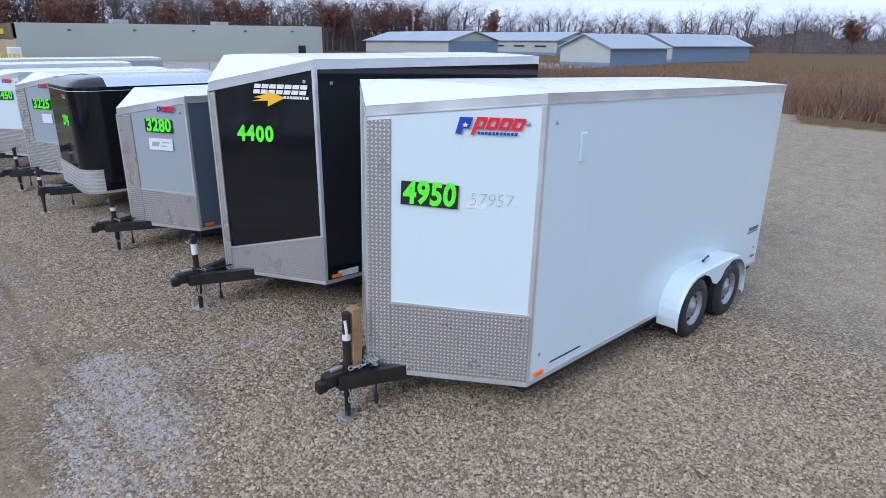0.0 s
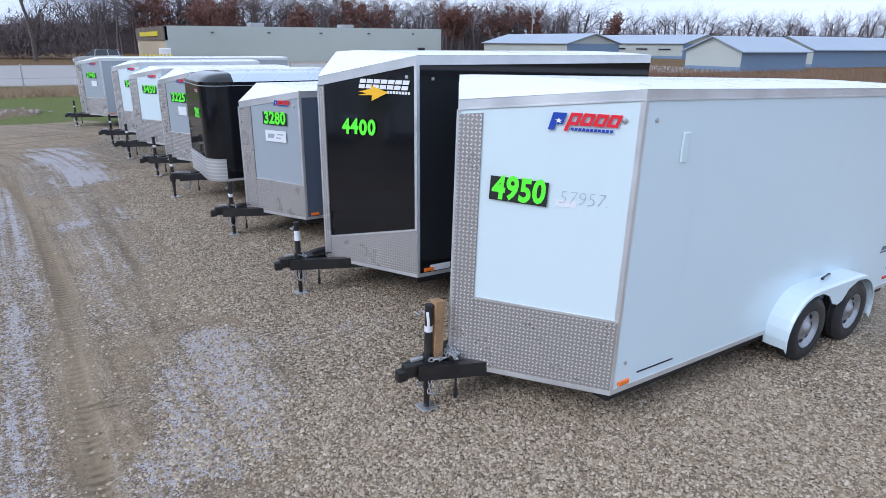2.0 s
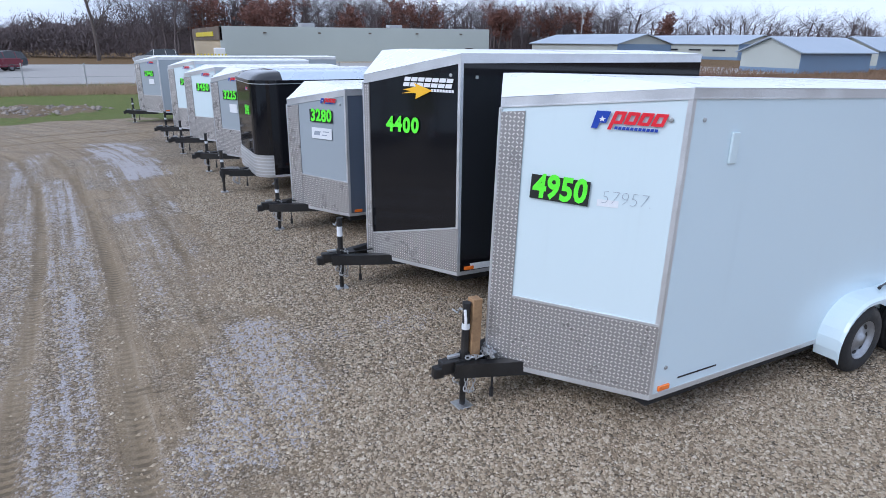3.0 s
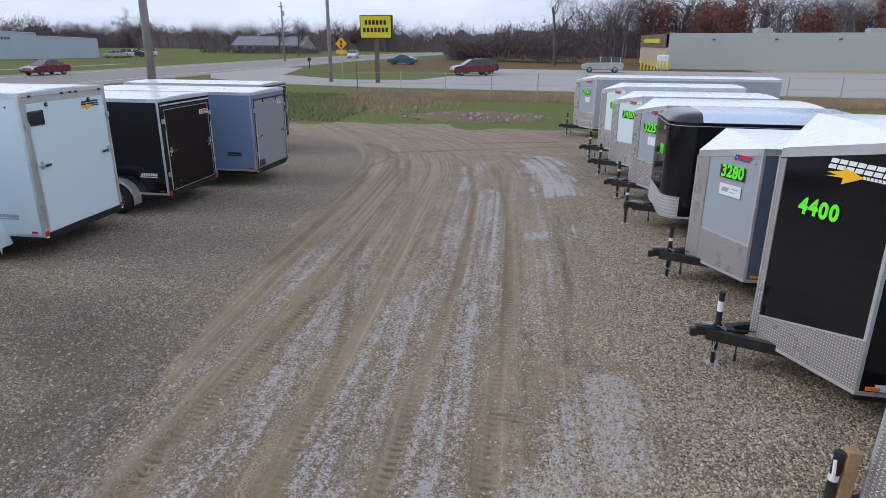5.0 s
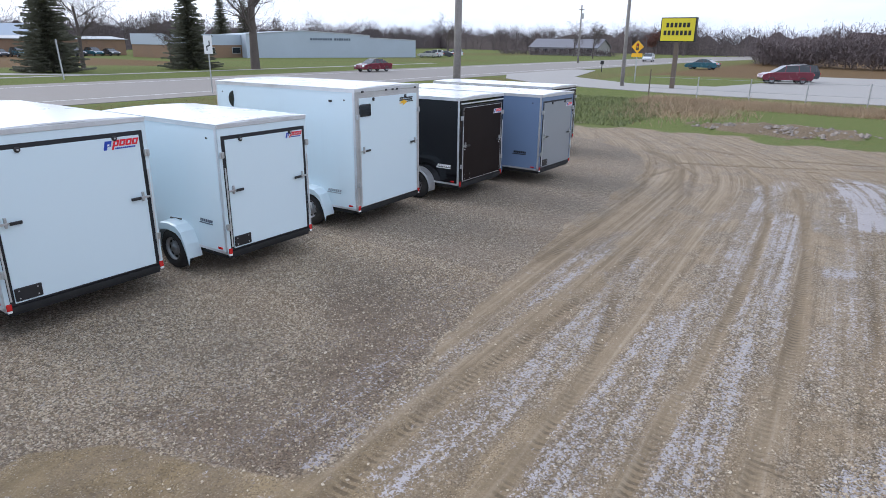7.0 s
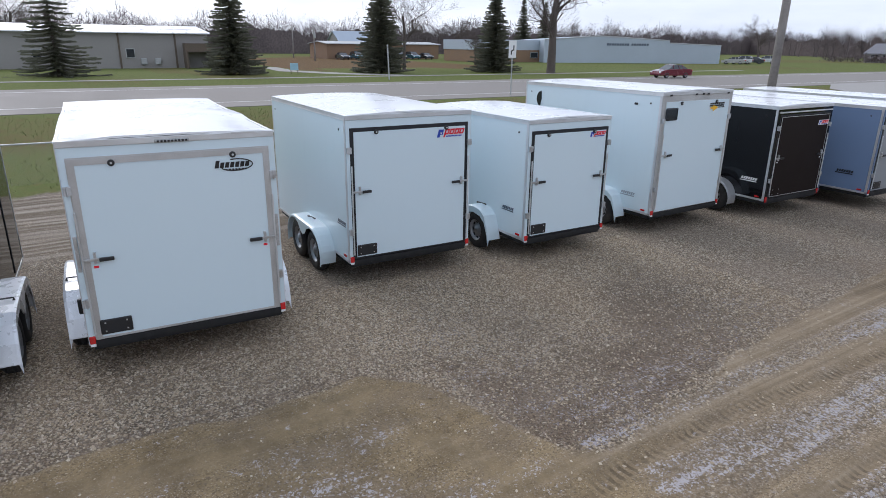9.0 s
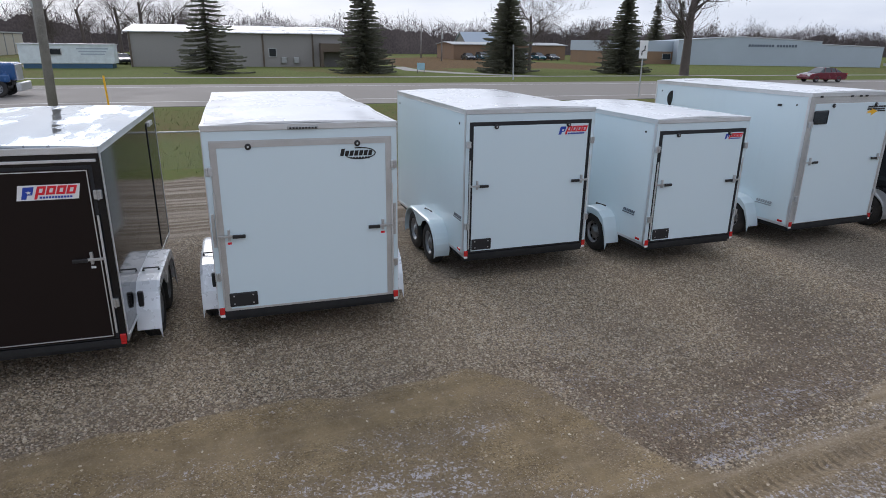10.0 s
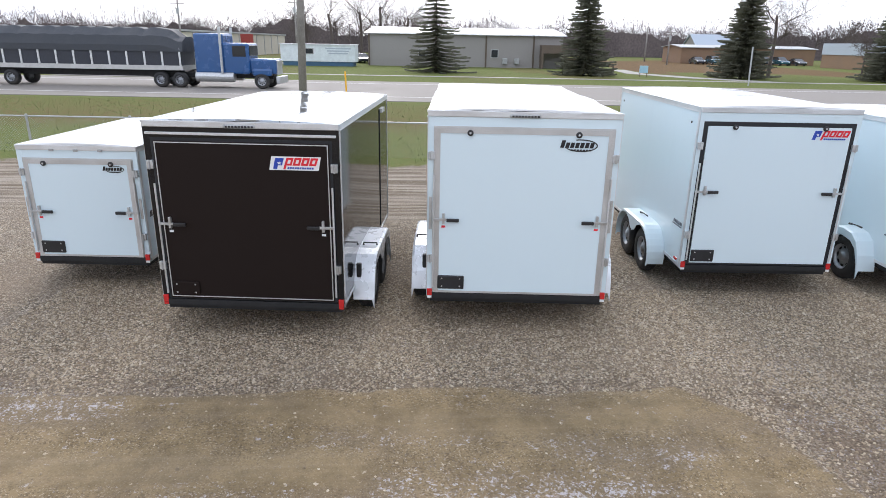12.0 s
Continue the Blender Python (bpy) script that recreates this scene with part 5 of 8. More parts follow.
part("plate_sticker", boxes((L - 0.42, L - 0.16, W / 2, W / 2 + 0.006, Z0 + 0.04, Z0 + 0.11)), PAPER, tB)
part("side_clearance_light", boxes((L - 0.2, L - 0.17, W / 2, W / 2 + 0.01, 2.5, 2.53)), GALV, tB)

# small silver trailer
L, N, W, Z0, Z1, NZ = 3.0, 0.57, 2.06, 0.38, 2.2, 2.0
tC = fronted("silver-grey V-nosed cargo trailer with charcoal sides and neon price card", 6.12, 9.62, L, N, W, Z0, Z1, NZ, dict(skin=SILVER, side=CHARCOAL, trim=ALU, band=0.07), dict(fender_mat=ALU), (1.2,))
trailer_front(tC, L, N, W, Z0, Z1, NZ, dict(guard=0.5, guard_rise=0.02, cap_width=0.2))
tongue(tC, L, N, W, Z0, foot_x=6.12 - 2.3)
maker_badge(tC, nose_pose(L, N, W, 0.6, Z1 - 0.18), 0.37)
price(tC, "3280", nose_pose(L, N, W, 0.6, 1.81), 0.175, True)
put(part("paper_notice", flat([rect(-0.2, 0.2, -0.08, 0.08)], 0.002), PAPER, tC, "white paper notice"), nose_pose(L, N, W, 0.6, 1.56))
for mark in (rect(-0.15, -0.03, -0.03, 0.03, 0.4), rect(0.0, 0.1, -0.03, -0.015), rect(0.02, 0.14, 0.02, 0.034, 0.3)):
    put(part("notice_mark", flat([mark], 0.003), PENCIL, tC), nose_pose(L, N, W, 0.6, 1.56))

# black round-fronted trailer
L, N, W, Z0, Z1 = 2.3, 0.85, 1.94, 0.42, 2.16
tD = fronted("black round-fronted cargo trailer with pale blue rounded roof", 5.6, 12.67, L, N, W, Z0, Z1, Z1, dict(skin=BLACK, trim=BLACK, rail=ALU, roof=ROOF_BLUE, band=0.05, roof_rise=0.17), dict(fender_mat=BLACK), (1.1,), style="round")
pts = outline(L, N, W, "round")
part("stone_guard", strip(pts[2:-2], Z0 + 0.0, Z0 + 0.4, 0.012, 0.014), ALU_DULL, tD, "ribbed bright metal stone guard")
for k in range(6):
    part("guard_rib", strip(pts[2:-2], Z0 + 0.03 + 0.062 * k, Z0 + 0.05 + 0.062 * k, 0.02, 0.012), ALU, tD)
tongue(tD, L, N, W, Z0 - 0.04, foot_x=5.6 - 1.94)
price(tD, "2995", facing((L + N + 0.006, W / 2 - 0.62, 1.6), (0, 1, 0), (0, 0, 1)), 0.2, False, 0.85)
maker_badge(tD, facing((L + N + 0.006, W / 2 - 0.62, 2.0), (0, 1, 0), (0, 0, 1)), 0.22, True)
part("side_marker", boxes((L - 0.15, L - 0.02, W / 2, W / 2 + 0.015, Z0 + 0.12, Z0 + 0.17)), AMBER, tD, "amber side marker light")

for lab, rx, cy, cxn, nx, z1, nz, txt, m1, m2, sz, notice in (
        ("silver-grey V-nosed cargo trailer with neon price card and notice", 5.8, 14.96, 2.71, 2.2, 2.24, 2.04, "3225", SILVER, SILVER, 0.18, True),
        ("white V-nosed cargo trailer with diamond-plate nose, neon price card", 5.74, 17.69, 2.55, 1.93, 2.21, 2.03, "3450", WHITE, WHITE_COOL, 0.18, False),
        ("white V-nosed cargo trailer parked between white and silver ones", 5.62, 20.18, 2.37, 1.76, 2.29, 2.13, "349", WHITE, WHITE_COOL, 0.18, False),
        ("long silver-grey V-nosed cargo trailer at the end of the row", 8.2, 25.5, 1.79, 1.09, 2.27, 2.11, "2945", SILVER, SILVER, 0.17, True)):
    L, N, W, Z0 = rx - cxn, cxn - nx, 1.9, 0.4
    t = fronted(lab, rx, cy, L, N, W, Z0, z1, nz, dict(skin=m1, side=m2, band=0.07), dict(fender_mat=ALU), (1.2,) if L < 5 else (1.6, 2.4))
    trailer_front(t, L, N, W, Z0, z1, nz, dict(guard=0.58, guard_rise=0.0, cap_width=0.22))
    tongue(t, L, N, W, Z0 - 0.03, tall=0.05)
    maker_badge(t, nose_pose(L, N, W, 0.58, z1 - 0.19), 0.34)
    price(t, txt, nose_pose(L, N, W, 0.58, 1.72), sz, True)
    if notice:
        put(part("paper_notice", flat([rect(-0.13, 0.13, -0.09, 0.09)], 0.002), PAPER, t, "white paper notice"), nose_pose(L, N, W, 0.66, 1.45))


def tailed(label, x, y, L, w, z0, z1, mats, s, axles, yaw=0.0, fend=WHITE_COOL, over=0.25, N=0.7, boxy=False):
    t = thing("cargo_trailer", pose(x, y, 0, 0, 0, 180 + yaw), label, "trailer", ROW_BACK)
    m = dict(WHITE_SET)
    m["band"] = 0.05
    m.update(mats)
    shell(t, L, N, w, z0, z1, z1 - 0.1, "v", m)
    for sd in (-1, 1):
        for ax in axles:
            wheel(t, ax, sd * (w / 2 + 0.11), sd)
        fender(t, axles, w, sd, fend, over, boxy)
        part("axle_mount", boxes((min(axles) - 0.4, max(axles) + 0.4, sd * (w / 2 - 0.16) - 0.04, sd * (w / 2 - 0.16) + 0.04, 0.3, z0)), UNDER, t)
        part("rear_corner_trim", strip([(0.0, -w / 2), (0.05, -w / 2)] if sd < 0 else [(0.05, w / 2), (0.0, w / 2)], z0 - 0.015, z1 - 0.05, 0.006, 0.02), m["corner"], t)
    dims = rear_wall(t, w, z0, z1, s)
    part("side_marker", boxes((0.12, 0.22, w / 2, w / 2 + 0.014, z0 + 0.05, z0 + 0.085), bevel=0.004), RED_LENS, t, "red side marker light")
    for px in (0.25, L - 0.2):
        part("side_clearance_light", put_bm(lathe([(0.016, 0), (0.016, 0.008), (0, 0.012)], 10), Matrix.Translation((px, w / 2, z1 - 0.2))), PLASTIC, t)
    return t, dims


SEALED_WHITE = dict(frame=WHITE_COOL, cap=ALU, seal=SEAL, door=WHITE_COOL, gap=0.045, post=0.055, head=0.16, handle=0.5, door_label="white rear ramp door with black seal")
FRAMED_WHITE = dict(frame=WHITE_COOL, cap=ALU, seal=ALU_DULL, door=WHITE_COOL, frame_metal=ALU_DULL, door_frame=0.062, gap=0.02, post=0.065, head=0.15, handle=0.44, light_bar=True, reflect_strip=True, warning="red",
               door_label="white rear ramp door in an aluminium frame")
POSTED_WHITE = dict(frame=ALU_DULL, cap=ALU, seal=ALU_DULL, door=WHITE_COOL, gap=0.02, post=0.075, head=0.13, handle=0.5, vent_y=0.25, plate=False, markers=(-0.42, -0.12, -0.05, 0.05, 0.4), door_label="white rear ramp door with small window")
EDGED_BLACK = dict(hinge_rail=True, frame=BLACK, cap=ALU, seal=SEAL, door=BROWN_BLACK, gap=0.02, post=0.075, head=0.16, handle=0.46, outline=True, vents=False, plate_mat=BROWN_BLACK, warning="white", grip=PLASTIC, refl=RED_LENS, door_label="matt black rear ramp door edged in bright metal")
SEALED_GREY = dict(frame=STEEL_BLUE, cap=ALU, seal=SEAL, door=GREY_DOOR, gap=0.03, post=0.06, head=0.15, handle=0.45, vents=True, vent_y=0.2, door_label="grey rear ramp door with black seal")

# from the south end northwards
t, (dz0, dz1, dy) = tailed("small white cargo trailer with oval maker's mark and framed ramp door", -7.70, -5.59, 2.9, 1.55, 0.41, 1.93, {}, dict(FRAMED_WHITE, light_bar=False, markers=(-0.2, 0.0, 0.2), marker_mat=GALV), (1.1,), 0.0, ALU)
oval_badge(t, rear_pose(-0.47, dz1 - 0.12), 0.62)
model_badge(t, left_pose(0.5, 0.95, 1.55), 1.0, LOGO_BLACK)
o = part("model_badge", flat([rect(k * 0.06, k * 0.06 + 0.045, 0, 0.08, 0.25) for k in range(8)], 0.003), LOGO_BLACK, t)
put(o, facing((0.12, -1.55 / 2 - 0.002, 0.98), (1, 0, 0), (0, 0, 1)))

t, (dz0, dz1, dy) = tailed("glossy black cargo trailer with bright diamond-plate fenders and white roof", -6.28, -3.0, 4.0, 2.07, 0.42, 2.44, dict(skin=BLACK, side=BLACK, roof=ROOF_POLISHED), dict(EDGED_BLACK, light_bar=True), (1.05, 1.85), -1.7, TREAD_BRIGHT, 0.25, boxy=True)
maker_badge(t, rear_pose(-0.33, dz1 - 0.25), 0.58, True)
part("side_door_seam", boxes((3.05, 3.075, -1.045, -1.035, 0.5, 2.3)), SEAL, t, "seam of the side door")
part("side_door_vent", boxes((3.2, 3.55, -1.06, -1.035, 2.24, 2.3)), ALU, t)

t, (dz0, dz1, dy) = tailed("white cargo trailer with wrinkled white roof and framed ramp door", -6.63, 0.0, 4.4, 2.11, 0.42, 2.56, dict(wrinkle=0.02), FRAMED_WHITE, (1.05, 1.85), -0.8, TREAD_BRIGHT, 0.22, boxy=True)
oval_badge(t, rear_pose(-0.62, dz1 - 0.17), 0.92)
part("roof_lamp", boxes((-0.03, 0.02, -0.85, -0.6, 2.565, 2.585), bevel=0.004), ALU, t)

t, (dz0, dz1, dy) = tailed("white tandem-axle cargo trailer with black-sealed ramp door", -7.85, 3.40, 3.66, 2.06, 0.41, 2.54, {}, SEALED_WHITE, (1.05, 1.87), 0.6)
maker_badge(t, rear_pose(-0.42, dz1 - 0.16), 0.58)
model_badge(t, left_pose(0.42, 0.95, 2.06), 1.0)

t, (dz0, dz1, dy) = tailed("smaller white single-axle cargo trailer with black-sealed ramp door", -7.55, 6.19, 3.05, 1.75, 0.41, 2.37, {}, SEALED_WHITE, (1.15,), 1.0, boxy=True)
maker_badge(t, rear_pose(-0.4, dz1 - 0.12), 0.42)
model_badge(t, left_pose(0.62, 0.85, 1.75), 1.0)

t, (dz0, dz1, dy) = tailed("tall white cargo trailer with silver corner posts and small rear window", -7.80, 9.5, 3.85, 2.08, 0.41, 2.7, {}, POSTED_WHITE, (1.1, 1.9), 3.0, boxy=True)
p = part("rear_window", boxes((-0.036, -0.02, dy - 0.34, dy - 0.02, dz1 - 0.36, dz1 - 0.13), bevel=0.02), GLASS_DARK, t, "small dark rear window")
arrow_badge(t, rear_pose(-0.32, dz1 - 0.14), 0.62, LOGO_BLACK)
b = part("side_window", flat([[(0.0, 0.0)] + oval(0.0, 0.0, 0.16, 0.17, 12, 95, 268)], 0.012), GLASS_DARK, t, "small dark D-shaped side window")
put(b, left_pose(3.3, 2.36, 2.08))
part("side_marker", boxes((0.55, 0.63, 1.04, 1.055, 2.45, 2.49), bevel=0.005), PLASTIC, t)
model_badge(t, left_pose(0.75, 0.72, 2.08), 1.1, SILVER)

t, (dz0, dz1, dy) = tailed("black cargo trailer with matt black ramp door and silver trim", -7.49, 12.53, 3.6, 1.95, 0.41, 2.36, dict(skin=BLACK, side=BLACK), EDGED_BLACK, (1.1,), 1.0, ALU)
maker_badge(t, rear_pose(-0.5, dz1 - 0.22), 0.42, True)
model_badge(t, left_pose(0.6, 0.8, 1.95), 1.2, LOGO_WHITE)

t, (dz0, dz1, dy) = tailed("steel-blue cargo trailer with grey ramp door", -6.86, 15.26, 4.6, 1.85, 0.40, 2.30, dict(skin=STEEL_BLUE, side=STEEL_BLUE), SEALED_GREY, (1.5, 2.3), 0.0, STEEL_BLUE)
maker_badge(t, rear_pose(-0.5, dz1 - 0.16), 0.38, True)
model_badge(t, left_pose(0.75, 0.8, 1.85), 1.2, LOGO_BLACK)

t, (dz0, dz1, dy) = tailed("black cargo trailer half hidden at the end of the row", -8.84, 19.9, 4.8, 1.88, 0.40, 2.17, dict(skin=BLACK, side=BLACK), EDGED_BLACK, (1.5, 2.3), 0.0, BLACK)

# ---------------------------------------------------------------- roads, buildings and the distance
ASPHALT = plain("worn_asphalt", (0.225, 0.205, 0.185), 0.9, 0.0, 0.14, 30, 0.3, 0.2, 0.0, (0.29, 0.265, 0.235, 0.5))
LOT = plain("pale_concrete_lot", (0.31, 0.295, 0.275), 0.85, 0.0, 0.1, 20, 0.25, 0.15, 0.0, (0.24, 0.23, 0.22, 0.4))
PAINT = plain("road_paint", (0.62, 0.62, 0.60), 0.7, 0.0, 0.15, 20, 1.0)
SHED_CREAM = plain("cream_metal_siding", (0.43, 0.455, 0.42), 0.5, 0.0, 0.06, 8, 0.15)
SHED_BLUE = plain("blue_metal_siding", (0.17, 0.25, 0.36), 0.5, 0.0, 0.08, 8, 0.15)
SHED_ROOF = plain("blue_grey_metal_roof", (0.36, 0.42, 0.49), 0.45, 0.2, 0.06, 8, 0.15)
STORE_WALL = plain("grey_green_block_wall", (0.45, 0.485, 0.445), 0.8, 0.0, 0.06, 6, 0.12)
STORE_BROWN = plain("brown_fascia", (0.13, 0.10, 0.075), 0.7, 0.0, 0.1, 6, 0.3)
STORE_BEIGE = plain("beige_store_front", (0.48, 0.40, 0.27), 0.7, 0.0, 0.1, 6, 0.3)
GREY_SIDING = plain("grey_metal_siding", (0.30, 0.285, 0.27), 0.6, 0.0, 0.07, 6, 0.15)
BRIGHT_ROOF = plain("bright_metal_roof", (0.75, 0.77, 0.80), 0.3, 0.3, 0.05, 6, 0.2)
PALE_BLUE_WALL = plain("pale_blue_siding", (0.43, 0.49, 0.55), 0.6, 0.0, 0.06, 6, 0.15)
CREAM_WALL = plain("cream_siding", (0.55, 0.51, 0.43), 0.6, 0.0, 0.06, 6, 0.15)
BRICK_WALL = plain("brown_brick_wall", (0.25, 0.16, 0.10), 0.85, 0.0, 0.15, 10, 0.5)
SIGN_YELLOW = plain("yellow_sign_face", (0.72, 0.60, 0.02), 0.4, 0.0, 0.05, 10, 0.8)
TRAFFIC_YELLOW = plain("traffic_sign_amber", (0.85, 0.45, 0.01), 0.4, 0.0, 0.05)
BARK = plain("grey_brown_bark", (0.105, 0.085, 0.075), 0.9, 0.0, 0.3, 12, 0.6, 0.2)
WOODS_BARK = plain("winter_woods_bark", (0.12, 0.097, 0.096), 0.95, 0.0, 0.35, 3.0, 0.05)
NEEDLES = plain("spruce_needles", (0.155, 0.155, 0.11), 0.8, 0.0, 0.5, 6.0, 0.8)
RUST_LEAF = plain("rusty_dead_leaves", (0.155, 0.068, 0.05), 0.85, 0.0, 0.35, 4.0, 0.4)
# twigs paler and more mauve than bark: distance haze put into the colour
THICKET = plain("bare_thicket", (0.125, 0.1, 0.1), 0.95, 0.0, 0.45, 1.6, 0.08, 0.6)
DEAD_GRASS = plain("dead_grass", (0.21, 0.135, 0.085), 0.9, 0.0, 0.35, 8.0, 0.4)
STRAW = plain("pale_straw", (0.36, 0.265, 0.17), 0.9, 0.0, 0.3, 8.0, 0.4)
LAWN = plain("lawn_blades", (0.14, 0.17, 0.06), 0.9, 0.0, 0.3, 8.0, 0.4)
GREEN_WEED = plain("green_weeds", (0.165, 0.185, 0.08), 0.9, 0.0, 0.4, 6.0, 0.5)


def slab(name, poly, z, mat, label, category, z0=-0.25):
    bm = bmesh.new()
    lo = [bm.verts.new((x, y, z0)) for x, y in poly]
    hi = [bm.verts.new((x, y, z)) for x, y in poly]
    bm.faces.new(hi)
    for i in range(len(poly)):
        bm.faces.new((lo[i], lo[(i + 1) % len(poly)], hi[(i + 1) % len(poly)], hi[i]))
    bmesh.ops.recalc_face_normals(bm, faces=list(bm.faces))
    return tagged(part(name, bm, mat), label, category, kind="structure")


ROAD_MID = [(-46.0, -420.0), (-46.0, 110.0), (-44.5, 150.0), (-40.0, 190.0), (-31.0, 240.0), (-15.0, 310.0)]


def along(mid, o0, o1):
    """A strip beside a centre line, between two offsets to its right."""
    out = [[], []]
    for i, p in enumerate(mid):
        a_, b_ = Vector(mid[max(i - 1, 0)]), Vector(mid[min(i + 1, len(mid) - 1)])
        d = (b_ - a_).normalized()
        n = Vector((d.y, -d.x))
        for k, o_ in enumerate((o0, o1)):
            q = Vector(p) + n * o_
            out[k].append((q.x, q.y))
    return out[0] + list(reversed(out[1]))


road = slab("road", along(ROAD_MID, -9.2, 9.4), 0.03, ASPHALT, "wide worn grey asphalt road beyond the yard", "road")
for o_ in (6.4, -6.2):
    part("edge_line", put_bm(flat([along(ROAD_MID, o_, o_ + 0.16)], 0.004), Matrix.Translation((0, 0, 0.031))), PAINT, road)
slab("shop_drive", [(-37.5, 66), (-33, 58), (-26, 52.5), (-14, 49.5), (20, 47.5), (75, 46), (75, 86), (-9.5, 88), (-10.5, 70), (-13, 60), (-20, 59), (-29, 66), (-34, 84), (-37.5, 84)], 0.045, LOT, "pale concrete car park and its drive", "car park")
slab("footpath", [(-66.2, -90), (-65.0, -90), (-65.0, 90), (-66.2, 90)], 0.03, LOT, "narrow concrete footpath in the grass", "path")
slab("yard_road", [(-100, -33), (-62, -33.5), (-56, -36), (-56, -24), (-62, -26), (-100, -24)], 0.02, plain("dark_gravel_drive", (0.10, 0.09, 0.085), 0.9, 0.0, 0.2, 12, 0.4, 0.3), "dark gravel drive by the warehouse", "drive")


def house_box(name, label, x0, x1, y0, y1, eave, ridge, along_axis, wall, roof, over=0.4, gable=None, ribs=0.0, m=None):
    """A shed: four thick walls, two gables and an overhanging pitched roof with thickness."""
    t = thing(name, m or Matrix.Identity(4), label, "building")
    th = 0.2
    for nm, b_ in (("wall", (x0, x1, y0, y0 + th)), ("wall", (x0, x1, y1 - th, y1)), ("wall", (x0, x0 + th, y0 + th, y1 - th)), ("wall", (x1 - th, x1, y0 + th, y1 - th))):
        part(nm, boxes((*b_, -0.3, eave)), wall, t)
    bm, gb = bmesh.new(), bmesh.new()
    if along_axis == "x":
        mid = (y0 + y1) / 2
        prof = [(y0 - over, eave - over * (ridge - eave) / (mid - y0)), (mid, ridge), (y1 + over, eave - over * (ridge - eave) / (mid - y0))]
        for (p, zp), (q, zq) in zip(prof, prof[1:]):
            vs = [bm.verts.new((x, y, z + k)) for k in (0.02, 0.14) for x, y, z in ((x0 - over, p, zp), (x1 + over, p, zp), (x1 + over, q, zq), (x0 - over, q, zq))]
            for f in ((0, 1, 2, 3), (4, 7, 6, 5), (0, 4, 5, 1), (1, 5, 6, 2), (2, 6, 7, 3), (3, 7, 4, 0)):
                bm.faces.new([vs[i] for i in f])
        for xx in (x0, x1 - th):
            vs = [gb.verts.new((xx + k, y, z)) for k in (0, th) for y, z in ((y0, eave), (y1, eave), (mid, ridge))]
            for f in ((0, 1, 2), (3, 5, 4), (0, 3, 4, 1), (1, 4, 5, 2), (2, 5, 3, 0)):
                gb.faces.new([vs[i] for i in f])
    else:
        mid = (x0 + x1) / 2
        prof = [(x0 - over, eave - over * (ridge - eave) / (mid - x0)), (mid, ridge), (x1 + over, eave - over * (ridge - eave) / (mid - x0))]
        for (p, zp), (q, zq) in zip(prof, prof[1:]):
            vs = [bm.verts.new((x, y, z + k)) for k in (0.02, 0.14) for x, y, z in ((p, y0 - over, zp), (p, y1 + over, zp), (q, y1 + over, zq), (q, y0 - over, zq))]
            for f in ((0, 1, 2, 3), (4, 7, 6, 5), (0, 4, 5, 1), (1, 5, 6, 2), (2, 6, 7, 3), (3, 7, 4, 0)):
                bm.faces.new([vs[i] for i in f])
        for yy in (y0, y1 - th):
            vs = [gb.verts.new((x, yy + k, z)) for k in (0, th) for x, z in ((x0, eave), (x1, eave), (mid, ridge))]
            for f in ((0, 1, 2), (3, 5, 4), (0, 3, 4, 1), (1, 4, 5, 2), (2, 5, 3, 0)):
                gb.faces.new([vs[i] for i in f])
    for q in (bm, gb):
        bmesh.ops.recalc_face_normals(q, faces=list(q.faces))
    part("roof", bm, roof, t)
    for half in range(2):
        one = gb.copy()
        one.verts.ensure_lookup_table()
        bmesh.ops.delete(one, geom=[v for i, v in enumerate(one.verts) if i // 6 != half], context="VERTS")
        part("gable", one, gable or wall, t)
    gb.free()
    return t


def opening(parent, kind, spec, glass=None):
    """A window or door set 3 cm proud of its wall, with a frame and a recessed panel."""
    w_ = part(kind, boxes(spec), GALV if kind == "window" else STORE_BROWN, parent)
    x0, x1, y0, y1, z0, z1 = spec
    i = 0.1
    if x1 - x0 < y1 - y0:
        g = (x0 - 0.012, x1 + 0.012, y0 + i, y1 - i, z0 + i, z1 - i)
    else:
        g = (x0 + i, x1 - i, y0 - 0.012, y1 + 0.012, z0 + i, z1 - i)
    part("pane" if kind == "window" else "door_leaf", boxes(g), glass or GLASS_DARK, w_)


# storage sheds across the field
SHEDS = "storage sheds across the field"
for lab, x0, x1, y0, y1, ev, rd, ax in (("long cream storage shed with blue-grey metal roof", 87, 101, 96, 124, 3.0, 4.8, "y"), ("cream storage shed with small windows and blue roof", 117, 131, 93, 124, 3.2, 5.0, "y"),
                                        ("cream and blue storage shed, gable towards the yard", 67.5, 80.5, 45.5, 53.0, 2.3, 3.8, "x"), ("blue-sided storage shed behind another shed", 90, 116, 50, 57.5, 2.5, 4.1, "x")):
    t = house_box("storage_shed", lab, x0, x1, y0, y1, ev, rd, ax, SHED_CREAM, SHED_ROOF, 0.5)
    t["group"] = SHEDS
    if ax == "x":
        part("wainscot", boxes((x0 + 0.02, x1 - 0.02, y0 - 0.05, y0 + 0.01, 0, ev - 0.05), (x0 - 0.05, x0 + 0.01, y0, y1, 0, 0.55)), SHED_BLUE, t, "blue metal siding")
    else:
        part("wainscot", boxes((x0 - 0.05, x0 + 0.01, y0, y1, 0, 0.6), (x0 + 0.02, x1 - 0.02, y0 - 0.05, y0 + 0.01, 0, ev)), SHED_BLUE, t, "blue metal siding")
    if x0 == 117:
        for k in range(4):
            opening(t, "window", (x0 - 0.08, x0 + 0.02, y0 + 3 + 6.5 * k, y0 + 6.5 + 6.5 * k, 1.7, 2.2))

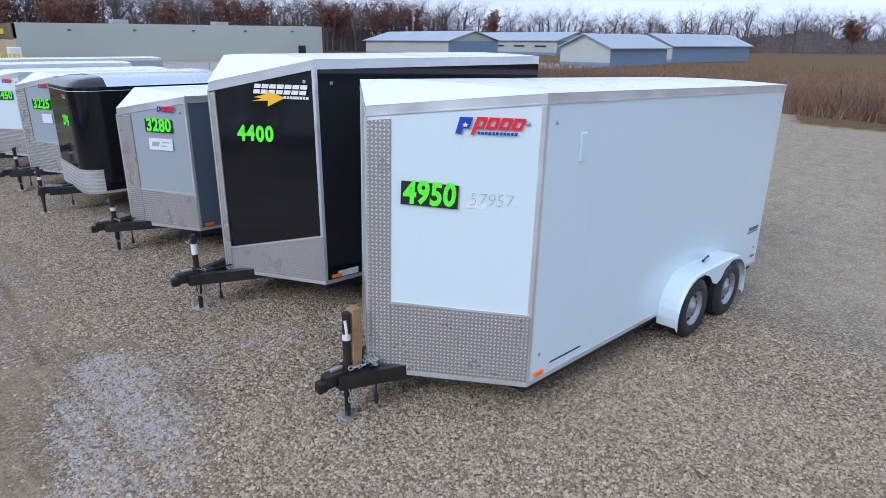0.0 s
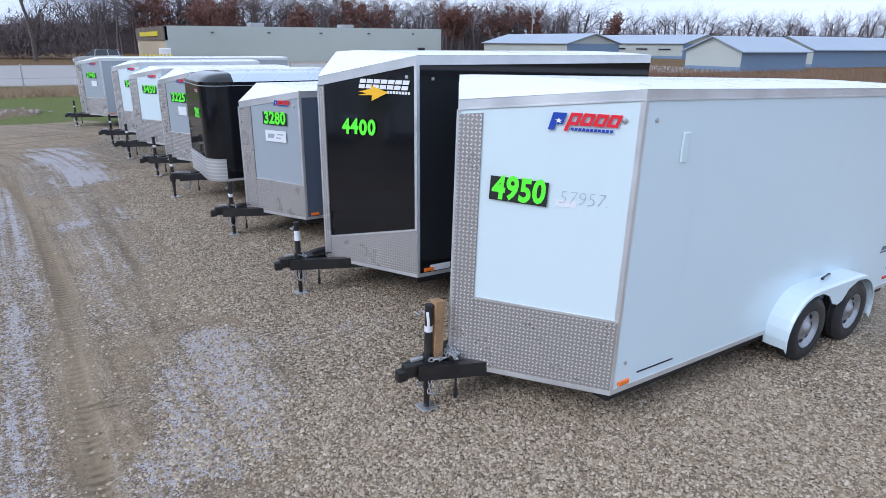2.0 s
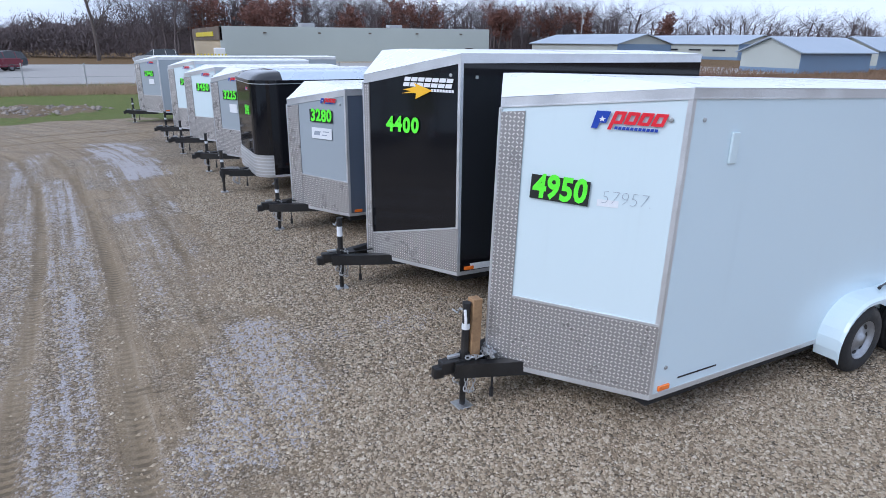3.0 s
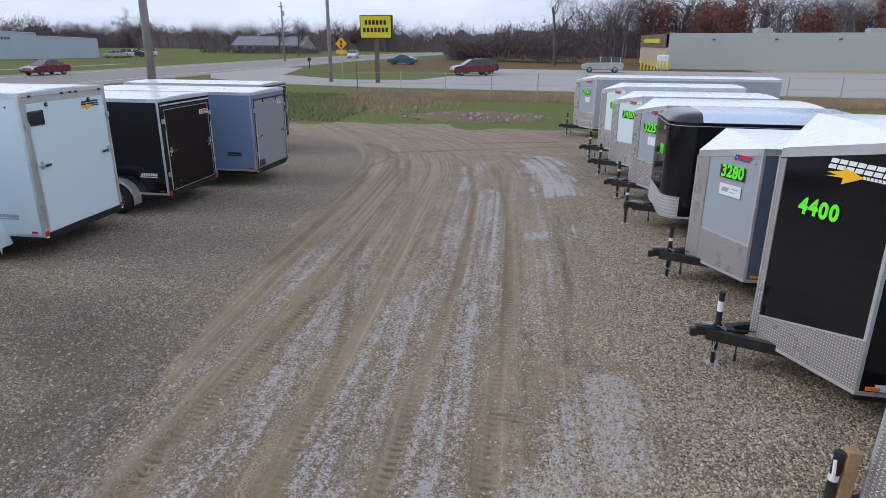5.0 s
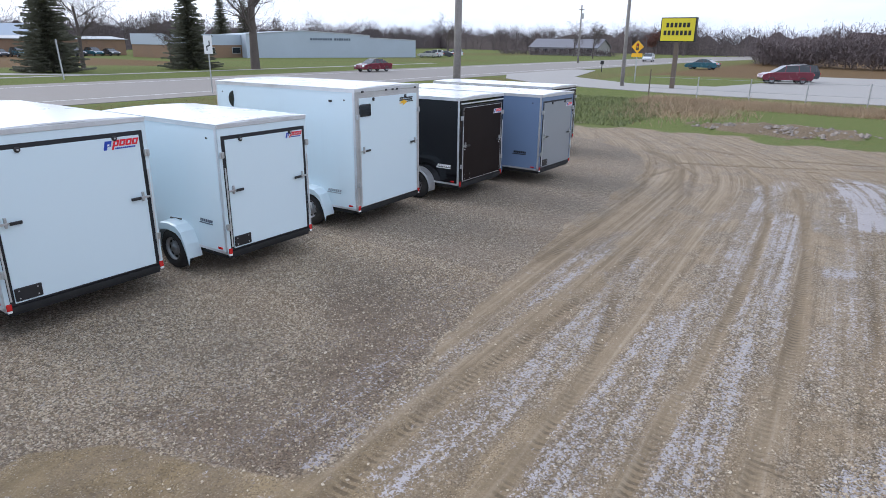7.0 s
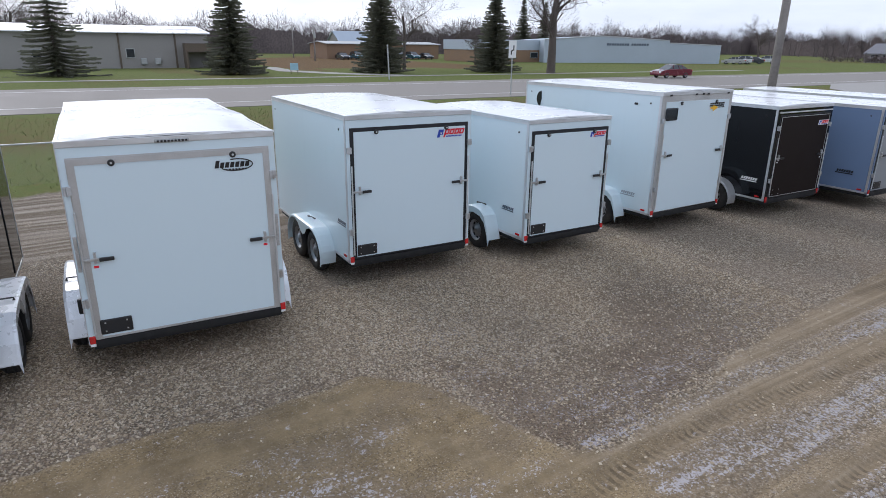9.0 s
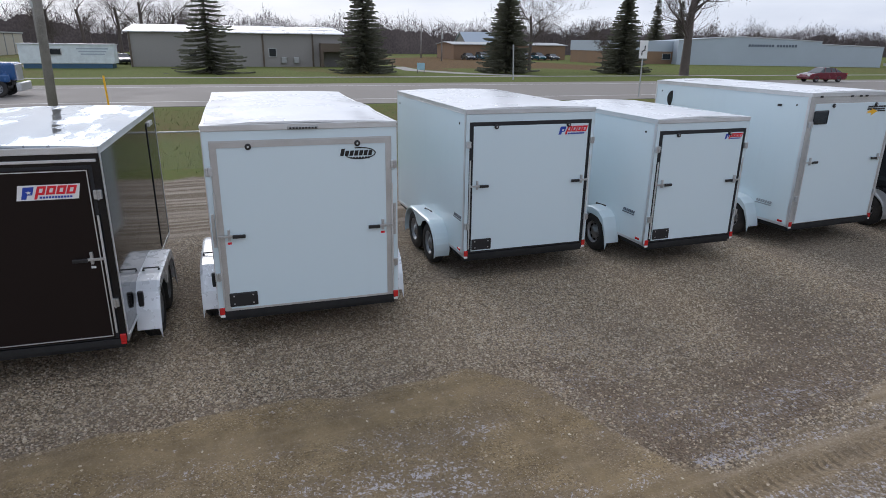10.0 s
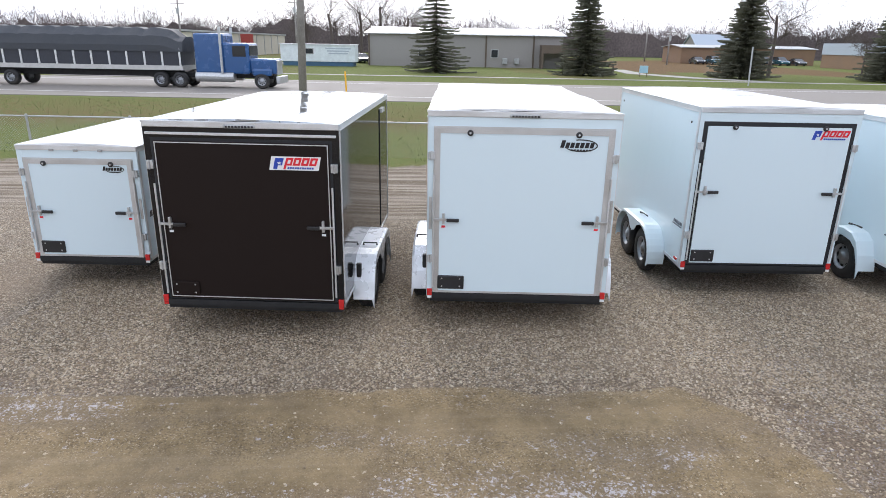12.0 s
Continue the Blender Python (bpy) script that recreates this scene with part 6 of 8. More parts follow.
# the shop beyond the car park
shop = thing("shop_building", Matrix.Identity(4), "low grey-green block shop with brown fascia and flat roof", "building")
x0, x1, y0, y1 = 14.8, 58.5, 96.0, 126.0
bm = bmesh.new()
vs = [bm.verts.new(p) for p in ((x0, y0, -0.3), (x1, y0, -0.3), (x1, y0, 5.08), (x0, y0, 4.78), (x0, y0 + 0.3, -0.3), (x1, y0 + 0.3, -0.3), (x1, y0 + 0.3, 5.08), (x0, y0 + 0.3, 4.78))]
for f in ((0, 1, 2, 3), (4, 7, 6, 5), (3, 2, 6, 7), (0, 3, 7, 4), (1, 5, 6, 2)):
    bm.faces.new([vs[i] for i in f])
part("wall", bm, STORE_WALL, shop)
part("wall", boxes((x1 - 0.3, x1, y0 + 0.3, y1, -0.3, 4.2)), STORE_WALL, shop)
part("wall", boxes((x0, x1, y1, y1 + 0.3, -0.3, 4.2)), STORE_WALL, shop)
part("wall", boxes((x0, x0 + 0.3, y0 + 0.3, y1, -0.3, 2.9)), STORE_BEIGE, shop, "beige shop front")
part("fascia", boxes((x0 - 0.15, x0 + 0.3, y0 + 0.0, y1, 2.9, 4.76)), STORE_BROWN, shop, "brown fascia")
part("fascia_sign", boxes((x0 - 0.28, x0 - 0.14, y0 + 5, y0 + 24, 3.45, 4.1)), SIGN_YELLOW, shop, "yellow fascia sign")
part("roof", boxes((x0 + 0.3, x1 - 0.3, y0 + 0.3, y1, 3.9, 4.1)), GALV, shop)
opening(shop, "door", (x1 - 4.6, x1 - 3.2, y0 - 0.06, y0 + 0.05, 0, 2.1), DARK)
for k in range(5):
    part("wall_light", boxes((x0 + 6 + 8 * k, x0 + 6.4 + 8 * k, y0 - 0.2, y0, 3.9 + 0.06 * k, 4.1 + 0.06 * k)), STORE_BROWN, shop)
for xx, yy in ((x0 + 14, y0 + 9), (x0 + 29, y0 + 8)):
    part("roof_unit", boxes((xx, xx + 2.2, yy, yy + 2, 4.1, 5.65), bevel=0.05), GALV, shop, "pale rooftop air unit")
for k in range(9):
    part("bollard", tubes(([(x0 - 3.5 + 0.45 * k, y0 - 3, 0), (x0 - 3.5 + 0.45 * k, y0 - 3, 1.15)], 0.11), n=8), SIGN_YELLOW, shop, "yellow bollard")
tagged(part("gas_cage", boxes((x0 - 1.2, x0 + 0.2, y0 - 2.2, y0 - 1.2, 0, 1.9), bevel=0.1), LOGO_WHITE), "white gas bottle cage by the shop wall", "cage")

# across the road
grey = house_box("grey_metal_building", "grey metal building with bright white roof across the road", -118, -94, -12.4, 15.5, 4.4, 5.45, "y", GREY_SIDING, BRIGHT_ROOF, 0.5)
for yy in (-12.35, 4.4, 11.2):
    part("downpipe", boxes((-94.0, -93.85, yy, yy + 0.22, 0, 4.5)), STORE_BROWN, grey)
for yy, z0_ in ((-5.2, 1.2), (5.2, 1.3)):
    opening(grey, "window", (-94.05, -93.9, yy, yy + 1.1, z0_, z0_ + 1.2))
part("porch", boxes((-93.9, -91.6, 12.2, 15.6, 2.1, 3.2), (-93.9, -91.6, 12.2, 12.5, 0, 2.1), (-93.9, -91.6, 15.3, 15.6, 0, 2.1)), STORE_BROWN, grey, "brown entrance porch")
for yy in (6.9, 8.6):
    part("meter_box", boxes((-93.95, -93.6, yy, yy + 0.7, 0.5, 1.3), bevel=0.05), GALV, grey)

office = thing("site_office", Matrix.Identity(4), "white portable site office with blue skirt", "cabin")
part("body", boxes((-91, -88, -23.5, -13.4, 0.55, 2.75), bevel=0.05), plain("pale_office_siding", (0.72, 0.78, 0.80), 0.5), office)
part("skirt", boxes((-90.9, -88.1, -23.2, -13.7, 0.0, 0.55)), plain("blue_skirt", (0.05, 0.12, 0.2), 0.6), office, "blue skirt")
part("roof", boxes((-91.15, -87.85, -23.6, -13.3, 2.75, 2.85)), BRIGHT_ROOF, office)
opening(office, "window", (-88.03, -87.93, -20.3, -19.0, 1.5, 2.3))
for k in range(3):
    part("lettering_bar", boxes((-87.99, -87.96, -17.4 + 0.2 * k, -14.0 - 0.2 * k, 2.2 - 0.32 * k, 2.36 - 0.32 * k)), PALE_BLUE_WALL, office)

wh = thing("warehouse", Matrix.Identity(4), "long low warehouse, pale blue end and cream ribbed side", "building")
part("wall", boxes((-96.3, -96, -130, -43.5, -0.3, 4.3)), PALE_BLUE_WALL, wh)
part("wall", boxes((-170, -96, -43.5, -43.2, -0.3, 4.2)), CREAM_WALL, wh, "cream ribbed metal wall")
part("roof", boxes((-170, -95.7, -130, -42.9, 4.3, 4.6)), GALV, wh)
for k in range(12):
    part("wall_rib", boxes((-97 - 6 * k, -96.75 - 6 * k, -43.2, -43.08, 0, 4.2)), GALV, wh)
part("lean_to", boxes((-124, -116, -43.2, -40.5, 0, 2.6)), GALV, wh)
part("silo", tubes(([(-126, -39.5, 1.2), (-126, -39.5, 4.2)], 1.2), n=14), plain("rust_red_paint", (0.3, 0.04, 0.03), 0.6), wh, "rust-red hopper")

mach = thing("machine_works", Matrix.Identity(4), "long pale blue workshop with shallow gable behind a grass bank", "building")
a0, a1 = Vector((-107.5, 84.0)), Vector((-92.5, 119.5))
d = (a1 - a0).normalized()
nrm = Vector((-d.y, d.x))
bm = bmesh.new()
prof = [(0, 4.55), (11.5, 5.35), ((a1 - a0).length * 0.7, 4.6), ((a1 - a0).length * 0.7 + 0.01, 4.1), ((a1 - a0).length, 3.7)]
lo, hi = [], []
for back in (0, 26):
    for s_, z in prof:
        p = a0 + d * s_ + nrm * back
        lo.append(bm.verts.new((p.x, p.y, -0.3)))
        hi.append(bm.verts.new((p.x, p.y, z)))
n_ = len(prof)
for i in range(n_ - 1):
    for o_ in (0, n_):
        bm.faces.new((lo[o_ + i], lo[o_ + i + 1], hi[o_ + i + 1], hi[o_ + i]))
    bm.faces.new((hi[i], hi[i + 1], hi[n_ + i + 1], hi[n_ + i]))
for i in (0, n_ - 1):
    bm.faces.new((lo[i], hi[i], hi[n_ + i], lo[n_ + i]))
bmesh.ops.recalc_face_normals(bm, faces=list(bm.faces))
part("wall", bm, PALE_BLUE_WALL, mach)
for i in range(n_ - 1):
    p, q = a0 + d * prof[i][0], a0 + d * prof[i + 1][0]
    if (q - p).length > 1:
        part("eaves_trim", tubes(([(p.x, p.y, prof[i][1]), (q.x, q.y, prof[i + 1][1])], 0.12), n=5), GALV, mach)
for k in range(16):
    p = a0 + d * (13.5 + 0.55 * k + (0.4 if k > 8 else 0)) - nrm * 0.03
    part("lettering_bar", boxes((-0.2, 0.2, -0.03, 0.03, 3.5, 3.95), m=Matrix.Translation((p.x, p.y, 0)) @ Matrix.Rotation(math.atan2(d.y, d.x), 4, "Z")), CHARCOAL, mach)
part("wing", boxes((-125, -111, 70, 92, 2.4, 4.4)), PALE_BLUE_WALL, mach, "lower wing, pale blue upper wall")
part("wing_base", boxes((-124.9, -110.9, 70.1, 92, -0.3, 2.4)), BRICK_WALL, mach, "brown brick lower wall")
for yy in (73, 77, 83):
    opening(mach, "window", (-110.95, -110.8, yy, yy + 2, 0.8, 2.0))

low = house_box("brick_office", "low tan brick office with flat roof far across the road", -150, -138, 48, 76, 3.2, 3.7, "y", BRICK_WALL, GALV, 0.4)
house_box("grey_house", "grey house with steep roof among trees", -178, -166, 62, 74, 3.0, 6.4, "y", GREY_SIDING, SHED_ROOF, 0.4)
barn = house_box("long_barn", "long dark barn with ribbed roof far up the road", -94, -72.5, 178, 188, 2.3, 4.6, "x", GREY_SIDING, plain("dark_barn_roof", (0.17, 0.17, 0.19), 0.7, 0.0, 0.1), 0.4)
for k in range(7):
    opening(barn, "window", (-92.5 + 2.8 * k, -90.6 + 2.8 * k, 177.95, 178.05, 0.8, 2.0))

# ---------------------------------------------------------------- poles, signs, fence


def utility_pole(x, y, h, lean, arm=None, lab="weathered wooden utility pole"):
    t = thing("utility_pole", Matrix.Translation((x, y, 0)) @ Matrix.Rotation(radians(lean), 4, "X"), lab, "pole")
    part("pole", tubes(([(0, 0, -0.5), (0, 0, h * 0.5), (0, 0, h)], [0.17, 0.145, 0.12]), n=12), POLE_WOOD, t, smooth=True)
    if arm:
        part("crossarm", boxes((-0.06, 0.06, -1.1, 1.1, h - 0.8, h - 0.68)), POLE_WOOD, t)
        part("transformer", tubes(([(0.3, 0, h - 2.3), (0.3, 0, h - 1.4)], 0.22), n=10), GALV, t)
    return t


utility_pole(-26.5, -6.9, 11.5, -1.2)
utility_pole(-14.9, 22.3, 11.5, -1.0)
utility_pole(-19.6, 55.0, 11.0, 0.8)
utility_pole(-101, -42.0, 9.0, 0, True, "grey utility pole with transformer by the warehouse")
utility_pole(-113, -27.0, 10.0, 0, True, "grey utility pole with transformer behind the office")
utility_pole(-49, 112, 10.0, 0, True, "grey utility pole by the far road")
utility_pole(96, 118, 9.5, 0, True, "grey light pole beside the storage shed")

sg = thing("shop_sign", Matrix.Translation((-15.3, 55.0, 0)), "yellow shop sign with dark lettering bars on a brown post", "sign")
part("post", boxes((-0.16, 0.16, -0.16, 0.16, -0.3, 3.75)), STORE_BROWN, sg)
part("sign_frame", boxes((-1.42, 1.42, -0.22, 0.22, 3.72, 5.62), bevel=0.03), LOGO_BLACK, sg, "dark sign frame")
part("sign_face", boxes((-1.33, 1.33, -0.26, -0.2, 3.8, 5.54)), SIGN_YELLOW, sg, "yellow sign face")
for row, n_, zz in ((0, 6, 4.85), (1, 7, 4.25)):
    for k in range(n_):
        part("lettering_bar", boxes((-0.95 + 0.33 * k + (0.0 if row == 0 else -0.16), -0.73 + 0.33 * k + (0.0 if row == 0 else -0.16), -0.275, -0.255, zz, zz + 0.36)), LOGO_BLACK, sg)

ts = thing("traffic_sign", Matrix.Translation((-21.27, 63.0, 0)), "amber diamond signal-ahead sign above a small plate", "sign")
part("post", boxes((-0.05, 0.05, -0.04, 0.04, -0.3, 3.75)), GALV, ts)
part("diamond_plate", boxes((-0.43, 0.43, -0.08, -0.05, -0.43, 0.43), m=Matrix.Translation((0, 0, 3.27)) @ Matrix.Rotation(radians(45), 4, "Y")), TRAFFIC_YELLOW, ts, "amber diamond plate")
part("signal_symbol", boxes((-0.12, 0.12, -0.11, -0.08, 2.96, 3.58), bevel=0.02), LOGO_BLACK, ts)
for zz, mt in ((3.46, LOGO_RED), (3.27, LOGO_YELLOW), (3.08, NEEDLES)):
    part("signal_dot", boxes((-0.065, 0.065, -0.13, -0.1, zz - 0.065, zz + 0.065), bevel=0.02), mt, ts)
part("plate", boxes((-0.53, 0.53, -0.08, -0.05, 2.32, 2.68)), TRAFFIC_YELLOW, ts, "amber plate below the diamond")

rs = thing("lane_sign", pose(-38, 26.6, 0, 0, 0, 62), "white road sign with black arrow on a steel post", "sign")
part("post", boxes((-0.04, 0.04, -0.04, 0.04, -0.3, 3.7)), GALV, rs)
part("sign_plate", boxes((-0.27, 0.27, -0.07, -0.04, 2.6, 3.78)), LOGO_WHITE, rs, "white sign plate")
part("arrow", boxes((-0.12, -0.05, -0.085, -0.065, 2.8, 3.1), (-0.05, 0.05, -0.085, -0.065, 3.06, 3.15), (0.05, 0.12, -0.085, -0.065, 3.11, 3.45), bevel=0.006), LOGO_BLACK, rs)
for x, y, h in ((-37.0, -6.7, 1.6), (-37.3, -28.0, 1.4)):
    tagged(part("marker_post", tubes(([(x, y, -0.1), (x - 0.25, y - 0.1, h)], 0.05), n=6), TRAFFIC_YELLOW), "thin yellow marker post beside the road", "post")
tagged(part("grey_stake", tubes(([(-59.5, 26.8, -0.1), (-59.8, 26.8, 3.4)], 0.07), n=6), GALV), "leaning grey stake in the grass", "post")

nb = thing("notice_box", pose(-73.4, 21.2, 0, 0, 0, 80), "pale blue notice box on two short legs on the lawn", "sign")
part("panel", boxes((-0.46, 0.46, -0.1, 0.1, 0.42, 1.2), bevel=0.03), plain("pale_blue_plastic", (0.36, 0.56, 0.68), 0.5), nb)
for xx in (-0.38, 0.38):
    part("leg", boxes((xx - 0.04, xx + 0.04, -0.04, 0.04, -0.1, 0.42)), STORE_BROWN, nb)
slab("gravel_path", [(-94, 24.6), (-94, 22.4), (-81, 21.4), (-72, 25.2), (-66, 31), (-66, 34), (-74, 27.6), (-82, 23.8)], 0.025, LOT, "pale gravel path across the lawn", "path")
rf = thing("rail_fence", Matrix.Identity(4), "short wooden rail fence beside the path", "fence")
for yy in (17.6, 19.4):
    part("fence_post", boxes((-80.1, -79.9, yy - 0.08, yy + 0.08, -0.1, 1.05)), STORE_BROWN, rf)
for zz in (0.45, 0.85):
    part("rail", boxes((-80.05, -79.95, 17.6, 19.4, zz, zz + 0.12)), STORE_BROWN, rf)
utility_pole(-125.4, 41.0, 6.6, 0, True, "grey light pole beyond the lawn")
utility_pole(-150, 44.0, 7.5, 0, False, "distant pale light pole beyond the lawn")
tagged(part("mailbox", boxes((-32.35, -32.05, 81.4, 81.9, 0.95, 1.4), (-32.25, -32.15, 81.6, 81.7, -0.1, 0.95), bevel=0.02), PLASTIC), "dark mailbox on a post by the drive", "mailbox")

fence = thing("wire_fence", Matrix.Identity(4), "low chain-link fence with steel posts and top rail", "fence")
FX = -18.0
for k in range(14):
    part("fence_post", tubes(([(FX, -34 + 3.0 * k, -0.2), (FX, -34 + 3.0 * k, 1.12)], 0.035), n=7), GALV, fence)
part("top_rail", tubes(([(FX, -34, 1.06), (FX, 5, 1.06)], 0.024), n=7), GALV, fence)
bm = bmesh.new()
for k in range(500):
    yy = -34 + 0.078 * k
    for s_ in (-1, 1):
        p, q = Vector((FX, yy, 0.05)), Vector((FX, yy + s_ * 0.98, 1.03))
        n_ = Vector((0, 0.0022, 0))
        bm.faces.new([bm.verts.new(v) for v in (p - n_, p + n_, q + n_, q - n_)])
wire = part("fence_wire", bm, GALV, fence, "galvanised wire mesh")
wire["kind"] = "stuff"
fence2 = thing("field_fence", Matrix.Identity(4), "thin wire fence along the dry grass strip", "fence")
for k in range(15):
    part("fence_post", tubes(([(-13.8 + 3.2 * k, 44.4 + 0.05 * k, -0.2), (-13.8 + 3.2 * k, 44.4 + 0.05 * k, 1.5 if k else 1.9)], 0.04), n=6), GALV if k else STORE_BROWN, fence2)
for zz in (0.7, 1.4):
    part("fence_wire", tubes(([(-13.8, 44.4, zz), (31, 45.1, zz)], 0.012), n=4), GALV, fence2)

# ---------------------------------------------------------------- vehicles


def road_wheel(parent, x, y, r, side, wd=0.22):
    """A shared wheel, scaled to the vehicle; the axle runs along the vehicle's y."""
    w_ = new("wheel", WHEEL_OBS["tyre"])
    w_.parent = parent
    k = r / 0.335
    w_.matrix_basis = Matrix.Translation((x, y, r)) @ (Matrix.Identity(4) if side > 0 else Matrix.Rotation(math.pi, 4, "Z")) @ Matrix.Diagonal((k, wd / 0.205, k, 1))
    dress_wheel(w_)


def car(label, m, paint, kind="sedan", s=1.0):
    """A parked car: x forward. Lower body and cabin are lofted from a side profile, narrower above."""
    t = thing("car", m @ Matrix.Diagonal((s, s, s, 1)), label, "car")
    if kind == "sedan":
        low = [(-2.35, 0.38), (-2.4, 0.72), (-2.2, 0.98), (-1.5, 1.02), (0.9, 0.98), (1.7, 0.9), (2.25, 0.76), (2.35, 0.5), (2.25, 0.3), (-2.2, 0.28)]
        cab = [(-1.75, 1.0), (-1.05, 1.40), (-0.3, 1.48), (0.35, 1.42), (1.15, 0.97)]
        half, ch, wb = 0.9, 0.64, 1.4
    else:
        low = [(-2.25, 0.42), (-2.3, 0.85), (-2.2, 1.1), (-1.5, 1.12), (0.9, 1.08), (1.75, 1.0), (2.2, 0.84), (2.28, 0.55), (2.15, 0.36), (-2.1, 0.34)]
        cab = [(-2.2, 1.1), (-1.95, 1.6), (-1.2, 1.7), (0.2, 1.66), (1.2, 1.07)]
        half, ch, wb = 0.92, 0.68, 1.38
    bm = bmesh.new()
    rows = []
    for y, sh in ((-half, 0.93), (-half * 0.97, 1.0), (half * 0.97, 1.0), (half, 0.93)):
        rows.append([bm.verts.new((x * (0.985 if sh < 1 else 1), y, 0.55 + (z - 0.55) * sh)) for x, z in low])
    for a_, b_ in zip(rows, rows[1:]):
        for i in range(len(low)):
            bm.faces.new((a_[i], a_[(i + 1) % len(low)], b_[(i + 1) % len(low)], b_[i]))
    bm.faces.new(rows[0]), bm.faces.new(rows[-1])
    bmesh.ops.recalc_face_normals(bm, faces=list(bm.faces))
    part("body", bm, paint, t)
    bm = bmesh.new()
    lo = [[bm.verts.new((x, sd * (half - 0.06 if z < 1.15 else ch), z)) for x, z in cab] for sd in (-1, 1)]
    for i in range(len(cab) - 1):
        bm.faces.new((lo[0][i], lo[0][i + 1], lo[1][i + 1], lo[1][i]))
    bm.faces.new(lo[0]), bm.faces.new(list(reversed(lo[1])))
    bmesh.ops.recalc_face_normals(bm, faces=list(bm.faces))
    part("window_glass", bm, GLASS_DARK, t, "dark car windows")
    top = [(x, z + 0.012) for x, z in cab[1:-1]]
    bm = bmesh.new()
    for (xa, za), (xb, zb) in zip(top, top[1:]):
        vs = [bm.verts.new(v) for v in ((xa, -ch - 0.015, za), (xb, -ch - 0.015, zb), (xb, ch + 0.015, zb), (xa, ch + 0.015, za))]
        bm.faces.new(vs)
    bmesh.ops.solidify(bm, geom=list(bm.faces), thickness=0.04)
    part("roof", bm, paint, t)
    for sd in (-1, 1):
        for x in (-wb, wb):
            road_wheel(t, x, sd * (half - 0.1), 0.33, sd)
        for xx in (cab[1][0] + 0.1, (cab[1][0] + cab[3][0]) / 2, cab[3][0] - 0.02):
            part("pillar", tubes(([(xx, sd * (ch + 0.008), cab[2][1] - 0.02), (xx + (0.12 if xx > 0 else -0.08), sd * (half - 0.05), low[3][1])], 0.03), n=5), paint, t)
        part("headlight", boxes((low[6][0] - 0.2, low[6][0] + 0.06, sd * 0.72 - 0.16, sd * 0.72 + 0.16, 0.62, 0.76), bevel=0.03), CLEAR, t, "clear headlight")
        part("tail_light", boxes((-low[6][0] - 0.16, -low[6][0] + 0.06, sd * 0.72 - 0.16, sd * 0.72 + 0.16, 0.78, 0.94), bevel=0.03), RED_LENS, t, "red tail light")
    return t


def paintwork(name, col):
    return plain(name, col, 0.25, 0.1, 0.05, 40, 2, 0.0, 0.7)


CAR_RED, CAR_TEAL, CAR_SILVER, CAR_DARK, CAR_WHITE = paintwork("red_car_paint", (0.14, 0.008, 0.024)), paintwork("teal_car_paint", (0.02, 0.10, 0.14)), paintwork("silver_car_paint", (0.42, 0.42, 0.40)), paintwork("dark_car_paint", (0.03, 0.035, 0.045)), paintwork("white_car_paint", (0.62, 0.64, 0.66))
car("dark red sedan on the far side of the road", pose(-52.0, 59, 0.03, 0, 0, -95), CAR_RED)
car("red compact SUV parked at the edge of the car park", pose(-9.0, 70.0, 0.045, 0, 0, 205), CAR_RED, "suv")
car("dark blue SUV half hidden behind a red one", pose(-8.9, 74.2, 0.045, 0, 0, 200), CAR_DARK, "suv")
car("silver minivan parked before the dry field", pose(5.4, 81.5, 0.045, 0, 0, 180), CAR_SILVER, "suv", 1.08)
car("teal sedan on the side road beyond the lawn", pose(-24.5, 101.6, 0.02, 0, 0, 175), CAR_TEAL)
car("white and dark car coming down the far road", pose(-43.5, 135, 0.03, 0, 0, -80), CAR_WHITE, "suv")
for k, (yy, pt) in enumerate(((121.5, CAR_SILVER), (124.5, CAR_WHITE), (129.0, CAR_DARK), (134, CAR_WHITE))):
    car("car parked beside the pale blue workshop", pose(-90.5 - 0.4 * k, yy, 0.0, 0, 0, -150), pt, "suv" if k % 2 else "sedan")
for k, (x, y) in enumerate(((-103.5, -14.6), (-106.5, -15.4))):
    car("dark car parked between the site office and the metal building", pose(x, y, 0.0, 0, 0, 20 - 50 * k), (CAR_DARK, CAR_SILVER)[k], "sedan")
for k in range(7):
    car("car parked before the low brick office", pose(-134, 50 + 3.4 * k, 0.0, 0, 0, 0), (CAR_DARK, CAR_TEAL, CAR_DARK, CAR_SILVER)[k % 4], "suv" if k % 3 else "sedan")

# articulated lorry on the near carriageway
SEMI_BLUE = paintwork("blue_tractor_paint", (0.02, 0.09, 0.26))
TARP = plain("dark_grey_tarpaulin", (0.05, 0.055, 0.065), 0.7, 0.0, 0.2, 12, 0.8, 0.3)
TRAILER_GREY = plain("grey_truck_side", (0.035, 0.038, 0.05), 0.6, 0.0, 0.2, 8, 0.5)
lorry = thing("articulated_lorry", pose(-45.2, -12.5, 0.03, 0, 0, 90), "blue tractor lorry with tarpaulin-covered grey trailer on the road", "lorry")
part("hood", boxes((-2.0, -0.15, -0.85, 0.85, 0.95, 2.0), bevel=0.16), SEMI_BLUE, lorry)
part("grille", boxes((-0.18, -0.08, -0.6, 0.6, 0.95, 1.9), bevel=0.03), ZINC, lorry, "chrome grille")
part("cab", boxes((-3.7, -1.9, -1.1, 1.1, 0.95, 3.0), bevel=0.14), SEMI_BLUE, lorry)
part("sleeper", boxes((-5.6, -3.6, -1.15, 1.15, 0.95, 3.6), bevel=0.16), SEMI_BLUE, lorry, "tall blue sleeper cab")
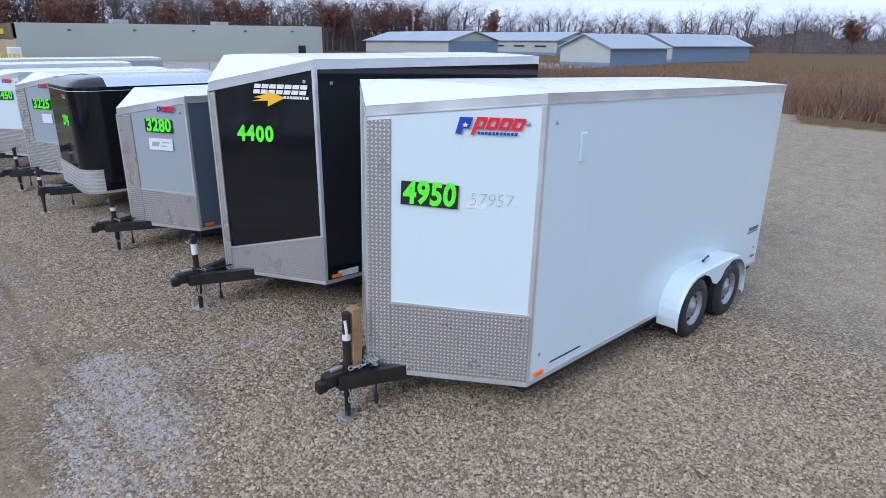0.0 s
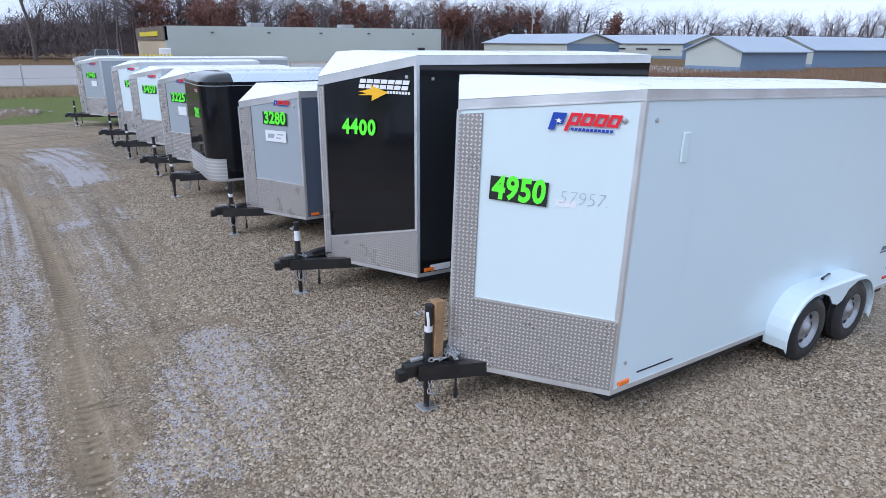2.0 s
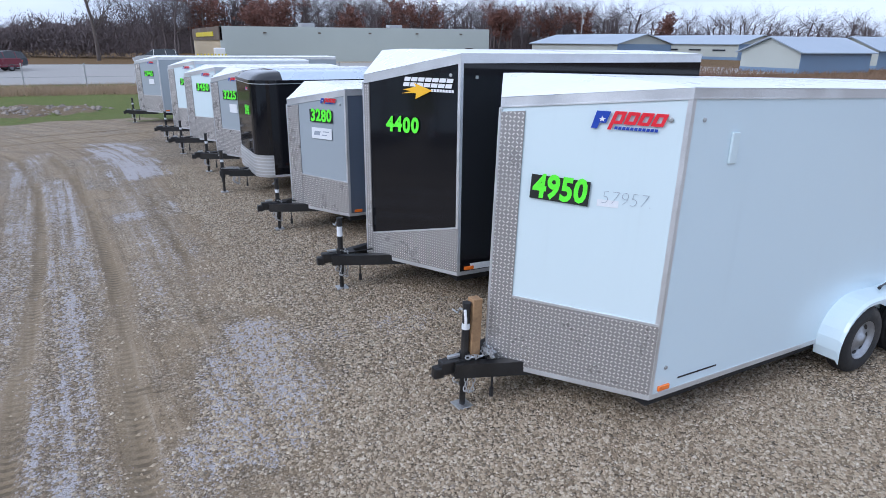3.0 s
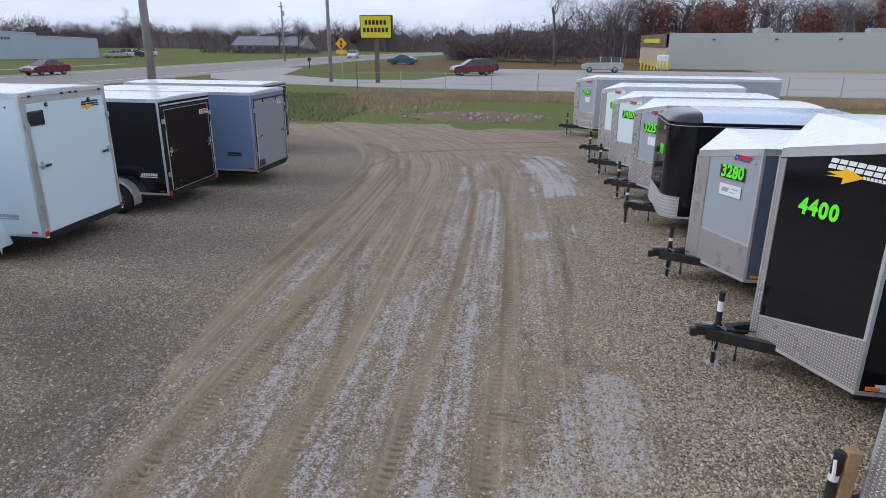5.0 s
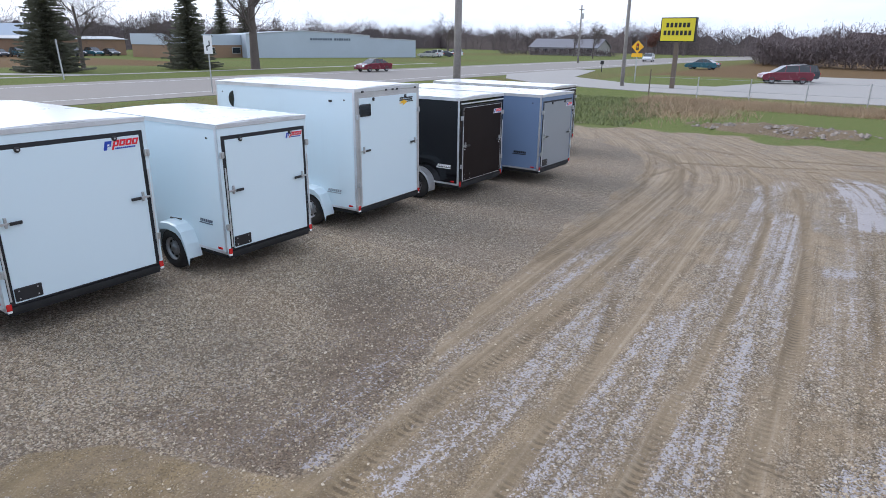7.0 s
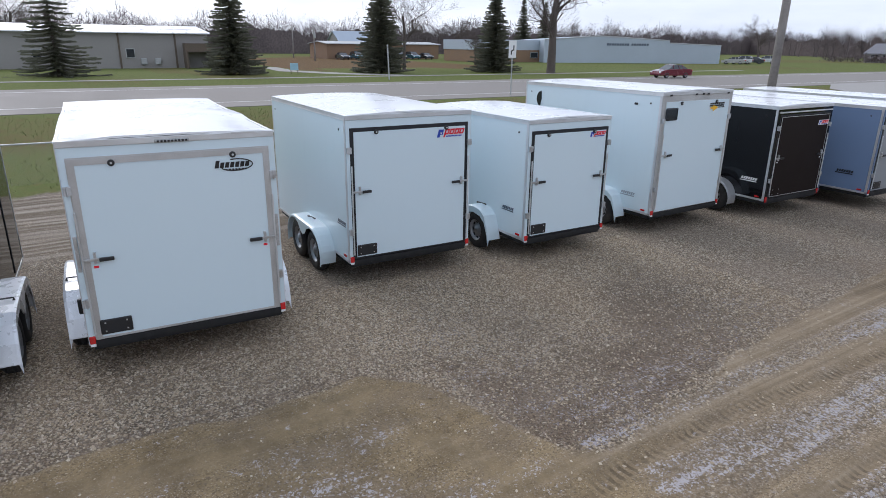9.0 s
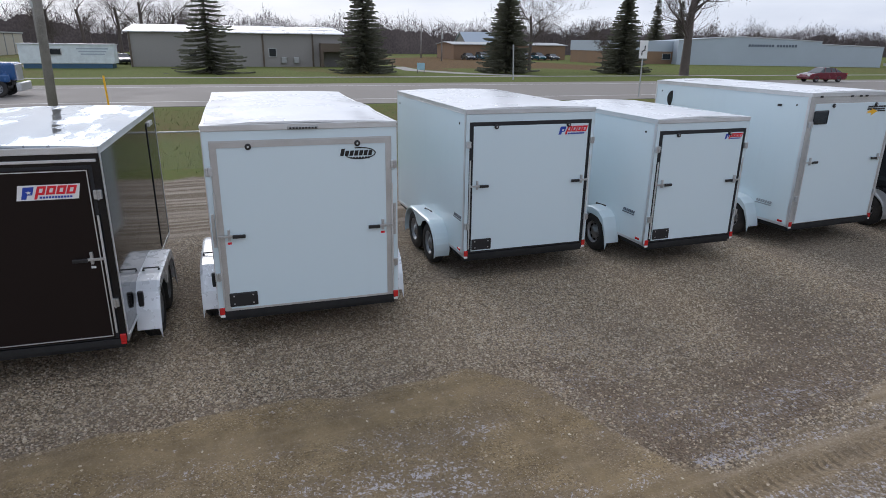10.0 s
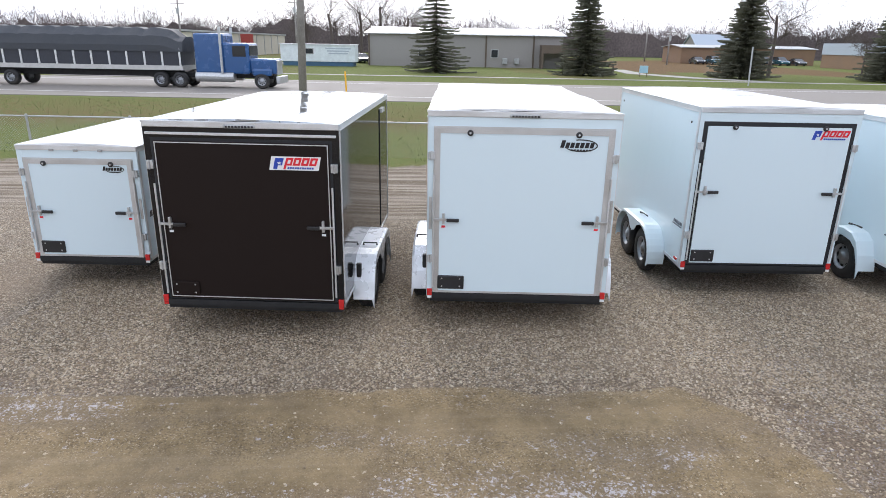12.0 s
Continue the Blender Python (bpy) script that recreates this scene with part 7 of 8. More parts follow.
part("windscreen", boxes((-1.93, -1.86, -0.95, 0.95, 2.15, 2.85), bevel=0.03), GLASS_DARK, lorry)
for sd in (-1, 1):
    part("side_window", boxes((-3.0, -2.1, sd * 1.1 - 0.02, sd * 1.1 + 0.02, 2.1, 2.8), bevel=0.015), GLASS_DARK, lorry)
    part("front_mudguard", boxes((-1.75, -0.4, sd * 1.0 - 0.18, sd * 1.0 + 0.18, 0.85, 1.35), bevel=0.13), SEMI_BLUE, lorry)
    part("exhaust_pipe", tubes(([(-3.75, sd * 1.2, 1.0), (-3.75, sd * 1.2, 4.0)], 0.09), n=10), ZINC, lorry, "chrome exhaust stack")
    part("fuel_tank", tubes(([(-5.6, sd * 0.95, 0.75), (-3.0, sd * 0.95, 0.75)], 0.34), n=14), ZINC, lorry, "chrome fuel tank")
    for x in (-1.1, -6.7, -8.0, -18.3, -21.6):
        road_wheel(lorry, x, sd * 1.05, 0.52, sd, 0.5 if x < -2 else 0.3)
part("bumper", boxes((-0.12, 0.15, -1.15, 1.15, 0.35, 0.85), bevel=0.06), ZINC, lorry, "chrome bumper")
part("chassis", boxes((-9.0, -0.5, -0.45, 0.45, 0.65, 1.0)), UNDER, lorry)
part("trailer_bed", boxes((-22.4, -6.4, -1.28, 1.28, 1.15, 1.45)), ALU_DULL, lorry)
part("trailer_side", boxes((-22.3, -6.5, -1.25, 1.25, 1.45, 2.55)), TRAILER_GREY, lorry)
part("trailer_chassis", boxes((-22.0, -7.0, -0.5, 0.5, 0.7, 1.15)), UNDER, lorry)
for k in range(14):
    x = -22.2 + 1.2 * k
    for sd in (-1, 1):
        part("side_stake", boxes((x, x + 0.12, sd * 1.27 - 0.03, sd * 1.27 + 0.03, 1.45, 2.55)), ALU, lorry)
bm = bmesh.new()
rows = []
for i in range(49):
    x = -22.5 + 16.2 * i / 48
    bulge = 0.16 * abs(math.sin(math.pi * (x + 22.2) / 1.2)) ** 0.7
    sag = 0.35 * smooth(np.array([x]), -7.8, -6.3)[0] + 0.15 * smooth(np.array([-x]), 21.0, 22.5)[0]
    rows.append([bm.verts.new((x, y, z)) for y, z in ((-1.33, 2.35), (-1.33, 2.75 - sag), (-1.15, 3.3 - sag + bulge * 0.5), (-0.5, 3.75 - sag * 1.6 + bulge), (0.5, 3.78 - sag * 1.6 + bulge), (1.15, 3.3 - sag + bulge * 0.5), (1.33, 2.75 - sag), (1.33, 2.35))])
for a_, b_ in zip(rows, rows[1:]):
    for i in range(7):
        bm.faces.new((a_[i], b_[i], b_[i + 1], a_[i + 1]))
bm.faces.new(rows[0]), bm.faces.new(rows[-1])
bmesh.ops.recalc_face_normals(bm, faces=list(bm.faces))
part("tarpaulin", bm, TARP, lorry, "sagging dark tarpaulin over the load", smooth=False)

# orange flatbed
orange = thing("flatbed_truck", pose(-70.4, -30.3, 0.02, 0, 0, 250), "old orange flatbed truck with stake sides on the drive", "truck")
OR = paintwork("faded_orange_paint", (0.62, 0.07, 0.02))
part("hood", boxes((0.6, 2.3, -0.95, 0.95, 0.9, 1.75), bevel=0.14), OR, orange)
part("grille", boxes((2.28, 2.4, -0.75, 0.75, 0.85, 1.6), bevel=0.03), GALV, orange, "pale grille")
part("bumper", boxes((2.3, 2.55, -1.1, 1.1, 0.45, 0.75), bevel=0.04), LOGO_WHITE, orange, "white bumper")
part("cab", boxes((-0.9, 0.7, -1.0, 1.0, 0.9, 2.45), bevel=0.16), OR, orange)
part("windscreen", boxes((0.66, 0.74, -0.85, 0.85, 1.75, 2.3), bevel=0.03), GLASS_DARK, orange)
part("bed", boxes((-5.4, -1.0, -1.15, 1.15, 0.9, 1.15)), UNDER, orange)
for k in range(8):
    for sd in (-1, 1):
        part("stake", boxes((-5.3 + 0.58 * k, -5.22 + 0.58 * k, sd * 1.1 - 0.04, sd * 1.1 + 0.04, 1.15, 2.1)), BRICK_WALL, orange)
for sd in (-1, 1):
    for zz in (1.35, 1.7, 2.02):
        part("side_board", boxes((-5.35, -1.05, sd * 1.13 - 0.02, sd * 1.13 + 0.02, zz, zz + 0.1)), BRICK_WALL, orange)
    for x in (1.5, -3.0, -4.3):
        road_wheel(orange, x, sd * 0.98, 0.48, sd, 0.4 if x < 0 else 0.28)
    part("door_window", boxes((-0.5, 0.45, sd * 1.0 - 0.02, sd * 1.0 + 0.02, 1.7, 2.25)), GLASS_DARK, orange)

# ---------------------------------------------------------------- trees


def grow_tree(seed, h, spread=0.42, depth=4, twigs=5, girth=1.0):
    """Arrays of a bare tree: tapering limbs as three-sided bars, fine twigs as slivers."""
    rng = random.Random(seed)
    V, F = [], []

    def bar(p, q, r0, r1, n):
        d = (q - p).normalized()
        s_ = d.orthogonal().normalized()
        u_ = d.cross(s_)
        b0 = len(V)
        for c, r in ((p, r0), (q, r1)):
            for k in range(n):
                V.append(c + (s_ * math.cos(2 * math.pi * k / n) + u_ * math.sin(2 * math.pi * k / n)) * r)
        for k in range(n):
            F.append((b0 + k, b0 + (k + 1) % n, b0 + n + (k + 1) % n))
            F.append((b0 + k, b0 + n + (k + 1) % n, b0 + n + k))

    def sliver(p, q, w_):
        s_ = (q - p).orthogonal().normalized() * w_
        b0 = len(V)
        V.extend([p - s_, p + s_, q])
        F.append((b0, b0 + 1, b0 + 2))

    def limb(p, d, ln, r, lev):
        steps = 3 if lev < 2 else 2
        for i in range(steps):
            q = p + d * ln / steps
            r1 = r * (0.82 if lev == 0 else 0.72)
            if lev < 3:
                bar(p, q, r, r1, 6 if lev == 0 else 3)
            else:
                sliver(p, q, max(r, 0.012))
            if lev < depth and (i > 0 or lev > 0):
                for _ in range((2, 3, 3, twigs)[min(lev, 3)] if lev else 3):
                    a_ = rng.uniform(0, 2 * math.pi)
                    s_ = d.orthogonal().normalized()
                    side = s_ * math.cos(a_) + d.cross(s_) * math.sin(a_)
                    k = rng.uniform(0.45, 0.95)
                    nd = (d * (1 - spread * k) + side * k * (0.75 + spread) + Vector((0, 0, 0.28))).normalized()
                    limb(p.lerp(q, rng.uniform(0.2, 1)), nd, ln * rng.uniform(0.42, 0.66), r1 * 0.55, lev + 1)
            p, r = q, r1
            d = (d + Vector((rng.uniform(-1, 1), rng.uniform(-1, 1), rng.uniform(-0.2, 0.5))) * (0.1 if lev == 0 else 0.22)).normalized()

    limb(Vector((0, 0, -0.3)), Vector((0, 0, 1)), h * 0.72, (h * 0.016 + 0.05) * girth, 0)
    v = np.array([tuple(x) for x in V])
    v[:, 2] *= h / max(v[:, 2].max(), 0.1)
    return v, np.array(F)


def mesh_from(name, v, f, mat):
    me = bpy.data.meshes.new(name)
    me.vertices.add(len(v))
    me.vertices.foreach_set("co", np.asarray(v, float).ravel())
    k = f.shape[1]
    me.loops.add(f.size)
    me.loops.foreach_set("vertex_index", f.ravel().astype(np.int32))
    me.polygons.add(len(f))
    me.polygons.foreach_set("loop_start", np.arange(0, f.size, k))
    me.update()
    me.materials.append(mat)
    return me


def bare_tree(x, y, h, seed, label, twigs=5, girth=1.0):
    v, f = grow_tree(seed, h, 0.45, 4, twigs, girth)
    t = thing("bare_tree", Matrix.Translation((x, y, 0)), label, "tree")
    ob = new("trunk_and_crown", mesh_from("trunk_and_crown", v, f, BARK))
    ob.parent = t
    return t


bare_tree(-66, 52.7, 16.5, 11, "large bare broadleaf tree beside the road", 5, 1.9)
bare_tree(-80, 38.5, 14, 12, "bare broadleaf tree behind a spruce")
bare_tree(-0.6, 104, 15.0, 13, "tall bare tree at the edge of the dry field")
bare_tree(-96, 60, 6, 14, "small bare ornamental tree by the workshop")
bare_tree(-128, -30, 9, 15, "bare tree beyond the gravel drive")
for k, (x, y, h) in enumerate(((-148, -27, 18), (-152, -21, 19), (-146, -15.5, 17.5), (-154, -11, 17), (-150, -33, 15), (-160, -5, 15))):
    bare_tree(x, y, h, 50 + k, "tall bare tree at the edge of the woods", 4, 1.3)
for k, (x, y, h) in enumerate(((-150, 126, 11), (-146, 140, 12), (-112, 160, 12), (-120, 172, 11), (-160, 95, 11), (-62, 150, 9), (-75, 168, 10))):
    bare_tree(x, y, h, 30 + k, "bare tree in the distance beyond the road")


def woods(name, label, belts, seed, mat):
    """Rows of bare trees, many to count, as one mesh."""
    rng = np.random.RandomState(seed)
    kinds = [grow_tree(seed * 7 + k, 12.0, 0.5, 3, 3) for k in range(6)]
    VV, FF, base = [], [], 0
    for x0, y0, x1, y1, deep, n, h0, h1 in belts:
        for i in range(n):
            k = (i + rng.rand()) / n
            off = rng.rand() * deep
            L_ = math.hypot(x1 - x0, y1 - y0)
            px, py = x0 + (x1 - x0) * k + (y1 - y0) / L_ * off * -1, y0 + (y1 - y0) * k + (x1 - x0) / L_ * off
            v, f = kinds[rng.randint(6)]
            s_ = rng.uniform(h0, h1) / 12
            a_ = rng.rand() * 6.28
            c, s2 = math.cos(a_), math.sin(a_)
            w_ = v * (s_ * rng.uniform(0.9, 1.3), s_ * rng.uniform(0.9, 1.3), s_)
            VV.append(np.stack([w_[:, 0] * c - w_[:, 1] * s2 + px, w_[:, 0] * s2 + w_[:, 1] * c + py, w_[:, 2] - 0.3], 1))
            FF.append(f + base)
            base += len(v)
    ob = new(name, mesh_from(name, np.concatenate(VV), np.concatenate(FF), mat))
    return tagged(ob, label, "woods", kind="stuff")


def thicket(name, label, pts, h, seed, mat, deep=14.0, dense=85, ridge=0.5, falls=0.0):
    """A ragged bank of undergrowth: a haze of crossing twigs before a low uneven ridge."""
    rng = np.random.RandomState(seed)
    V, F, b = [], [], 0
    seg = []
    for (x0, y0), (x1, y1) in zip(pts, pts[1:]):
        n = int(math.hypot(x1 - x0, y1 - y0) / 0.6)
        seg += [(x0 + (x1 - x0) * k / n, y0 + (y1 - y0) * k / n, (y1 - y0), -(x1 - x0)) for k in range(n)]
    top = []
    for i, (x, y, nx_, ny_) in enumerate(seg):
        hh = h * (0.62 + 0.28 * noise.noise(Vector((i * 0.03, seed, 0))) + 0.2 * noise.noise(Vector((i * 0.14, seed, 3))))
        top.append(max(1.5, hh * (1 + falls * (0.5 - i / len(seg)))))
        V += [(x, y, -0.5), (x, y, top[-1] * (ridge + 0.06 * rng.rand()))]
        if i and ridge:
            F.append((b - 2, b, b + 1, b - 1))
        b += 2
    # a haze of twigs that fills rounded clumps, densest low down
    tri = []
    vv = list(V)
    for i, (x, y, nx_, ny_) in enumerate(seg):
        l_ = math.hypot(nx_, ny_)
        for _ in range(dense):
            o_ = rng.rand() * deep
            px, py = x + nx_ / l_ * o_ + rng.uniform(-1.2, 1.2), y + ny_ / l_ * o_ + rng.uniform(-1.2, 1.2)
            hh = top[i] * (1.1 - 0.5 * o_ / deep) * (0.82 + 0.3 * noise.noise(Vector((px * 0.13, py * 0.13, seed))) + 0.16 * noise.noise(Vector((px * 0.4, py * 0.4, seed))))
            z_ = hh * rng.rand() ** 0.65
            ln = rng.uniform(0.4, 1.2) * max(0.8, min(1.3, h / 11))
            d_ = rng.normal(0, 0.6, 3) + (0, 0, 0.5)
            w_ = rng.uniform(0.04, 0.12)
            q = rng.rand() * 3.14
            k = len(vv)
            vv += [(px - w_ * math.cos(q), py - w_ * math.sin(q), z_), (px + w_ * math.cos(q), py + w_ * math.sin(q), z_), (px + d_[0] * ln, py + d_[1] * ln, z_ + d_[2] * ln)]
            tri.append((k, k + 1, k + 2))
    me = bpy.data.meshes.new(name)
    me.from_pydata(vv, [], F + tri)
    me.materials.append(mat)
    return tagged(new(name, me), label, "undergrowth", kind="stuff")


woods("bare_woods", "leafless grey-brown woods along the horizon",
      [(-190, -300, -190, 300, 60, 240, 9.5, 14.5), (-190, 260, -60, 215, 40, 110, 9, 13.5), (-70, 215, 30, 195, 40, 50, 8, 11.5), (8, 150, 150, 150, 40, 190, 14, 19.5), (150, 150, 235, 40, 40, 80, 12, 17), (235, 60, 260, -60, 30, 60, 12, 16)], 3, WOODS_BARK)
thicket("undergrowth", "dense leafless undergrowth below the woods", [(-205, 320), (-205, -320)], 18.5, 5, THICKET, 14.0, 165, 0.56)
thicket("undergrowth", "dense leafless undergrowth beside the far road", [(40, 215), (-75, 235), (-215, 290)], 14.5, 6, THICKET, 14.0, 110, 0.66)
thicket("undergrowth", "dense leafless undergrowth behind the shop and sheds", [(275, -80), (250, 40), (165, 165), (0, 166), (-6, 190)], 13.0, 7, THICKET, 14.0, 150, 0.6)
thicket("undergrowth", "low leafless brush before the far barn", [(-66, 171), (-84, 173), (-102, 172)], 3.4, 9, THICKET, 4.0, 70, 0.0)
thicket("undergrowth", "dark bushes beyond the car park", [(4, 112), (-22, 128), (-25, 150)], 8.5, 8, THICKET, 9.0, 330, 0.0, 1.1)


def leafy(x, y, h, seed, label):
    """A tree that keeps its rusty leaves: limbs and many small leaf clumps with gaps."""
    rng = np.random.RandomState(seed)
    v, f = grow_tree(seed, h, 0.45, 3, 3)
    t = thing("rusty_oak", Matrix.Translation((x, y, 0)), label, "tree")
    ob = new("trunk_and_crown", mesh_from("trunk_and_crown", v, f, BARK))
    ob.parent = t
    tips = v[v[:, 2] > h * 0.25]
    pick = tips[rng.randint(len(tips), size=2600)] + rng.normal(0, 0.25, (2600, 3))
    a_ = rng.normal(0, 0.2, (2600, 3, 3))
    vv = (pick[:, None, :] + a_).reshape(-1, 3)
    lf = new("crown", mesh_from("crown", vv, np.arange(7800).reshape(-1, 3), RUST_LEAF))
    lf.parent = t


for k, (x, y, h) in enumerate(((28, 139, 12), (31, 146, 13), (92, 146, 14), (97, 150, 13), (52, 147, 11), (210, 62, 11), (-70, 222, 8), (146, 140, 12), (20, 152, 15), (36, 151, 14), (64, 152, 15), (72, 150, 14), (112, 151, 15), (122, 149, 13))):
    leafy(x, y, h, 60 + k, "tree with rusty dead leaves at the edge of the woods")


def spruce_mesh(seed, h, r, thick=1.0):
    """Boughs in whorls that droop and turn up; each is a spine with flat needle sprays hanging from it. thick: how closely the whorls follow one another."""
    rng = np.random.RandomState(seed)
    V, F = [], []
    z = 0.5
    while z < h - 0.15:
        k = z / h
        rad = r * (1 - k) ** 0.86 * rng.uniform(0.86, 1.12) + 0.1
        n = int((6 + 7 * (1 - k)) * (0.75 + 0.25 * thick))
        a0 = rng.rand() * 6.28
        for i in range(n):
            a_ = a0 + 2 * math.pi * i / n + rng.uniform(-0.25, 0.25)
            R = rad * rng.uniform(0.62, 1.12)
            dx, dy = math.cos(a_), math.sin(a_)
            m_ = max(4, int(R / 0.16))
            zz = z + rng.uniform(-0.1, 0.1)
            for j in range(m_):
                s_ = (j + 0.5) / m_
                px, py = dx * R * s_, dy * R * s_
                pz = zz - 0.30 * R * s_ + 0.22 * R * s_ * s_
                for q in range(4):
                    side = rng.uniform(-1, 1)
                    ln = rng.uniform(0.22, 0.5) * (1.25 - 0.6 * s_)
                    ex, ey = px + (dx * 0.75 - dy * side) * ln, py + (dy * 0.75 + dx * side) * ln
                    ez = pz - rng.uniform(0.0, 0.2)
                    w_ = rng.uniform(0.05, 0.11)
                    b = len(V)
                    V += [(px - dx * w_, py - dy * w_, pz + 0.02), (px + dx * w_, py + dy * w_, pz + 0.03), (ex, ey, ez), (px, py, pz - w_ * 1.4)]
                    F += [(b, b + 1, b + 2), (b, b + 2, b + 3)]
        z += rng.uniform(0.2, 0.32) / thick
    return np.array(V), np.array(F)


for k, (x, y, h, r, thick) in enumerate(((-74.5, -2.3, 10.4, 4.3, 0.62), (-74.2, 14.6, 10.9, 3.7, 1.05), (-73, 32.0, 11.2, 3.7, 1.3), (-71, 47.2, 11.0, 3.3, 1.2), (-141, 103, 15.0, 3.4, 1.0), (-137, 107, 14.2, 3.2, 1.0))):
    v, f = spruce_mesh(80 + k, h, r, thick)
    t = thing("spruce_tree", Matrix.Translation((x, y, 0)), ("open dark spruce with drooping boughs on the lawn", "dense dark green spruce on the lawn", "broad dark green spruce beside the road", "dark green spruce beside the road", "tall spruce behind others", "tall spruce behind others")[k], "tree", "spruces across the road")
    part("trunk", tubes(([(0, 0, -0.3), (0, 0, h * 0.95)], [0.2, 0.03]), n=7), BARK, t)
    ob = new("crown", mesh_from("crown", v, f, NEEDLES))
    ob.parent = t


def blades(name, label, n, pick, h0, h1, w0, mat, seed, lean=0.3):
    """Upright grass and weed stems, past counting."""
    rng = np.random.RandomState(seed)
    P = pick(rng, n)
    n = len(P)
    h = rng.uniform(h0, h1, n)
    a_ = rng.rand(n) * 6.28
    w_ = w0 * rng.uniform(0.6, 1.4, n)
    tip = rng.normal(0, lean, (n, 2)) * h[:, None]
    V = np.zeros((n, 3, 3))
    V[:, 0, 0], V[:, 0, 1] = P[:, 0] - w_ * np.cos(a_), P[:, 1] - w_ * np.sin(a_)
    V[:, 1, 0], V[:, 1, 1] = P[:, 0] + w_ * np.cos(a_), P[:, 1] + w_ * np.sin(a_)
    V[:, 2, 0], V[:, 2, 1], V[:, 2, 2] = P[:, 0] + tip[:, 0], P[:, 1] + tip[:, 1], h
    V[:, :2, 2] = -0.03
    ob = new(name, mesh_from(name, V.reshape(-1, 3), np.arange(3 * n).reshape(-1, 3), mat))
    return tagged(ob, label, "grass", kind="stuff")


blades("dry_grass", "strip of tall dead grass before the car park", 42000, lambda r, n: np.stack([r.uniform(-13.5, 34, n), 39.2 + 5.2 * r.rand(n) ** 0.9 + r.normal(0, 0.2, n)], 1), 0.15, 0.5, 0.012, STRAW, 21, 0.6)
blades("field_weeds", "brown dead weeds of the open field", 42000, lambda r, n: (lambda d_, q: np.stack([29.5 + d_ * 55 - 0.25 * 0 + 0.25 * (q - 10) * 0.6, q], 1))(r.rand(n) ** 1.6, r.uniform(-12, 62, n)), 0.12, 0.6, 0.03, DEAD_GRASS, 22)
blades("tall_weeds", "tall reddish-brown dead weeds along the edge of the field", 16000, lambda r, n: (lambda q: np.stack([29.8 + 0.25 * (q - 10) + 9.0 * r.rand(n) ** 1.4, q], 1))(r.uniform(-14, 60, n)), 0.35, 1.15, 0.035, plain("rusty_weeds", (0.17, 0.095, 0.06), 0.9, 0.0, 0.4, 5.0, 0.3), 26, 0.35)
blades("green_weeds", "green weeds and grass tussocks by the turn", 16000, lambda r, n: np.stack([r.uniform(-20, -9.5, n), r.uniform(27.5, 43, n)], 1), 0.04, 0.2, 0.025, GREEN_WEED, 23, 0.7)
blades("dead_tussocks", "pale dead tussocks at the edge of the grass", 3000, lambda r, n: np.stack([r.normal(-9.0, 1.5, n), r.normal(36.5, 2.5, n)], 1), 0.12, 0.5, 0.02, STRAW, 24, 0.7)
blades("verge_grass", "mown green grass between fence and road", 16000, lambda r, n: np.stack([r.uniform(-35.5, -17.3, n), r.uniform(-35, 24, n)], 1), 0.03, 0.1, 0.02, LAWN, 25)


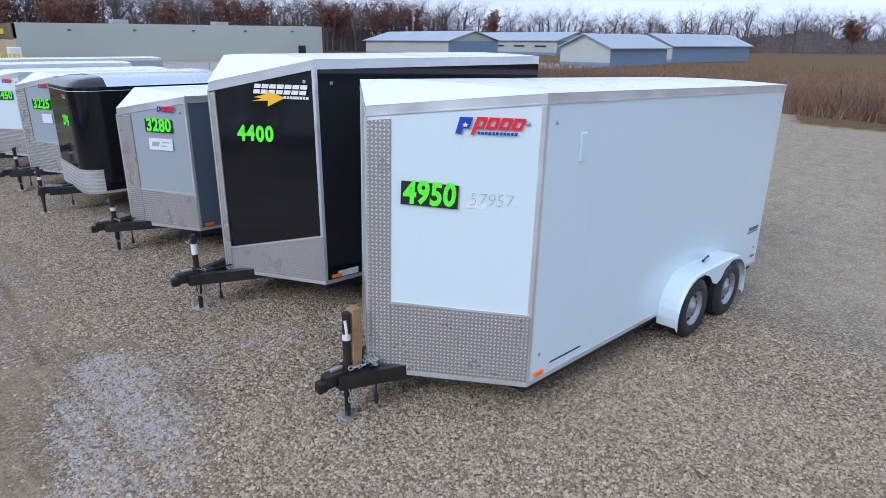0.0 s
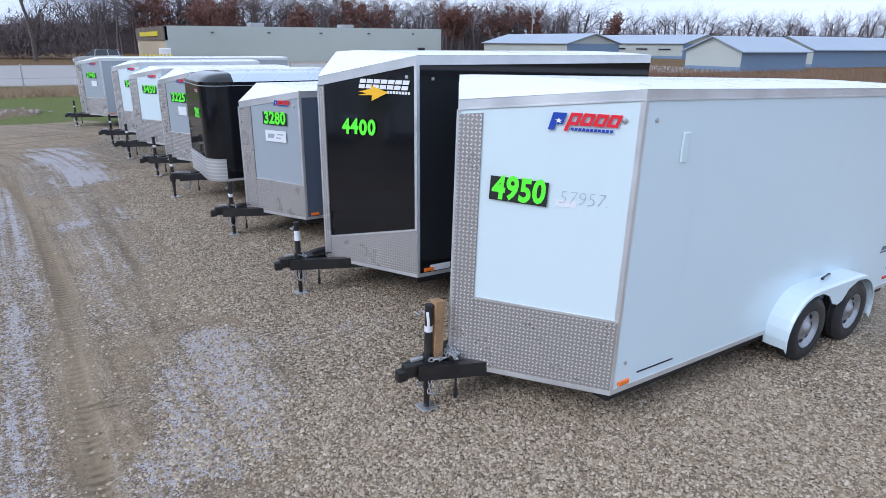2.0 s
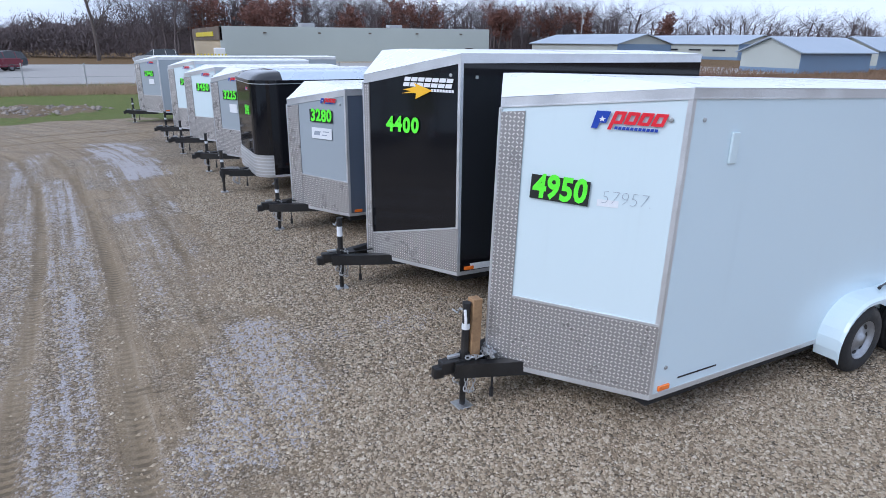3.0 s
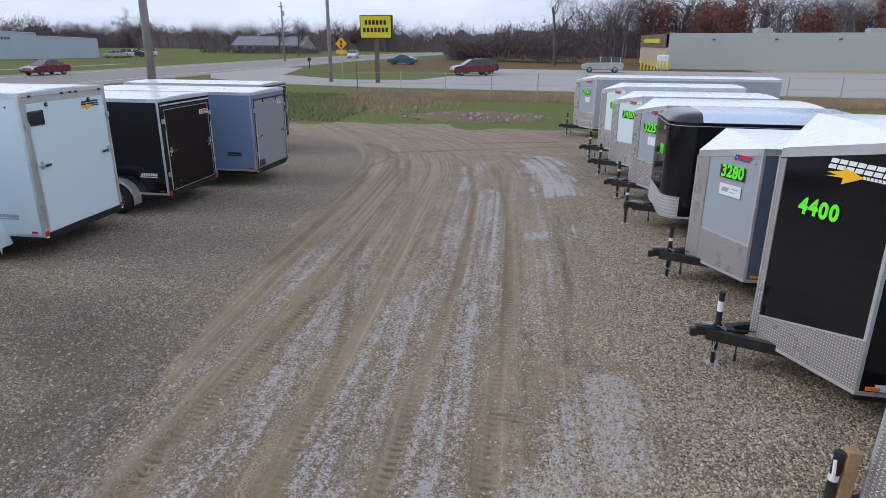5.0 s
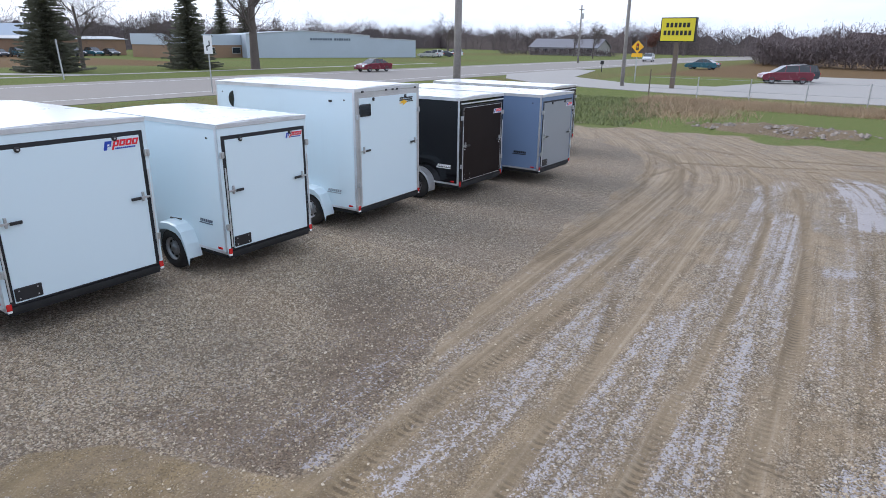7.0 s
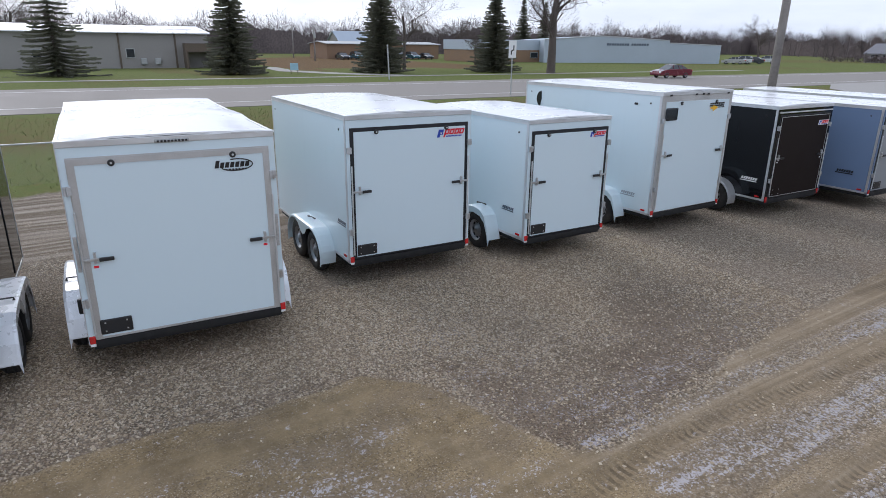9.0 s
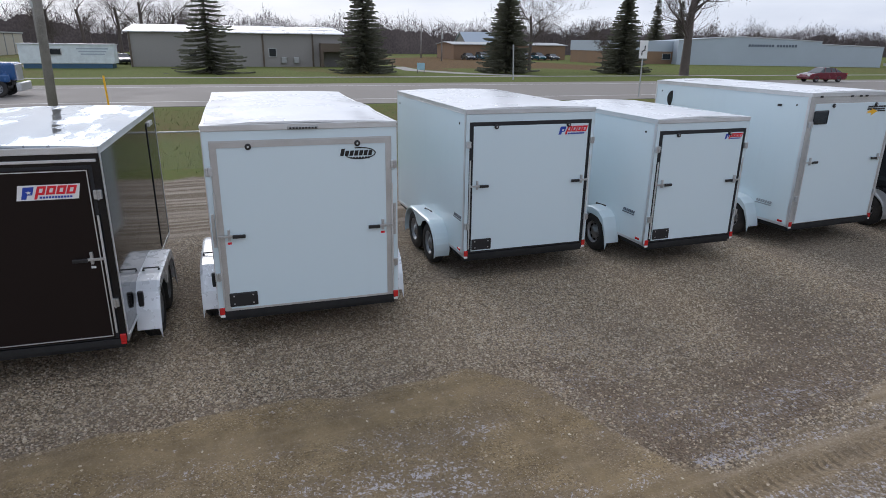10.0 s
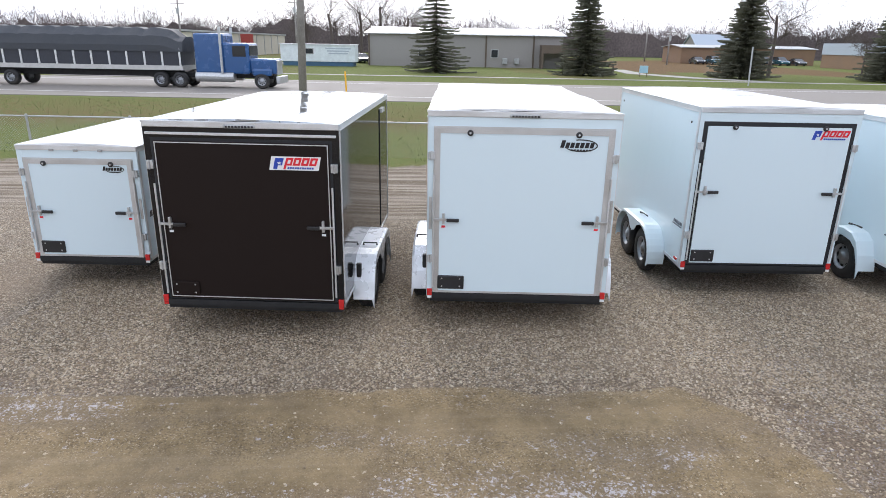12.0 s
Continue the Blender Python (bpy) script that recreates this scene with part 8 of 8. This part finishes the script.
# ---------------------------------------------------------------- loose stones of the yard
def scatter_stones(n, seed):
    """Loose crushed stones lying on the ground near the lane, too many to count."""
    rng = np.random.RandomState(seed)
    P = np.concatenate([np.stack([rng.uniform(x0, x1, int(n * k)), rng.uniform(y0, y1, int(n * k))], 1) for x0, x1, y0, y1, k in ((-0.2, 7.0, 0.2, 7.5, 1.0), (0.4, 5.5, 0.4, 4.6, 0.55), (-8.0, -2.6, -6.0, 8.0, 1.1), (-3.5, 1.5, 2.6, 10.0, 0.5), (1.0, 4.5, 7.5, 16.0, 0.4))])
    dirt, frost, grass, rut, mud, dry, track = ground_masks(P[:, 0], P[:, 1])
    keep = rng.rand(len(P)) < np.clip((1.0 - 0.97 * dirt + 0.35 * frost) * (1 - 0.85 * damp_mask(P[:, 0], P[:, 1], dirt)), 0.02, 1)
    P, dirt, rut, mud = P[keep], dirt[keep], rut[keep], mud[keep]
    Z = ground_height(P[:, 0], P[:, 1], rut, mud, dirt)
    m_ = len(P)
    base = np.array([(1, 0, -0.3), (-1, 0, -0.3), (0, 1, -0.3), (0, -1, -0.3), (0.35, 0.1, 1), (-0.35, -0.1, 0.95)], float)
    fc = np.array([(0, 2, 4), (2, 5, 4), (2, 1, 5), (1, 3, 5), (3, 4, 5), (3, 0, 4)])
    size = 0.008 + 0.0115 * rng.rand(m_) ** 2
    V = base[None] * rng.uniform(0.6, 1.25, (m_, 6, 1)) * np.stack([size * rng.uniform(0.8, 1.5, m_), size, size * rng.uniform(0.45, 0.8, m_)], 1)[:, None, :]
    V += rng.normal(0, 0.14, V.shape) * size[:, None, None]
    a_ = rng.rand(m_) * 6.28
    c, s_ = np.cos(a_)[:, None], np.sin(a_)[:, None]
    X = V[:, :, 0] * c - V[:, :, 1] * s_
    Y = V[:, :, 0] * s_ + V[:, :, 1] * c
    V = np.stack([X + P[:, :1], Y + P[:, 1:], V[:, :, 2] + Z[:, None] + size[:, None] * 0.25], 2)
    F = (fc[None] + 6 * np.arange(m_)[:, None, None]).reshape(-1, 3)
    m, nt, b = nodes_of("loose_crushed_stone")
    g = nt.nodes.new("ShaderNodeNewGeometry")
    cr = nt.nodes.new("ShaderNodeValToRGB")
    e = cr.color_ramp.elements
    e[0].position, e[0].color = 0.0, (0.17, 0.128, 0.082, 1)
    e[1].position, e[1].color = 1.0, (0.66, 0.575, 0.45, 1)
    for p, q in ((0.3, (0.30, 0.226, 0.146, 1)), (0.55, (0.44, 0.347, 0.236, 1)), (0.85, (0.53, 0.437, 0.32, 1))):
        el = e.new(p)
        el.color = q
    nt.links.new(g.outputs["Random Per Island"], cr.inputs[0])
    nt.links.new(mixc(nt, ramp(nt, noise_tex(nt, 120, 3), 0.35, 0.7, 0.0, 0.4), cr.outputs[0], (0.12, 0.1, 0.08)), b.inputs["Base Color"])
    b.inputs["Roughness"].default_value = 0.9
    ob = new("loose_gravel", mesh_from("loose_gravel", V.reshape(-1, 3), F, m))
    tagged(ob, "loose crushed stones scattered over the gravel yard", "gravel", kind="stuff")


scatter_stones(92000, 31)


def rubble(n, seed):
    """Broken stones and frozen clods on the heap at the end of the lane."""
    rng = random.Random(seed)
    bm = bmesh.new()
    for _ in range(n):
        a_, k = rng.random() * 6.28, rng.random() ** 0.6
        x, y = -3.6 + 3.6 * k * math.cos(a_) + rng.uniform(-0.6, 0.6), 30.6 + 2.0 * k * math.sin(a_)
        r = 0.04 + 0.13 * rng.random() ** 3
        z = 0.05 + 0.14 * (1 - k)
        vs = [bm.verts.new((x + d[0] * r * rng.uniform(0.7, 1.3), y + d[1] * r * rng.uniform(0.7, 1.3), z + d[2] * r * rng.uniform(0.4, 0.8))) for d in ((1, 0, 0), (0, 1, 0), (-1, 0, 0), (0, -1, 0), (0.2, 0, 1), (-0.3, 0.1, 0.9))]
        for f in ((0, 1, 4), (1, 5, 4), (1, 2, 5), (2, 3, 5), (3, 4, 5), (3, 0, 4)):
            bm.faces.new([vs[i] for i in f])
    ob = part("rubble", bm, plain("pale_rubble", (0.23, 0.195, 0.165), 0.9, 0.0, 0.5, 10, 0.9))
    tagged(ob, "pale broken stones and clods on a low mud heap", "rubble", kind="stuff")


rubble(420, 33)
